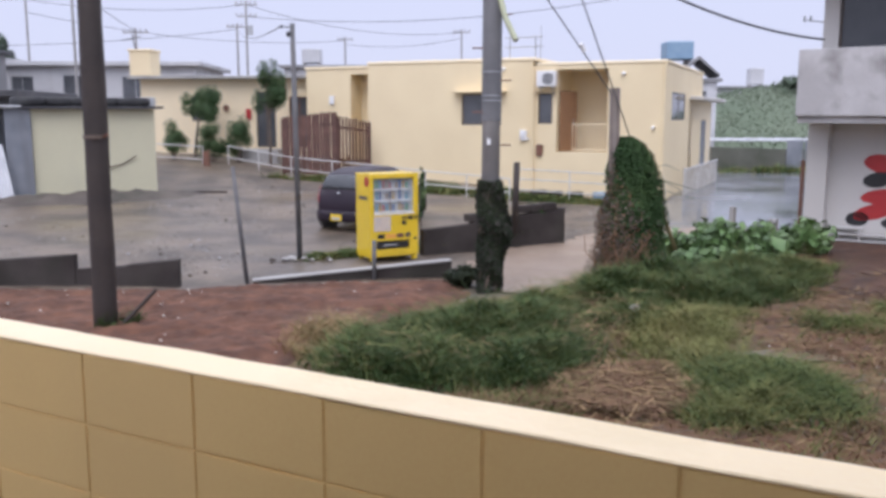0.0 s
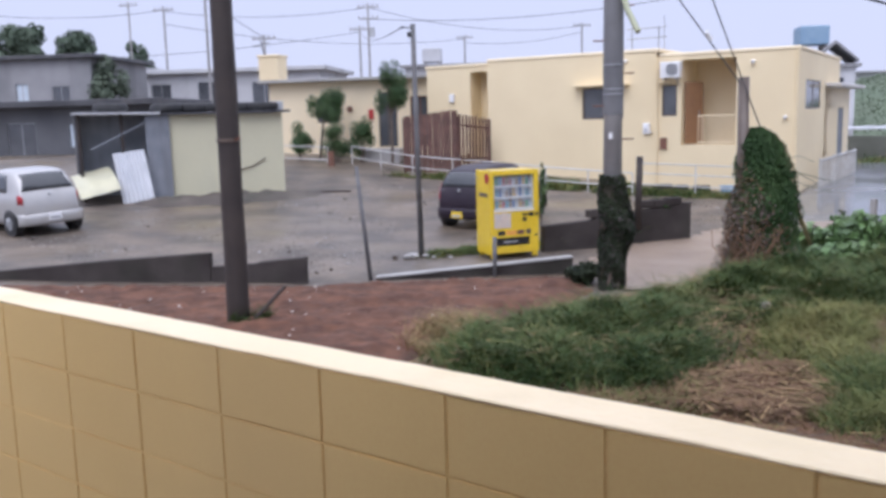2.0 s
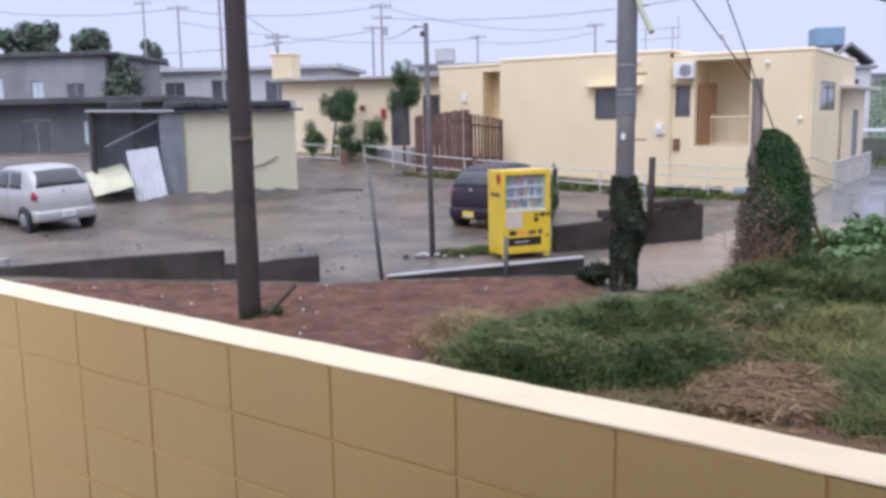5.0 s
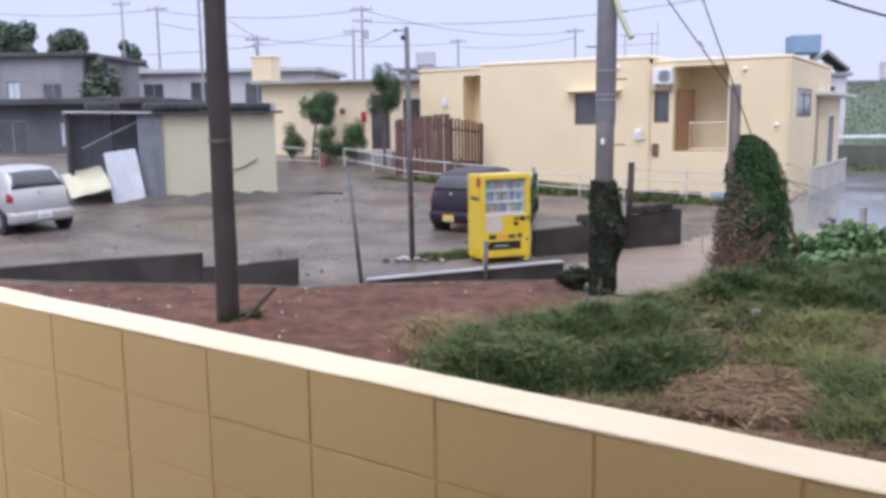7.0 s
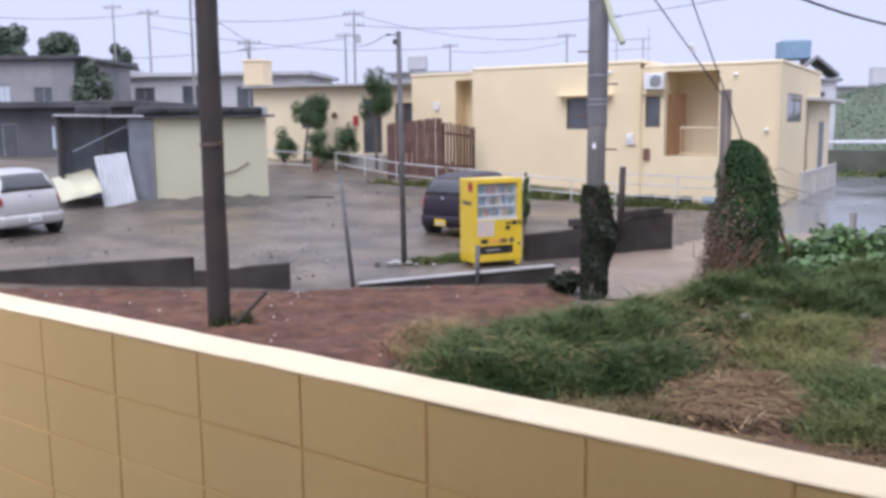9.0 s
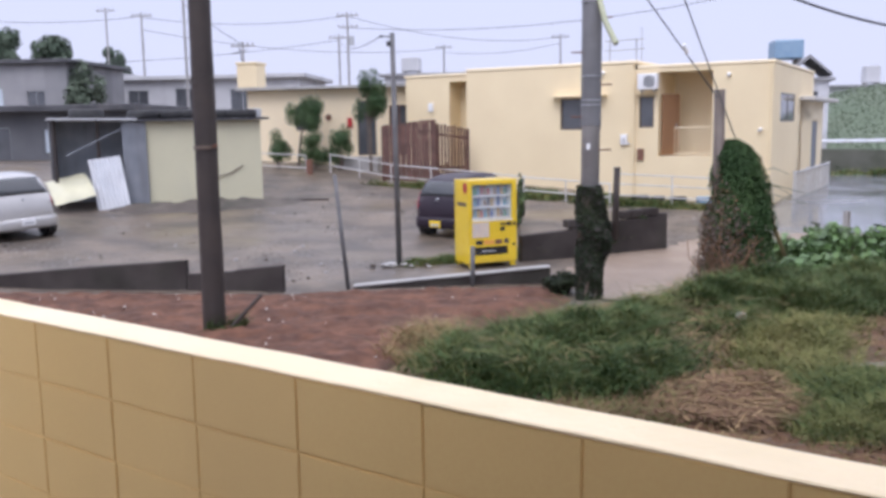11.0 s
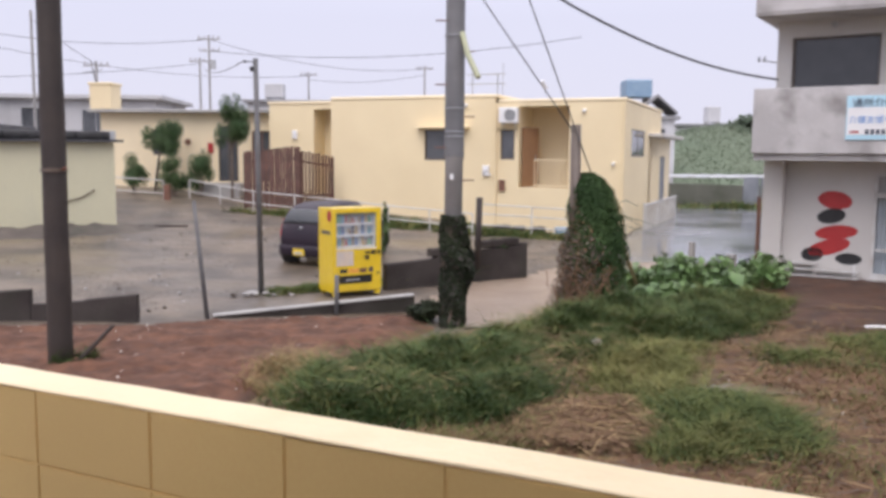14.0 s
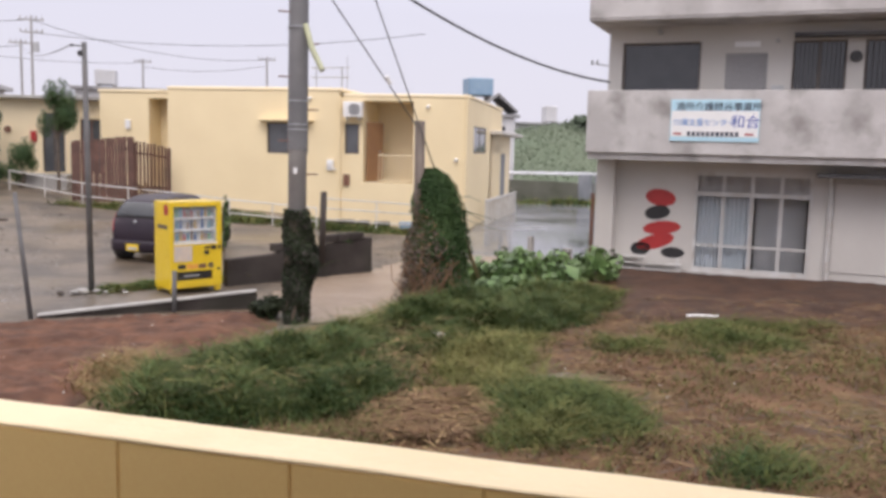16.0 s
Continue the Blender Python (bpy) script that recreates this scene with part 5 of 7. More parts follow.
def corrugated(name, m, w, h, mat_, label, waves=9, bend=0.0):
    xs = np.linspace(0, w, waves * 6)
    zs = np.linspace(0, h, 9)
    verts = [(x, 0.02 * math.sin(x / w * waves * 2 * math.pi) - bend * (z / h) ** 2 + 0.03 * noise.noise(Vector((x * 2, z * 2, w))), z) for z in zs for x in xs]
    nx = len(xs)
    faces = [(j * nx + i, j * nx + i + 1, (j + 1) * nx + i + 1, (j + 1) * nx + i) for j in range(len(zs) - 1) for i in range(nx - 1)]
    me = bpy.data.meshes.new(name)
    me.from_pydata(verts, [], faces)
    me.materials.append(mat_)
    ob = tagged(new(name, me), label, "sheet")
    ob.matrix_basis = m
    so = ob.modifiers.new("thickness", "SOLIDIFY")
    so.thickness = 0.004
    return ob


corrugated("tin_sheet", SHED @ pose(-1.55, -0.62, 0.56, -14, -7, 0), 0.92, 1.58, M_TIN, "white corrugated tin sheet leaning on scrap", 7, -0.1)
corrugated("fallen_panel", SHED @ pose(-2.72, -0.95, 0.80, -30, -12, 4), 1.15, 1.25, M_TARP, "cream bent sheet fallen at a slant", 2, -0.9)


def tyre(m, r=0.34, w=0.2):
    b = B()
    prof = [(r * 0.58, -w * 0.4), (r * 0.8, -w * 0.5), (r * 0.96, -w * 0.42), (r, -w * 0.2), (r, w * 0.2), (r * 0.96, w * 0.42), (r * 0.8, w * 0.5), (r * 0.58, w * 0.4), (r * 0.62, 0)]
    rings = []
    for k in range(28):
        a = 2 * math.pi * k / 28
        rings.append([b.verts.new((q * math.cos(a), q * math.sin(a), z)) for q, z in prof])
    for i in range(28):
        u, v = rings[i], rings[(i + 1) % 28]
        for k in range(len(prof)):
            b.faces.new((u[k], v[k], v[(k + 1) % len(prof)], u[(k + 1) % len(prof)]))
    bmesh.ops.recalc_face_normals(b, faces=b.faces[:])
    ob = tagged(part("tyre", b, M_RUBBER, smooth=True), "old black tyre lying flat on a roof", "tyre", "tyres weighing down the roof")
    ob.matrix_basis = m
    return ob


ty = tyre(SHED @ pose(-1.65, 0.4, 3.44), 0.5, 0.26)
for x, y, z in ((0.0, 0.9, 3.38), (0.85, 1.0, 3.38), (1.5, 0.9, 3.385), (3.0, 0.9, 3.39), (2.4, 1.4, 3.39)):
    copy_thing(ty, SHED @ pose(x, y - 0.5, z + 0.02, 0, 0, x * 40))
b_ = B()
box(b_, 3.2, 0.5, 3.265, 3.7, 1.0, 3.56, 0.02)
rb = tagged(part("roof_box", b_, M_GREY_PLASTIC), "pale grey box on a shed roof", "box")
rb.matrix_basis = SHED

# rubble, plank and litter on the yard
pole("plank", ((-11.2, 26.3, 0.75), (-6.9, 27.6, 0.66)), 0.05, 0.04, M_POLE_DARK, "dark plank lying on wet ground", "plank", seg=4)
def litter(name, m, size, mat_, label, cat):
    b = B()
    rg = random.Random(int(size * 1000) + len(label))
    bmesh.ops.create_icosphere(b, subdivisions=2, radius=size)
    for v in b.verts:
        v.co *= rg.uniform(0.6, 1.1)
        v.co.z *= 0.5
    ob = tagged(part(name, b, mat_), label, cat)
    ob.matrix_basis = m
    return ob


litter("plastic_bag", pose(2.72, 12.2, 0.30), 0.13, M_WHITE, "crumpled white plastic bag in grass", "bag")
litter("plastic_bag", pose(5.75, 15.0, 0.24), 0.10, M_WHITE, "small crumpled white bag on soil", "bag")
b_ = B()
tube(b_, [(0, 0, 0.03), (0.25, 0.03, 0.035), (0.5, 0, 0.03), (0.56, 0.08, 0.03)], 0.022, 8)
pt = tagged(part("pipe_offcut", b_, M_WHITE), "white plastic pipe offcut on soil", "pipe")
pt.matrix_basis = pose(7.45, 13.5, 0.22, 0, 0, -14)
litter("soil_clod", pose(4.9, 7.0, 0.1), 0.14, M_BARK, "dark clod of roots on the plot", "clod")

# ---- cables ----
def cable(p, q, sag, r, label, name="cable"):
    p, q = Vector(p), Vector(q)
    b = B()
    tube(b, [p + (q - p) * (i / 24) - Vector((0, 0, sag * 4 * (i / 24) * (1 - i / 24))) for i in range(25)], r, 6)
    return tagged(part(name, b, M_WIRE), label, "cable")


cable((0.86, 14.8, 6.65), (8.42, 19.55, 4.72), 0.45, 0.024, "thick black service cable to a building")
cable((0.90, 14.35, 5.97), (3.03, 15.5, 3.36), 0.0, 0.011, "thin guy wire running down to a post", "guy_wire")
cable((1.76, 14.33, 6.12), (3.4, 15.7, 2.60), 0.0, 0.011, "thin guy wire running down to a post", "guy_wire")
cable((-17.4, 75, 10.5), (-3.25, 17.85, 4.83), 0.5, 0.012, "overhead wire to a lamp pole")
b_ = B()
tube(b_, [(2.33, 14.97, 4.25), (2.41, 15.01, 4.12)], 0.04, 8)
tagged(part("insulator", b_, M_WHITE), "white porcelain insulator on a guy wire", "insulator")

# ---- far poles and wires ----
def far_pole(x, y, z, top, arms, r=0.11):
    t = thing("utility_pole", pose(x, y, 0), "distant concrete utility pole with crossarms", "pole", "distant utility poles")
    b = B()
    tube(b, [(0, 0, z), (0, 0, top)], r, 8, r * 0.75)
    part("shaft", b, M_POLE, t)
    for k in range(arms):
        b = B()
        box(b, -0.9 + 0.2 * k, -0.05, top - 0.35 - k * 0.9, 0.9 - 0.1 * k, 0.05, top - 0.25 - k * 0.9)
        for xx in (-0.75, -0.35, 0.35, 0.75):
            tube(b, [(xx, 0, top - 0.25 - k * 0.9), (xx, 0, top - 0.05 - k * 0.9)], 0.05, 6)
        part("crossarm", b, M_POLE, t)
    if arms > 1:
        b = B()
        tube(b, [(0.3, 0, top - 2.6), (0.3, 0, top - 1.9)], 0.22, 10)
        part("transformer", b, M_GREY_PLASTIC, t)


for a in ((-15.5, 70, 1, 12.1, 2), (-17.4, 75, 1, 10.9, 1), (-10.5, 95, 1, 11.6, 1), (1.9, 90, 1, 11.9, 1), (-32.8, 70, 1, 12.6, 1), (-22.9, 55, 1, 11.5, 0), (-4.2, 120, 1, 10.6, 1), (-41, 80, 1, 14.5, 1), (-21.5, 62, 1, 9.2, 1)):
    far_pole(*a)
for p, q, s in (((-15.5, 70, 11.8), (1.9, 90, 11.6), 1.0), ((-32.8, 70, 12.2), (-15.5, 70, 11.8), 0.6), ((-52, 70, 13.0), (-32.8, 70, 12.3), 0.6),
                ((-60, 72, 9.8), (-17.4, 75, 10.4), 1.2), ((-15.5, 70, 10.9), (12, 60, 11.0), 0.9), ((-32.8, 70, 11.2), (-10.5, 95, 11.2), 1.0), ((-10.5, 95, 10.8), (1.9, 90, 11.0), 0.5), ((-22.9, 55, 11.0), (-21.5, 62, 9.0), 0.1)):
    cable(p, q, s, 0.022, "distant overhead wire between poles")

# ---- far buildings ----
def far_house(x, y, rz, w, d, z0, z1, wall_mat, roof_mat, label, wins, over=0.4, roof=0.25):
    t = thing("house", pose(x, y, 0, 0, 0, rz), label, "house")
    b = B()
    wall_with_holes(b, 0, w, z0, z1, 0, 0.2, [v[:4] for v in wins])
    box(b, 0, 0.2, z0, 0.2, d, z1)
    box(b, w - 0.2, 0.2, z0, w, d, z1)
    box(b, 0.2, d - 0.2, z0, w - 0.2, d, z1)
    bmesh.ops.remove_doubles(b, verts=b.verts[:], dist=0.0005)
    part("wall", b, wall_mat, t)
    b = B()
    box(b, -over, -over, z1, w + over, d + over, z1 + roof, 0.03)
    part("roof", b, roof_mat, t)
    for v in wins:
        window(t, *v[:4], bars=1, frame_mat=M_STEEL, glass=M_WINGLASS if len(v) < 5 else v[4])
    return t


wl_ = M_CURTAIN
M_LOWHOUSE = material("dark_old_boards", (0.085, 0.088, 0.095), (0.12, 0.122, 0.13), 0.75, 0.6, 20, 0.4, 0.1, (0.08, 0.08, 0.085), 0.6, 0.6, streak=True)
far_house(-45, 48.5, 3, 17.0, 8, 0.5, 7.0, M_FARWALL, M_DARKROOF, "dark old two-storey house behind the yard", [(2, 4.2, 4, 5.6), (6.5, 4.2, 8, 5.4), (9.4, 4.0, 10.4, 5.8, wl_), (12.2, 4.2, 13.0, 5.6, wl_), (14.5, 3.6, 15.6, 5.4), (6.5, 1.5, 8.5, 3.0), (11, 1.2, 12.6, 3.0)])
far_house(-33, 37.5, 4, 14.0, 6, 0.4, 3.9, M_LOWHOUSE, M_DARKROOF, "dark grey single-storey house with a low roof", [(3, 1.8, 5, 3.2), (7.0, 1.4, 8.4, 3.2), (10.0, 2.0, 11.4, 3.1, wl_)], 0.7, 0.3)
far_house(-31, 60, 2, 14.0, 9, 1.0, 6.5, M_FARLIGHT, M_FARLIGHT, "pale grey flat-roofed house in the distance", [(1.5, 4.2, 3.0, 5.8), (5, 4.0, 6.6, 5.9), (9.0, 4.2, 10.8, 5.8)], 0.5, 0.3)
far_house(-52, 66, 0, 16, 9, 1.0, 7.6, M_FARWALL, M_FARLIGHT, "distant grey concrete house", [(3, 4.5, 5, 6.2), (9, 4.5, 11, 6.2)])
far_house(-13.5, 75, 0, 12, 8, 1.0, 7.2, M_FARLIGHT, M_FARWALL, "distant pale flat-roofed house", [(2, 4, 4, 5.8), (7, 4, 9, 5.8)])
far_house(15.4, 56, -10, 2.0, 6, 0.5, 5.3, M_FARLIGHT, M_FARWALL, "distant pale blue-grey house", [(0.5, 3.4, 1.4, 4.7)], 0.3, 0.2)
far_house(25.5, 90, -5, 10, 8, 0.5, 6.0, M_FARLIGHT, M_FARWALL, "distant flat-roofed grey house past a hill", [(1.5, 3.8, 4.2, 5.2), (6, 3.8, 8.6, 5.2)])
far_house(-8, 110, 0, 26, 9, 1, 7.5, M_FARLIGHT, M_FARWALL, "row of distant pale houses", [(3, 4, 6, 6), (12, 4, 15, 6), (20, 4, 23, 6)])
# gabled roof and blue tank over the house past the garage
b_ = B()
prism(b_, [(-0.6, 5.75), (0.7, 6.9), (2.0, 5.75), (2.0, 5.6), (0.7, 6.7), (-0.6, 5.6)], 0, 5)
gr_ = tagged(part("gabled_roof", b_, M_FARWALL), "grey gabled roof on a distant house", "roof")
gr_.matrix_basis = pose(15.5, 55.8, 0, 0, 0, -10)


def roof_tank(x, y, z, w, h, m, label):
    t = thing("roof_tank", pose(x, y, z), label, "water tank")
    b = B()
    box(b, -w / 2, -w / 2, 0.3, w / 2, w / 2, h, 0.08)
    part("tank", b, m, t)
    for sx in (-0.4, 0.4):
        b = B()
        box(b, w * sx - 0.08, -w * 0.4, 0.0, w * sx + 0.08, w * 0.4, 0.3)
        part("stand", b, M_CONCRETE, t)


roof_tank(15.9, 60, 6.6, 1.8, 1.5, M_BLUE, "blue water tank on a distant roof")
roof_tank(-11.4, 77, 7.4, 1.6, 1.5, M_FARLIGHT, "grey water tank on a distant roof")
roof_tank(-5.1, 112, 7.7, 2.2, 1.9, M_FARLIGHT, "grey water tank on a distant roof")
roof_tank(0.8, 112, 7.7, 1.2, 1.4, M_FARLIGHT, "small grey water tank on a distant roof")
roof_tank(33.0, 93, 6.2, 1.4, 2.0, M_FARLIGHT, "pale water tank on a distant roof")
# aerial frame on the cream roof
b_ = B()
for x in (0, 1.0):
    tube(b_, [(x, 0, 0), (x, 0, 0.85)], 0.025, 6)
for z in (0.45, 0.8):
    tube(b_, [(-0.2, 0, z), (1.3, 0, z)], 0.02, 6)
tube(b_, [(1.2, 0, 0.0), (1.2, 0, 1.2)], 0.015, 6)
ra = tagged(part("aerial_frame", b_, M_STEEL), "thin steel aerial frame on a flat roof", "aerial")
ra.matrix_basis = HOUSE @ pose(5.0, 1.2, 5.16)

# ---- far end of the road: low wall, pale greenhouse roof, dark gates ----
b_ = B()
prism(b_, [(0, -0.3), (8, -0.3), (8, 1.3), (0, 1.5)], 0, 0.3)
M_MOSSY = material("mossy_concrete", (0.075, 0.08, 0.06), (0.12, 0.12, 0.10), 0.8, 0.8, 20, 0.4, 0.1, (0.05, 0.07, 0.035), 0.8, 0.6, streak=True)
fw_ = tagged(part("wall_far", b_, M_MOSSY), "mossy grey wall at the road's end", "wall", kind="structure")
fw_.matrix_basis = pose(13.6, 46.5, 0, 0, 0, -3)
b_ = B()
box(b_, 0, 0, 1.35, 9, 5, 1.42)
for k in range(10):
    box(b_, k, -0.05, 1.42, k + 0.04, 5, 1.46)
lr = tagged(part("low_roof", b_, M_TIN), "long pale low sheet roof", "roof")
lr.matrix_basis = pose(14.6, 50.0, 0.35, 0, 0, -3)
b_ = B()
for x in (0.3, 8.7):
    box(b_, x, 0.2, -0.5, x + 0.15, 4.8, 1.35)
lw_ = part("leg", b_, M_FARWALL, lr)
for k in range(2):
    b_ = B()
    box(b_, 18.3 + k * 0.95, 46.2, 0.0, 19.15 + k * 0.95, 46.26, 1.85, 0.01)
    tagged(part("dark_gate", b_, M_TIN_GREY), "dark sheet-metal gate leaf at the road's end", "gate", "gates at the road's end")

# heap of dark earth and rubble before the shed
HEAP = [(-12.6, 24.2), (-11.8, 25.4), (-9.0, 27.1), (-7.6, 27.3), (-8.2, 26.0), (-10.0, 24.6), (-11.6, 23.7)]
M_RUBBLE = material("dark_rubble_earth", (0.060, 0.050, 0.042), (0.10, 0.083, 0.068), 0.8, 1.2, 16, 0.6, 0.4, (0.04, 0.045, 0.03), 0.9, 0.5, bump_scale=8.0)
sheet("earth_heap", np.arange(-13.2, -7.0, 0.12), np.arange(23.2, 28, 0.12), lambda x, y: lot_z(x, y) - 0.06 + 0.22 * max(0, min(1, (edge_distance(HEAP, x, y) + 0.3) * 1.3)) * (1 + noise.noise(Vector((x * 2.2, y * 2.2, 1)))) * 0.8 + bumps(x, y, 6, 0.03, 2), M_RUBBLE,
      lambda x, y: edge_distance(HEAP, x, y) > -0.3, "low heap of dark earth and rubble by a shed", "earth")

# odds and ends: rubble by the lamp pole, crate and blocks before the bungalow, a leaning aerial
rg = random.Random(31)
for k in range(9):
    litter("rubble_stone", pose(-3.0 + rg.uniform(-0.5, 0.7), 17.75 + rg.uniform(-0.35, 0.25), ground_height(-3, 17.8) + 0.03, 0, 0, k * 40), rg.uniform(0.05, 0.13), M_CONCRETE if k % 3 else M_RUBBLE, "grey lump of rubble at a lamp pole's foot", "stone")
b_ = B()
box(b_, 5.05, 28.75, ground_height(5.3, 28.8) - 0.02, 5.6, 29.1, ground_height(5.3, 28.8) + 0.32, 0.02)
tagged(part("blue_crate", b_, M_BLUE), "small blue plastic crate by a railing", "crate")
for k, (x, w) in enumerate(((3.0, 0.6), (3.7, 0.4), (4.3, 0.5))):
    b_ = B()
    z = ground_height(x, 29.5)
    box(b_, x, 29.45, z - 0.03, x + w, 29.75, z + 0.22, 0.03, k * 7)
    tagged(part("garden_block", b_, M_DARKWALL), "dark garden block before a bungalow", "block", "blocks before the bungalow")
b_ = B()
tube(b_, [(-13.2, 38.6, 4.82), (-13.55, 38.6, 6.6)], 0.03, 6)
tube(b_, [(-13.95, 38.6, 6.35), (-13.15, 38.6, 6.5)], 0.018, 5)
for k in range(4):
    tube(b_, [(-13.9 + k * 0.22, 38.4, 6.36 + k * 0.04), (-13.9 + k * 0.22, 38.8, 6.36 + k * 0.04)], 0.012, 5)
tagged(part("television_aerial", b_, M_GREYPAINT), "leaning television aerial on a flat roof", "aerial")


# ---- plants ----
RS = np.random.RandomState(7)


def mesh_stuff(name, verts, faces, mats, mat_index=None, parent=None, label="", category="", kind="", loc=None):
    me = bpy.data.meshes.new(name)
    n, k = len(verts), faces.shape[1]
    me.vertices.add(n)
    me.vertices.foreach_set("co", np.asarray(verts, dtype=np.float32).ravel())
    me.loops.add(faces.size)
    me.loops.foreach_set("vertex_index", faces.astype(np.int32).ravel())
    me.polygons.add(len(faces))
    me.polygons.foreach_set("loop_start", np.arange(0, faces.size, k, dtype=np.int32))
    me.polygons.foreach_set("loop_total", np.full(len(faces), k, dtype=np.int32))
    for m in mats:
        me.materials.append(m)
    if mat_index is not None:
        me.polygons.foreach_set("material_index", np.asarray(mat_index, dtype=np.int32))
    me.update(calc_edges=True)
    ob = new(name, me)
    if parent is not None:
        ob.parent = parent
    return tagged(ob, label, category, kind=kind)


def blade_arrays(xyz, height, width, lean, wind=(0.25, -0.1)):
    """Bent tapering blades of three pieces at the given feet."""
    n = len(xyz)
    a = RS.uniform(0, 2 * np.pi, n)
    side = np.c_[np.cos(a), np.sin(a), np.zeros(n)] * width[:, None]
    b = RS.uniform(0, 2 * np.pi, n)
    d = np.c_[np.cos(b) * lean + wind[0], np.sin(b) * lean + wind[1], np.zeros(n)]
    out = []
    for f, w in ((0, 1.0), (0.4, 0.85), (0.75, 0.55)):
        c = xyz + d * (height * f ** 1.8)[:, None] + np.c_[np.zeros(n), np.zeros(n), height * f * (1 - 0.25 * f * lean)]
        out += [c - side * w, c + side * w]
    c = xyz + d * height[:, None] + np.c_[np.zeros(n), np.zeros(n), height * (1 - 0.3 * lean)]
    out += [c - side * 0.08, c + side * 0.08]
    v = np.stack(out, 1).reshape(-1, 3)
    base = np.arange(n)[:, None] * 8
    f = np.concatenate([base + np.array([0, 1, 3, 2]), base + np.array([2, 3, 5, 4]), base + np.array([4, 5, 7, 6])], 1).reshape(-1, 4)
    return v, f


def in_poly(poly, x, y):
    ins = np.zeros(len(x), bool)
    for (ax, ay), (bx, by) in zip(poly, poly[1:] + poly[:1]):
        if ay == by:
            continue
        c = ((ay > y) != (by > y)) & (x < ax + (y - ay) / (by - ay) * (bx - ax))
        ins ^= c
    return ins


def scatter(poly, n, patch=0.0, scale=1.2, soft=0.0):
    """Places inside an outline, in tufts and with bare gaps."""
    xs, ys = [p[0] for p in poly], [p[1] for p in poly]
    out = []
    have = 0
    for _ in range(60):
        x, y = RS.uniform(min(xs), max(xs), n), RS.uniform(min(ys), max(ys), n)
        ok = in_poly(poly, x, y)
        x, y = x[ok], y[ok]
        if patch:
            k = np.array([noise.noise(Vector((u * scale, w * scale, 3.3))) for u, w in zip(x, y)]) > patch - 0.5 + RS.uniform(-0.25, 0.25, len(x))
            x, y = x[k], y[k]
        out.append(np.c_[x, y])
        have += len(x)
        if have >= n:
            break
    p = np.concatenate(out)[:n]
    if soft:
        p += RS.normal(0, soft, p.shape)
    return p


GX, GY = np.arange(-17, 23, 0.2), np.arange(2, 21, 0.2)
PLOT_Z = np.array([[max(grass_lot_z(x, y) if edge_distance(LOT, x, y) > -0.2 else -9, soil_z(x, y) if edge_distance(SOIL, x, y) > -0.15 else -9, ground_height(x, y) - 0.02) for y in GY] for x in GX])


def plot_height(p):
    u, w = np.clip((p[:, 0] + 17) / 0.2, 0, len(GX) - 1.01), np.clip((p[:, 1] - 2) / 0.2, 0, len(GY) - 1.01)
    i, j = u.astype(int), w.astype(int)
    a, c = u - i, w - j
    return (PLOT_Z[i, j] * (1 - a) + PLOT_Z[i + 1, j] * a) * (1 - c) + (PLOT_Z[i, j + 1] * (1 - a) + PLOT_Z[i + 1, j + 1] * a) * c


def on_plot(p, dz=-0.02):
    return np.c_[p, plot_height(p) + dz]


def grass(name, poly, n, h0, h1, w, lean, mats, label, patch=0.0, soft=0.1, split=0.0, place=on_plot, scale=1.2):
    p = scatter(poly, n, patch, scale, soft)
    tuft = np.array([noise.noise(Vector((x * 1.7, y * 1.7, 9.1))) for x, y in p])
    h = RS.uniform(h0, h1, len(p)) * np.clip(0.8 + 1.5 * tuft, 0.25, 1.6)
    v, f = blade_arrays(place(p), h, RS.uniform(0.6, 1.2, len(p)) * w, lean)
    mi = np.repeat((RS.uniform(0, 1, len(p)) < split).astype(int), 3) if split else None
    return mesh_stuff(name, v, f, mats, mi, label=label, category="grass", kind="stuff")


def weeds_mass(name, poly, n, h0, h1, leaf, mats, label, split=0.1, patch=0.0, scale=1.3, sprays=0.12):
    """Feathery weeds: many fine leaves up unseen stems in rounded tussocks, and some taller sprays."""
    p = scatter(poly, n, patch, scale, 0.16)
    hump = np.array([0.45 + 0.95 * noise.noise(Vector((x * 1.25, y * 1.25, 9.1))) + 0.8 * noise.noise(Vector((x * 3.2, y * 3.2, 2.1))) for x, y in p])
    edge = np.array([min(1.0, 0.30 + 1.0 * max(0.0, edge_distance(poly, x, y))) for x, y in p])
    keep = RS.uniform(0, 1, len(p)) < np.clip(0.35 + 1.6 * hump, 0.12, 1.0) * np.clip(edge * 1.5 - 0.15, 0.2, 1)
    p, hump, edge = p[keep], hump[keep], edge[keep]
    top = (h0 + (h1 - h0) * np.clip(hump, 0, 1.15)) * edge
    up = RS.uniform(0, 1, len(p)) ** 0.6
    feet = on_plot(p)
    feet[:, 2] += top * up * 0.85
    tall = RS.uniform(0, 1, len(p)) < sprays
    h = np.where(tall, RS.uniform(1.5, 2.8, len(p)), RS.uniform(0.6, 1.4, len(p))) * leaf
    v, f = blade_arrays(feet, h, np.where(tall, 0.7, 1.0) * RS.uniform(0.004, 0.009, len(p)), 1.25, (0.22, -0.08))
    tone = np.array([noise.noise(Vector((x * 0.9, y * 0.9, 5.5))) for x, y in p])
    mi = np.repeat((RS.uniform(0, 1, len(p)) < split + 0.25 * up + 0.6 * np.clip(tone - 0.05, 0, 1)).astype(int), 3)
    return mesh_stuff(name, v, f, mats, mi, label=label, category="weeds", kind="stuff")


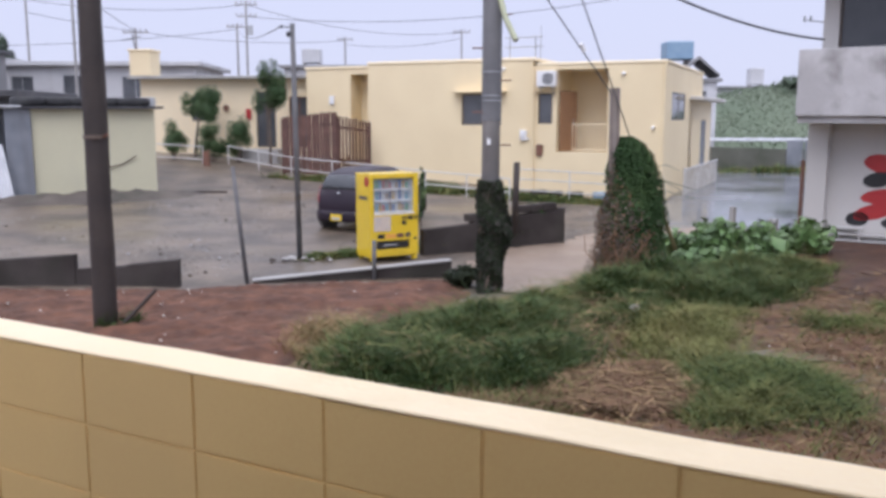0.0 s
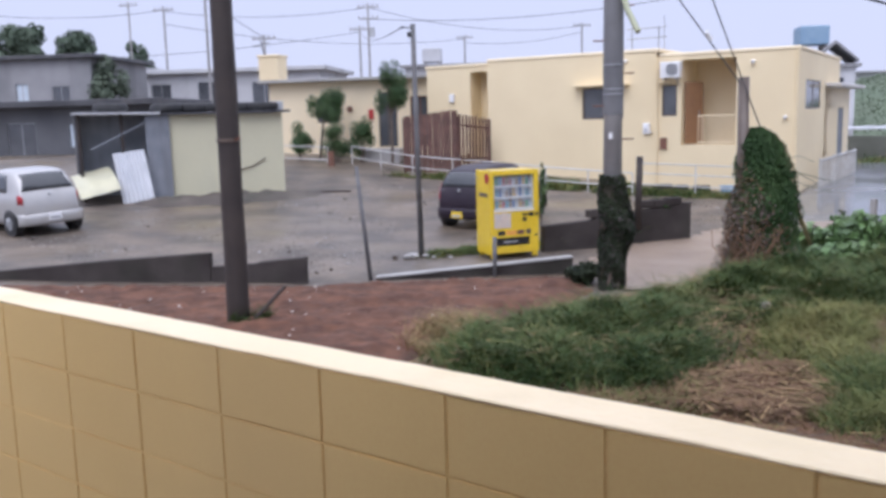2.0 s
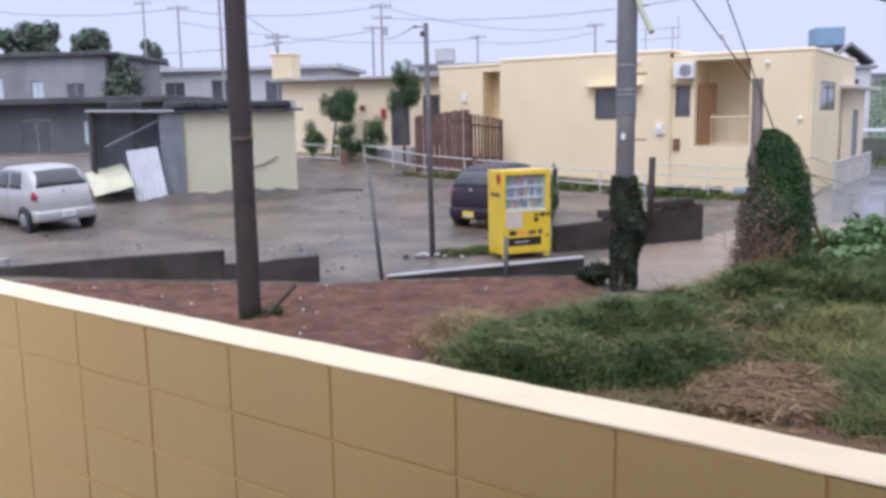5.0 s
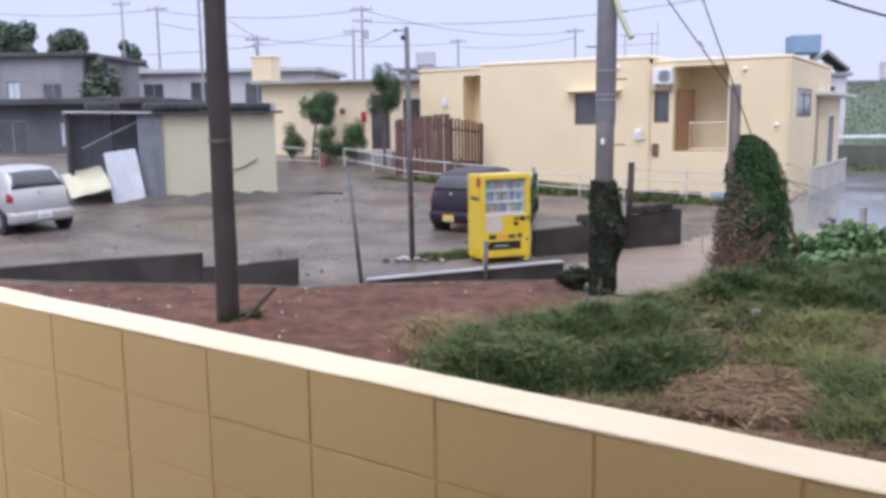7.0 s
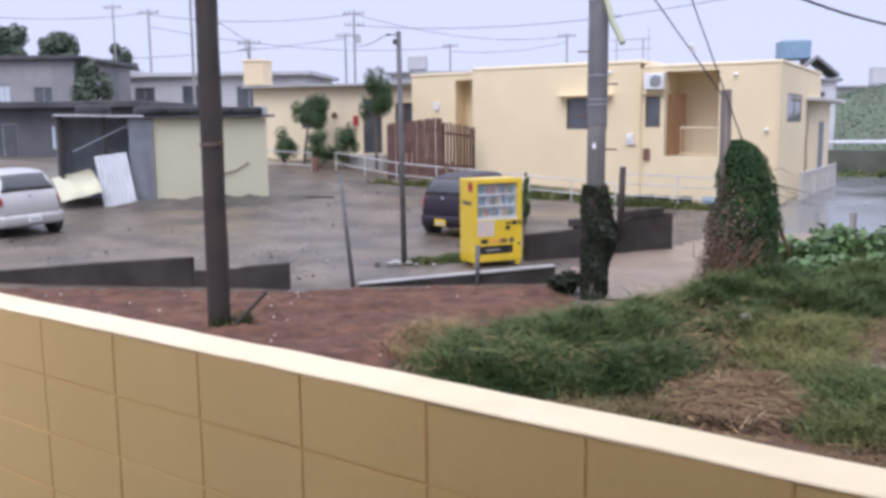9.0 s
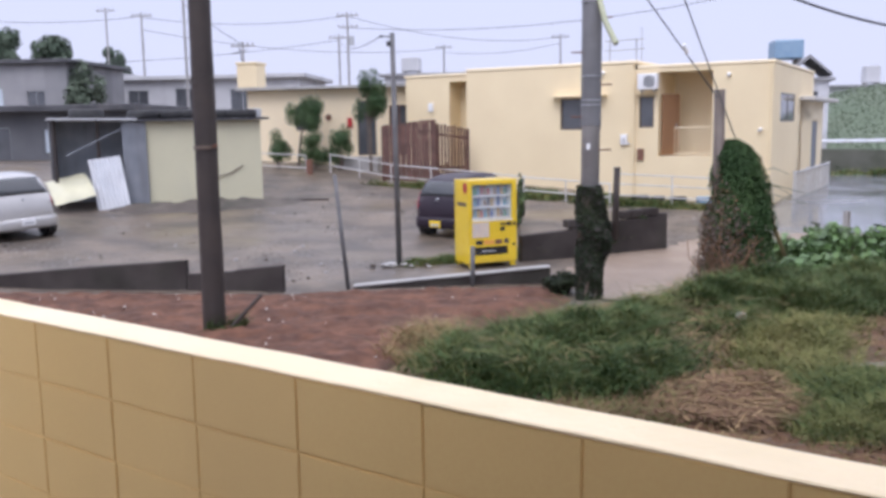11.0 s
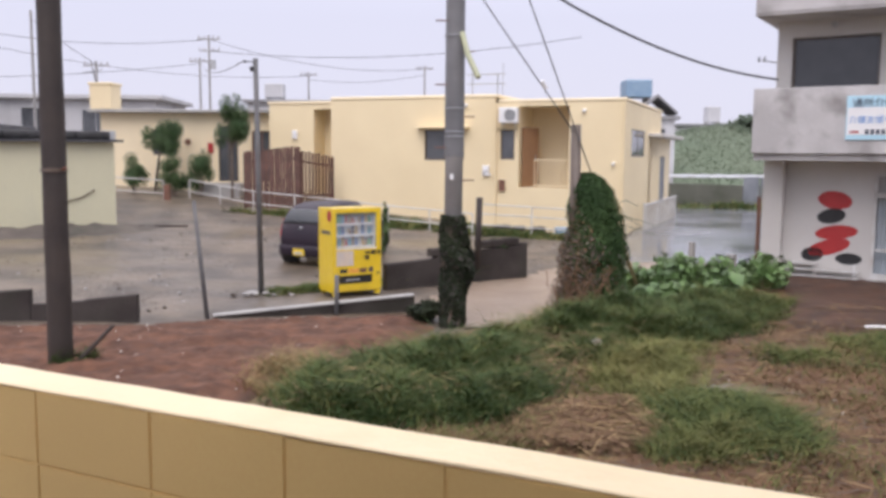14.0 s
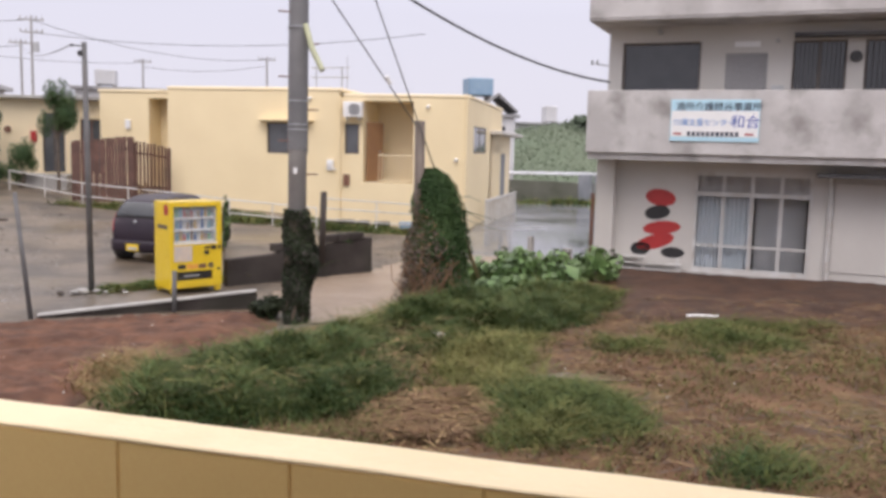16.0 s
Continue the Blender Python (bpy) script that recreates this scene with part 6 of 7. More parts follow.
TALL = [(-1.50, 9.6), (-1.35, 10.9), (-0.5, 11.75), (0.5, 12.3), (1.5, 13.0), (2.15, 14.0), (2.7, 14.9), (3.5, 15.2), (4.5, 15.9), (5.4, 14.4), (4.8, 12.9), (3.5, 12.9), (2.7, 11.8), (1.8, 11.3), (1.7, 9.9), (0.95, 8.9), (-0.2, 8.8), (-1.1, 9.1)]
weeds_mass("tall_weeds", TALL, 120000, 0.12, 0.58, 0.17, [M_WEED, M_WEED_OLIVE], "dense dark green feathery weeds bent by wind", 0.08)
weeds_mass("tall_weeds", [(4.4, 14.0), (4.6, 15.6), (5.6, 16.8), (7.4, 16.4), (6.6, 14.8), (5.4, 13.4)], 26000, 0.12, 0.45, 0.15, [M_WEED, M_WEED_OLIVE], "dark green weeds beside leafy shrubs", 0.12, 0.25)
weeds_mass("olive_weeds", [(2.7, 12.5), (3.8, 12.7), (4.6, 12.4), (3.0, 9.4), (2.1, 9.8)], 14000, 0.05, 0.22, 0.14, [M_WEED_OLIVE, M_GRASS_DRY], "olive green low weeds on brown litter", 0.35, 0.40)
weeds_mass("low_weeds", [(2.3, 7.9), (2.7, 9.7), (3.5, 10.0), (4.6, 9.3), (4.1, 8.0), (3.1, 7.5)], 22000, 0.05, 0.24, 0.14, [M_WEED, M_WEED_OLIVE], "low green weeds on the plot", 0.45, 0.32)
weeds_mass("low_weeds", [(4.9, 11.4), (5.2, 12.7), (7.6, 13.4), (10.2, 12.9), (8.6, 11.2), (6.5, 10.7)], 13000, 0.03, 0.15, 0.11, [M_WEED, M_WEED_OLIVE], "patchy low weeds on brown soil", 0.45, 0.52)
weeds_mass("low_weeds", [(-1.2, 8.6), (0.9, 8.7), (1.7, 9.6), (1.5, 8.4), (0.4, 7.4), (-1.4, 7.6)], 9000, 0.03, 0.14, 0.13, [M_WEED_OLIVE, M_VINE_DRY], "short olive weeds thinning out over straw", 0.35, 0.40)
weeds_mass("low_weeds", [(2.4, 7.4), (4.6, 11.4), (7.5, 13.4), (12, 12.5), (11, 8.6), (6.5, 6.0), (3.2, 6.0)], 15000, 0.02, 0.11, 0.10, [M_WEED_OLIVE, M_VINE_DRY], "thin scattered weeds and dry stalks", 0.35, 0.60, 1.8)
weeds_mass("grass_clump", [(4.15, 6.65), (4.45, 7.25), (5.25, 7.25), (4.9, 6.6)], 3200, 0.08, 0.26, 0.15, [M_WEED_OLIVE, M_WEED], "light green clump of grass", 0.3)
grass("low_grass", [(1.0, 7.0), (1.0, 9.4), (2.6, 9.0), (6.0, 9.6), (11, 13), (13, 10), (8, 5.5), (3, 5)], 13000, 0.04, 0.15, 0.005, 1.1, [M_GRASS_DRY, M_VINE_DRY], "sparse short grass and straw on the plot", 0.5, 0.2, 0.5)
grass("dry_grass", [(-1.95, 10.6), (-1.9, 11.8), (-1.3, 12.0), (-0.9, 11.4), (-1.2, 10.2)], 2200, 0.12, 0.42, 0.006, 1.2, [M_STRAW, M_GRASS_DRY], "heap of dry straw-coloured grass", 0, 0.12, 0.25)
grass("dry_grass", [(2.5, 14.8), (2.6, 15.4), (3.9, 15.3), (3.7, 14.5)], 2000, 0.10, 0.40, 0.006, 1.3, [M_STRAW, M_GRASS_DRY], "dry straw at the foot of an ivy-covered post", 0, 0.15, 0.3)
grass("weeds", [(-4.75, 11.6), (-4.7, 12.0), (-4.25, 11.95), (-4.35, 11.55)], 420, 0.1, 0.34, 0.008, 0.8, [M_WEED], "small weeds at a pole's foot", 0, 0.03)


def yard_place(p):
    return np.c_[p, [lot_z(x, y) - 0.03 for x, y in p]]


grass("verge_grass", [(-2.9, 17.6), (-2.6, 18.6), (-1.8, 19.0), (-1.7, 18.3)], 2600, 0.05, 0.18, 0.008, 0.8, [M_GRASS, M_GRASS_DRY], "short green grass beside a vending machine", 0.3, 0.1, 0.4, yard_place)
grass("verge_grass", [(-6.5, 31.6), (-2.5, 30.4), (-0.6, 29.4), (2.2, 28.3), (6.0, 28.0), (6.5, 28.8), (2.4, 30.2), (-1.0, 31.6), (-4.0, 32.0)], 17000, 0.06, 0.26, 0.016, 0.8, [M_GRASS, M_GRASS_DRY], "strip of short grass along a railing", 0.30, 0.1, 0.45, yard_place)
grass("verge_grass", [(-12.0, 25.0), (-8.6, 27.2), (-8.2, 26.6), (-10.5, 24.6)], 2400, 0.03, 0.10, 0.014, 0.8, [M_GRASS_DRY, M_VINE_DRY], "sparse weeds at a shed's foot", 0.5, 0.1, 0.6, yard_place)
grass("verge_grass", [(-0.4, 18.7), (2.6, 20.4), (2.4, 21.2), (-0.6, 19.6)], 2600, 0.08, 0.40, 0.012, 0.8, [M_GRASS, M_GRASS_DRY], "weeds growing behind a dark wall", 0.4, 0.1, 0.5, yard_place)
grass("verge_grass", [(13.5, 45.2), (20, 44.6), (21, 46.2), (13.6, 46.4)], 4000, 0.1, 0.5, 0.03, 0.8, [M_GRASS, M_GRASS_DRY], "weeds at the road's end", 0.35, 0.2, 0.4, yard_place)


# thin puddles on the plot
def puddle(x, y, a, c, turn):
    w = math.radians(turn)

    def ins(u, v):
        p, q = (u - x) * math.cos(w) + (v - y) * math.sin(w), -(u - x) * math.sin(w) + (v - y) * math.cos(w)
        return (p / a) ** 2 + (q / c) ** 2 + 0.8 * noise.noise(Vector((u * 3, v * 3, 4))) < 1
    m = max(a, c) * 1.3
    sheet("puddle", np.arange(x - m, x + m, 0.05), np.arange(y - m, y + m, 0.05), lambda u, v: float(plot_height(np.array([[u, v]]))[0]) + 0.022, M_PUDDLE, ins, "shallow muddy puddle on the plot", "puddle")


for a in ((4.3, 10.25, 0.62, 0.15, -6), (6.9, 10.35, 0.5, 0.10, -5), (6.2, 11.5, 0.5, 0.12, 10), (8.6, 12.0, 0.7, 0.15, -12)):
    puddle(*a)


# straw and twigs lying about
def strewn(name, poly, n, l0, l1, w, mats, label, lift=0.03, patch=0.3):
    p = on_plot(scatter(poly, n, patch, 1.0), 0)
    a = RS.uniform(0, 2 * np.pi, len(p))
    ln = RS.uniform(l0, l1, len(p)) / 2
    d = np.c_[np.cos(a), np.sin(a), RS.uniform(-0.12, 0.12, len(p))] * ln[:, None]
    s = np.c_[-np.sin(a), np.cos(a), RS.uniform(-0.6, 0.6, len(p))] * w
    p[:, 2] += RS.uniform(0.005, lift, len(p))
    v = np.stack([p - d - s, p - d + s, p + d + s, p + d - s], 1).reshape(-1, 3)
    f = (np.arange(len(p))[:, None] * 4 + np.arange(4))
    return mesh_stuff(name, v, f, mats, RS.randint(0, len(mats), len(p)), label=label, category="straw", kind="stuff")


strewn("straw", [(-1.5, 8), (0.5, 12), (3.5, 14), (8, 15.5), (13, 14), (12, 8), (6, 5), (0, 6)], 16000, 0.08, 0.36, 0.005, [M_STRAW, M_VINE_DRY, M_VINE_DRY, M_BARK], "dry straw and twigs lying on the plot", 0.05, 0.35)
strewn("straw", [(-1.3, 9.2), (-0.4, 11.6), (2.2, 13.9), (4.6, 14.4), (2.2, 10.6), (0.6, 8.8)], 1500, 0.12, 0.4, 0.005, [M_STRAW, M_VINE_DRY, M_GRASS_DRY], "dry stalks caught in green weeds", 0.38, 0.35)
strewn("straw", [(1.2, 8.3), (1.3, 9.6), (2.6, 9.9), (2.8, 8.6), (2.0, 8.0)], 2600, 0.15, 0.5, 0.006, [M_STRAW, M_VINE_DRY, M_VINE_DRY], "flattened dry straw", 0.12, 0)

# clods and pale stones on the soil
def clods(name, poly, n, r0, r1, m, label, patch=0.0):
    p = scatter(poly, n, patch)
    r = RS.uniform(r0, r1, len(p)) ** 1.0
    z = plot_height(p)
    o = np.array([(1, 0, 0), (0, 1, 0), (-1, 0, 0), (0, -1, 0), (0, 0, 0.8), (0, 0, -0.5)])
    v = np.c_[p, z + 0.2 * r][:, None, :] + o[None] * (r[:, None, None] * RS.uniform(0.6, 1.3, (len(p), 6, 1)))
    t = np.array([(0, 1, 4), (1, 2, 4), (2, 3, 4), (3, 0, 4), (1, 0, 5), (2, 1, 5), (3, 2, 5), (0, 3, 5)])
    f = (np.arange(len(p))[:, None, None] * 6 + t[None]).reshape(-1, 3)
    return mesh_stuff(name, v.reshape(-1, 3), f, [m], label=label, category="soil", kind="stuff")


M_PEBBLE = material("pale_stone", (0.42, 0.38, 0.33), (0.55, 0.50, 0.44), 0.6, 6, 40, 0.3, 0.1)
clods("soil_clods", [(-14, 7), (-14, 14.7), (-4.7, 14.8), (-1.5, 15.4), (0.4, 15.3), (-1.4, 10.5), (-2.2, 7)], 900, 0.006, 0.022, M_SOIL, "loose clods of brown soil", 0.25)
clods("pebbles", [(-9, 8), (-9, 14.7), (-4.7, 14.8), (-1.5, 15.4), (0.4, 15.3), (-1.4, 10.5), (-2.2, 8)], 70, 0.012, 0.035, M_PEBBLE, "pale pebbles on tilled soil")
clods("plot_clods", [(6, 9), (6.5, 14), (9, 17.5), (13.5, 15), (13, 8)], 500, 0.006, 0.022, M_SOIL, "loose clods of brown soil", 0.25)
clods("pebbles", [(1, 8), (4, 12.5), (8, 17.5), (13.5, 15), (10, 8)], 60, 0.012, 0.04, M_PEBBLE, "pale pebbles on the plot", 0.2)


YARD = [(-16, 15.4), (-18, 22), (-8, 31), (3, 27.5), (7, 27), (5, 23), (0, 19.8), (-3, 18.5), (-3.4, 16)]
p = scatter(YARD, 5000, 0.5, 0.5)
r = RS.uniform(0.006, 0.024, len(p)) * (1 + (RS.uniform(0, 1, len(p)) > 0.97) * 1.6)
z = np.array([lot_z(x, y) - 0.02 for x, y in p])
o = np.array([(1, 0, 0), (0, 1, 0), (-1, 0, 0), (0, -1, 0), (0, 0, 0.8), (0, 0, -0.5)])
v = np.c_[p, z + 0.1 * r][:, None, :] + o[None] * (r[:, None, None] * RS.uniform(0.6, 1.4, (len(p), 6, 1)))
t = np.array([(0, 1, 4), (1, 2, 4), (2, 3, 4), (3, 0, 4), (1, 0, 5), (2, 1, 5), (3, 2, 5), (0, 3, 5)])
f = (np.arange(len(p))[:, None, None] * 6 + t[None]).reshape(-1, 3)
mesh_stuff("yard_gravel", v.reshape(-1, 3), f, [M_CONCRETE, M_RUBBLE], np.repeat(RS.randint(0, 2, len(p)), 8), label="loose gravel on a wet yard", category="gravel", kind="stuff")


# ---- leaves ----
def leaf_arrays(c, nrm, size, ratio=0.6, droop=0.3):
    """Pointed, folded leaves of four corners and a midrib."""
    n = len(c)
    nrm = nrm / (np.linalg.norm(nrm, axis=1)[:, None] + 1e-9)
    r = RS.normal(0, 1, (n, 3))
    r[:, 2] -= droop * 2
    t = r - nrm * np.sum(r * nrm, 1)[:, None]
    t /= np.linalg.norm(t, axis=1)[:, None] + 1e-9
    s = np.cross(nrm, t)
    L, W = size[:, None], size[:, None] * ratio
    base, tip = c - t * L * 0.5, c + t * L * 0.5 - nrm * L * 0.12
    m = c + nrm * L * 0.0
    le, ri = m - s * W * 0.5 + nrm * L * 0.10, m + s * W * 0.5 + nrm * L * 0.10
    v = np.stack([base, ri, tip, le, c - nrm * L * 0.02], 1).reshape(-1, 3)
    k = np.arange(n)[:, None] * 5
    f = np.concatenate([k + np.array([0, 1, 4]), k + np.array([1, 2, 4]), k + np.array([2, 3, 4]), k + np.array([3, 0, 4])], 1).reshape(-1, 3)
    return v, f


def clump_points(centres, n, fill=0.55):
    """Points and outward directions in lobed clumps (x, y, z, rx, ry, rz)."""
    cs = np.array(centres, float)
    vol = cs[:, 3] * cs[:, 5]
    idx = RS.choice(len(cs), n, p=vol / vol.sum())
    d = RS.normal(0, 1, (n, 3))
    d /= np.linalg.norm(d, axis=1)[:, None]
    rad = 1 - fill * RS.uniform(0, 1, n) ** 1.5
    p = cs[idx, :3] + d * cs[idx, 3:] * rad[:, None]
    return p, d + RS.normal(0, 0.35, (n, 3)) + np.array([0, 0, 0.35])


def lobes(cx, cy, cz, rx, ry, rz, n, seed, size=0.42):
    rg = random.Random(seed)
    out = []
    for _ in range(n):
        while True:
            a = [rg.uniform(-1, 1) for _ in range(3)]
            if sum(v * v for v in a) < 1:
                break
        q = size * rg.uniform(0.7, 1.2)
        out.append((cx + a[0] * rx * 0.75, cy + a[1] * ry * 0.75, cz + a[2] * rz * 0.75, rx * q, ry * q, rz * q))
    return out


def tree(x, y, z, trunk_top, crown, n, leaf, label, seed, mat_=None, r=0.07, nl=14, category="tree", size=0.42):
    """crown: centre and radii. A tapered trunk, limbs that end in lobes, and a crown of single leaves."""
    t = thing("tree", pose(0, 0, 0), label, category)
    ls = lobes(*crown, nl, seed, size)
    b = B()
    rg = random.Random(seed)
    top = Vector((crown[0], crown[1], trunk_top))
    foot = Vector((x, y, z - 0.2))
    tube(b, [foot, foot.lerp(top, 0.5) + Vector((rg.uniform(-0.05, 0.05), 0, 0)), top], r, 8, r * 0.6)
    part("trunk", b, M_BARK, t)
    for l in ls[:8]:
        b = B()
        e = Vector(l[:3])
        tube(b, [top - Vector((0, 0, 0.15)), top.lerp(e, 0.5) + Vector((0, 0, 0.08)), e], r * 0.5, 5, r * 0.15)
        part("limb", b, M_BARK, t)
    p, d = clump_points(ls, n)
    v, f = leaf_arrays(p, d, RS.uniform(0.6, 1.25, n) * leaf)
    mesh_stuff("crown", v, f, [mat_ or M_LEAF], parent=t)
    return t


def shrub(name, crown, n, leaf, label, seed, mat_, nl=10, ratio=0.6, category="shrub", size=0.45, foot=None):
    t = thing(name, pose(0, 0, 0), label, category)
    ls = lobes(*crown, nl, seed, size)
    b = B()
    z0 = crown[2] - crown[5] if foot is None else foot
    for l in ls[:1] if n < 300 else ls:
        tube(b, [(crown[0] + (l[0] - crown[0]) * 0.3, crown[1] + (l[1] - crown[1]) * 0.3, z0 - 0.1), ((l[0] + crown[0]) / 2, (l[1] + crown[1]) / 2, (z0 + l[2]) / 2), l[:3]], 0.015, 5, 0.006)
    tagged(part("stem", b, M_BARK, t), kind="stuff" if n >= 300 else "")
    p, d = clump_points(ls, n, 0.7)
    k = p[:, 2] > z0
    p, d = p[k], d[k]
    v, f = leaf_arrays(p, d, RS.uniform(0.6, 1.25, len(p)) * leaf, ratio)
    mesh_stuff("leaves", v, f, [mat_], parent=t)
    return t


tree(-10.30, 36.0, 1.3, 3.0, (-10.05, 36, 3.6, 0.95, 0.8, 0.95), 6500, 0.085, "small leafy garden tree before a cream house", 3)
tree(-6.95, 35.0, 1.2, 3.2, (-6.95, 35, 4.15, 0.72, 0.6, 1.3), 6500, 0.085, "slender leafy garden tree before a cream house", 5)
shrub("garden_shrub", (-11.0, 35.4, 2.15, 0.7, 0.5, 0.75), 3500, 0.085, "round green garden shrub behind a railing", 2, M_LEAF)
shrub("garden_shrub", (-9.3, 35.2, 2.1, 0.8, 0.5, 0.8), 3600, 0.085, "dark green garden shrub behind a railing", 4, M_LEAF)
shrub("garden_shrub", (-8.3, 35.3, 2.25, 0.65, 0.5, 0.9), 3500, 0.085, "pointed green garden shrub behind a railing", 6, M_LEAF)
shrub("weed_stalk", (-0.5, 19.5, 1.45, 0.12, 0.12, 0.7), 220, 0.10, "tall thin weed beside a vending machine", 8, M_LEAF, 6, foot=0.3)
shrub("weed_stalk", (-3.4, 31.0, 1.4, 0.3, 0.2, 0.55), 160, 0.10, "thin dry weed by a railing", 9, M_VINE_DRY, 6)
for i, c in enumerate(((5.1, 17.4, 0.45, 0.65, 0.5, 0.5), (5.75, 17.6, 0.58, 0.65, 0.5, 0.55), (6.4, 17.7, 0.48, 0.6, 0.5, 0.48), (7.0, 17.9, 0.45, 0.6, 0.5, 0.48), (7.55, 17.9, 0.42, 0.5, 0.5, 0.5), (5.0, 16.6, 0.28, 0.6, 0.5, 0.32), (6.2, 16.8, 0.25, 0.6, 0.4, 0.30))):
    shrub("broad_leaf_plant", c, 560, 0.19, "pale green broad-leaved plant beside the alley", 20 + i, M_LEAF_BROAD, 9, 0.75, "plant", 0.5, 0.0)
for i, (x, y, z, s) in enumerate(((6.7, 16.9, 0.5, 0.34), (7.3, 17.2, 0.62, 0.36), (7.6, 17.3, 0.45, 0.32))):
    shrub("taro_plant", (x, y, z, 0.34, 0.3, 0.22), 14, s, "large-leaved taro plant beside the alley", 40 + i, M_LEAF_BROAD, 7, 0.8, "plant", 0.6, 0.0)

# weedy bushes breaking up the tall weeds
for i, (x, y, r) in enumerate(((-0.7, 10.4, 0.45), (0.4, 11.4, 0.5), (0.2, 9.8, 0.42), (1.4, 12.2, 0.5), (1.2, 10.6, 0.4), (2.4, 13.5, 0.55), (3.7, 14.3, 0.55), (4.6, 15.2, 0.5), (5.3, 15.7, 0.42))):
    shrub("weed_bush", (x, y, 0.20, r, r * 0.8, 0.32), 700, 0.06, "low dark green weedy bush in feathery weeds", 110 + i, M_WEED, 9, 0.3, "weed", 0.45, 0.0)

# ivy on the steel post
ivy = thing("ivy", pose(0, 0, 0), "dense green ivy column with dry brown vines at its foot", "ivy")
prof = [(0.0, 0.70, 3.38), (0.4, 0.63, 3.41), (0.9, 0.57, 3.44), (1.5, 0.52, 3.46), (2.0, 0.44, 3.42), (2.35, 0.36, 3.38), (2.55, 0.24, 3.34), (2.68, 0.08, 3.30)]


def ivy_radius(z, a):
    for (z0, r0, c0), (z1, r1, c1) in zip(prof, prof[1:]):
        if z0 <= z <= z1:
            f = (z - z0) / (z1 - z0)
            q = 1 + 0.22 * noise.noise(Vector((math.cos(a) * 1.8, math.sin(a) * 1.8, z * 2.1)))
            return (r0 + (r1 - r0) * f) * q, c0 + (c1 - c0) * f
    return 0.05, 3.3


b_ = B()
rings = []
for i in range(22):
    z = 2.6 * i / 21
    rings.append([])
    for k in range(20):
        a = 2 * math.pi * k / 20
        r, c = ivy_radius(z, a)
        rings[-1].append(b_.verts.new((c + 0.80 * r * math.cos(a), 15.62 + 0.72 * r * math.sin(a), z)))
for u, v in zip(rings, rings[1:]):
    for k in range(20):
        b_.faces.new((u[k], u[(k + 1) % 20], v[(k + 1) % 20], v[k]))
b_.faces.new(rings[-1])
part("inner_growth", b_, M_IVY, ivy)
n = 17000
zz = 2.66 * RS.uniform(0, 1, n) ** 0.9
aa = RS.uniform(0, 2 * np.pi, n)
rc = np.array([ivy_radius(z, a) for z, a in zip(zz, aa)])
rr = rc[:, 0] * RS.uniform(0.82, 1.14, n)
pp = np.c_[rc[:, 1] + rr * np.cos(aa), 15.62 + 0.9 * rr * np.sin(aa), zz]
dd = np.c_[np.cos(aa), np.sin(aa), RS.uniform(-0.2, 0.7, n)] + RS.normal(0, 0.3, (n, 3))
dry = (RS.uniform(0, 1, n) < np.clip(1.15 - zz * 0.62 - (pp[:, 0] - 3.35) * 1.1, 0.0, 0.92))
v, f = leaf_arrays(pp, dd, RS.uniform(0.035, 0.075, n), 0.7)
mesh_stuff("leaves", v, f, [M_IVY, M_VINE_DRY, M_BARK], np.repeat(dry.astype(int) * RS.choice([1, 2, 2], n), 4), parent=ivy)
rg = random.Random(12)
b_ = B()
for i in range(26):
    x = rg.uniform(2.7, 3.5)
    pts = [(x, 15.0 - rg.uniform(0, 0.15), 0.0)]
    for k in range(1, 5):
        pts.append((pts[-1][0] + rg.uniform(-0.22, 0.24), pts[-1][1] + rg.uniform(-0.05, 0.09), k * rg.uniform(0.18, 0.28)))
    tube(b_, pts, 0.014, 5, 0.006)
tagged(part("dry_vines", b_, M_VINE_DRY, ivy), kind="stuff")
for i in range(5):
    b_ = B()
    a = rg.uniform(-0.3, 1.0)
    z = rg.uniform(1.4, 2.5)
    tube(b_, [(3.7, 15.6, z), (4.0, 15.6, z + 0.12), (4.25 + 0.1 * i, 15.55, z + rg.uniform(-0.15, 0.12))], 0.008, 5, 0.003)
    part("runner", b_, M_IVY, ivy)

# ivy round the concrete pole's foot
pv = thing("ivy", pose(0, 0, 0), "dark ivy climbing the foot of a concrete pole", "ivy")
n = 9500
zz = 1.95 * RS.uniform(0, 1, n) ** 1.15
aa = RS.uniform(0, 2 * np.pi, n)
rad = 0.172 + 0.08 * np.exp(-((zz - 1.1) / 0.5) ** 2) + 0.06 * np.sin(zz * 9 + aa * 2) * np.abs(np.sin(aa)) + RS.uniform(0, 0.05, n)
off = np.where(zz > 0.5, 0.09 * np.exp(-((zz - 1.1) / 0.35) ** 2), 0.0)
pp = np.c_[0.81 + off + rad * np.cos(aa), 14.75 + rad * np.sin(aa), zz]
dd = np.c_[np.cos(aa), np.sin(aa), RS.uniform(-0.2, 0.6, n)] + RS.normal(0, 0.3, (n, 3))
v, f = leaf_arrays(pp, dd, RS.uniform(0.04, 0.085, n), 0.8)
mesh_stuff("leaves", v, f, [M_IVY_DARK, M_POLE_DARK], np.repeat((RS.uniform(0, 1, n) < 0.16).astype(int), 4), parent=pv)
b_ = B()
for i in range(14):
    a = rg.uniform(0, 6.28)
    pts = [(0.81 + 0.2 * math.cos(a + k * 0.5), 14.75 + 0.2 * math.sin(a + k * 0.5), k * 0.36) for k in range(6)]
    tube(b_, pts, 0.012, 5, 0.006)
tagged(part("stems", b_, M_BARK, pv), kind="stuff")
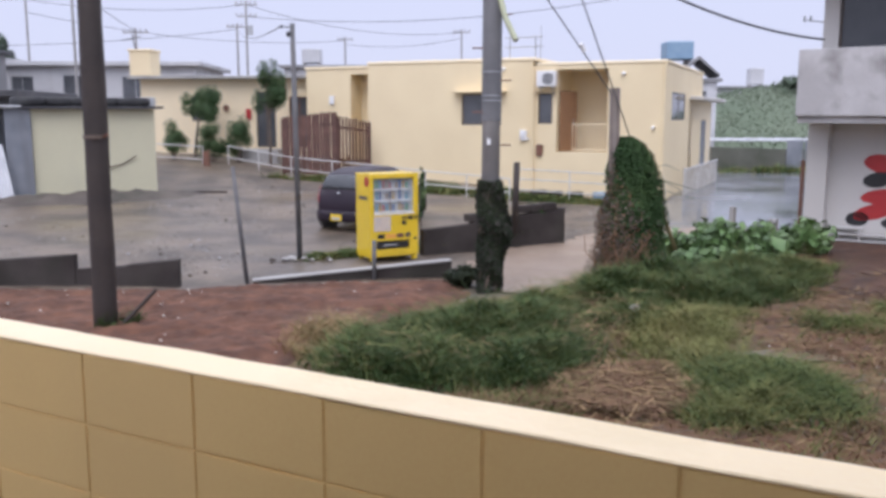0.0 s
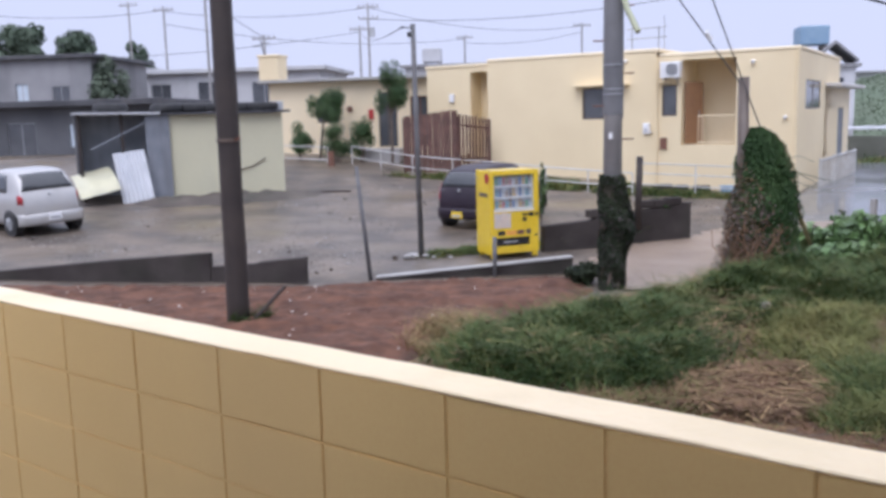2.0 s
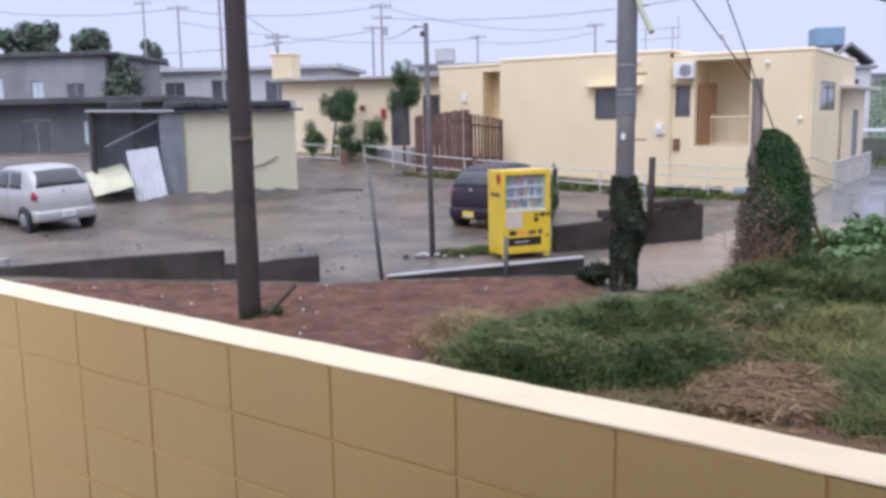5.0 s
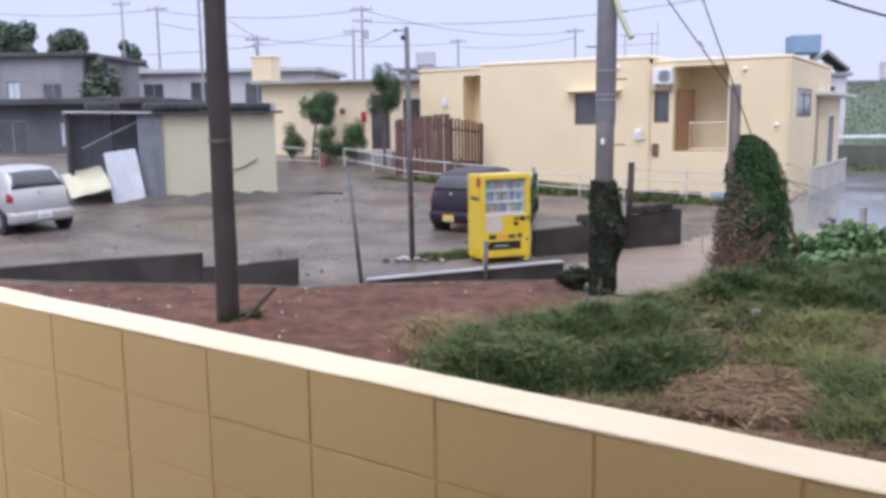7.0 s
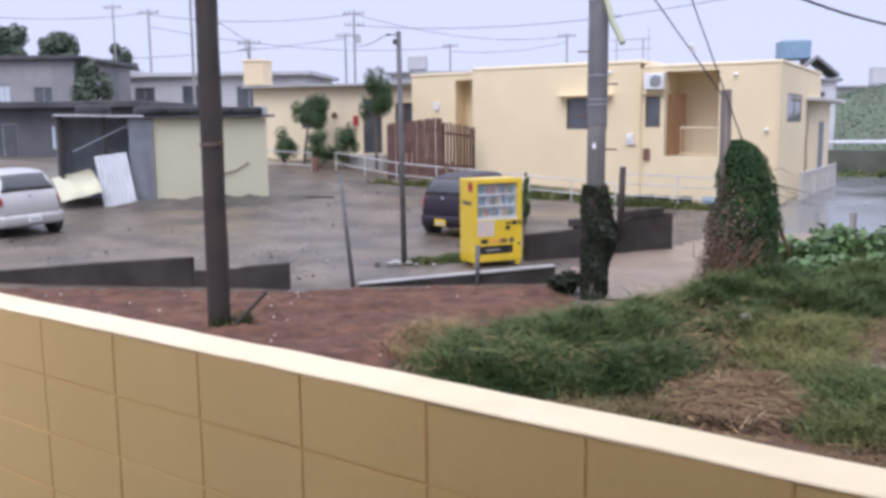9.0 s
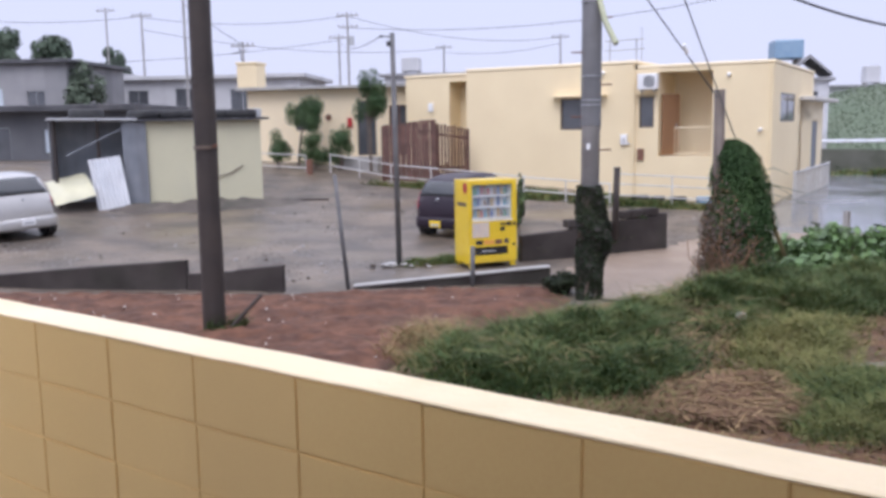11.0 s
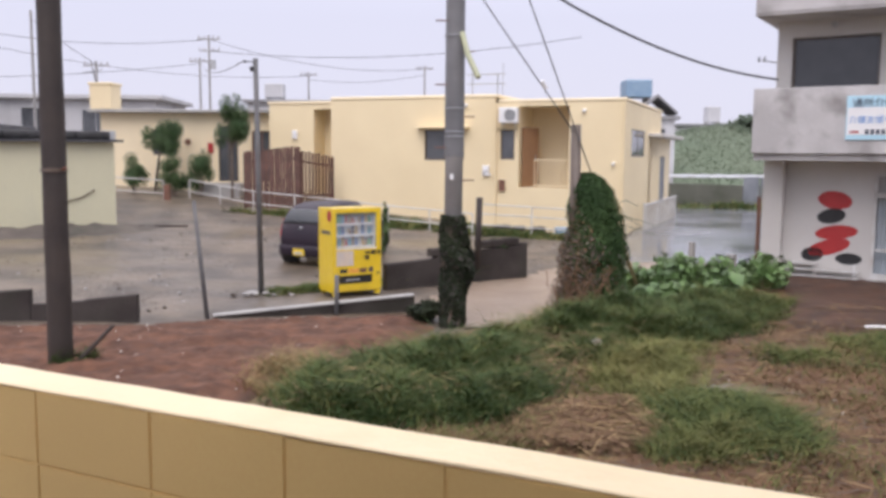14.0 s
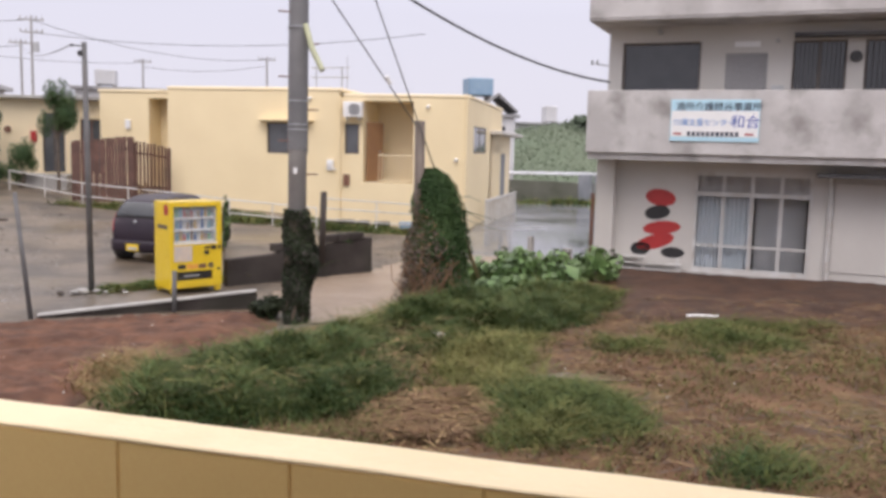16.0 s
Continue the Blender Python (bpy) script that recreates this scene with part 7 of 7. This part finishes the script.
shrub("creeper", (0.36, 15.2, 0.16, 0.48, 0.35, 0.26), 1200, 0.09, "dark creeper heaped beside the kerb wall", 61, M_IVY_DARK, 10, 0.7, "creeper", 0.5, 0.0)
shrub("creeper", (2.2, 20.0, 0.9, 0.35, 0.2, 0.16), 260, 0.08, "small creeper on a dark wall", 62, M_IVY, 6, 0.7, "creeper", 0.5, 0.75)

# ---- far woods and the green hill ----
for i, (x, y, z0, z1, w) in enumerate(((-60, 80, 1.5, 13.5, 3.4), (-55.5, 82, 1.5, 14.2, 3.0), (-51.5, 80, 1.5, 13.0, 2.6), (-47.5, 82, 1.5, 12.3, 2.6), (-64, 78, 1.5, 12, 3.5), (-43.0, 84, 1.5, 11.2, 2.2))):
    tree(x, y, z0, z1 - w * 1.2, (x, y, z1 - w, w, w, w * 1.05), 2200, 0.5, "tall wind-blown tree in the far woods", 70 + i, M_FARLEAF_HAZY, 0.25, 12, size=0.36)
tree(-27.4, 50, 1, 3.5, (-27.4, 50, 5.2, 1.5, 1.3, 1.8), 2200, 0.3, "dark leafy tree between grey houses", 80, M_FARLEAF_HAZY, 0.15, 12)
tree(-36, 57, 1, 4.5, (-36, 57, 6.6, 1.8, 1.5, 1.6), 1600, 0.35, "dark leafy tree between grey houses", 81, M_FARLEAF_HAZY, 0.15, 12)


# paler, greyer green than real scrub; distance haze is put into the colour
M_HILLLEAF_HAZY = material("hazed_hill_foliage", (0.115, 0.15, 0.10), (0.15, 0.18, 0.125), 0.7, 0.15, 6, 0.2, 0.0, island=0.08, spec=0.2)


def hill_z(x, y):
    a = math.exp(-(((x - 31) / 9) ** 2) - ((y - 78) / 12) ** 2)
    c = math.exp(-(((x - 22) / 9) ** 2) - ((y - 72) / 12) ** 2)
    return -0.8 + 5.0 * a + 3.2 * c + bumps(x, y, 0.25, 0.5)


sheet("hill", np.arange(8, 56, 1.0), np.arange(54, 104, 1.0), hill_z, M_HILLLEAF_HAZY, None, "low green overgrown hill past the road", "hill")
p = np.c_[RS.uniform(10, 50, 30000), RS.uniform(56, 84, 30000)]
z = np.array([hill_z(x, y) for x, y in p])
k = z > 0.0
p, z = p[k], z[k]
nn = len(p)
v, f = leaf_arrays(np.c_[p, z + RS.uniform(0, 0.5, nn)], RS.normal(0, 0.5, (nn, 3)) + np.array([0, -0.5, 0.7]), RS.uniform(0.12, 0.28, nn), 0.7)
mesh_stuff("hill_scrub", v, f, [M_HILLLEAF_HAZY], None, label="scrub covering a low hill", category="scrub", kind="stuff")
for i, (x, y) in enumerate(((29.5, 74), (33.5, 76))):
    shrub("hill_bush", (x, y, 5.4, 2.4, 1.5, 1.0), 900, 0.5, "dark bush on a green hill", 90 + i, M_FARLEAF_HAZY, 9)


# ---- the single blocks of the front wall ----
def block_mesh(w, h):
    b = B()
    box(b, -w / 2, 0.0, -h / 2, w / 2, 0.02, h / 2)
    front = [e for e in b.edges if all(abs(v.co.y) < 1e-5 for v in e.verts)]
    bmesh.ops.bevel(b, geom=front, offset=0.003, segments=2, affect="EDGES")
    me = bpy.data.meshes.new("block")
    b.to_mesh(me)
    b.free()
    me.materials.append(M_BLOCK)
    return me


BLOCK = block_mesh(0.396, 0.196)
rng = random.Random(11)
for r in range(5):
    for c in range(-6, 9):
        ob = new("block", BLOCK)
        ob.parent = wall_front
        ob.location = (c * 0.4 + 0.2, rng.uniform(-0.001, 0.001), WTOP - 0.107 - r * 0.2)
        ob.rotation_euler = (rng.uniform(-0.004, 0.004), 0, rng.uniform(-0.003, 0.003))
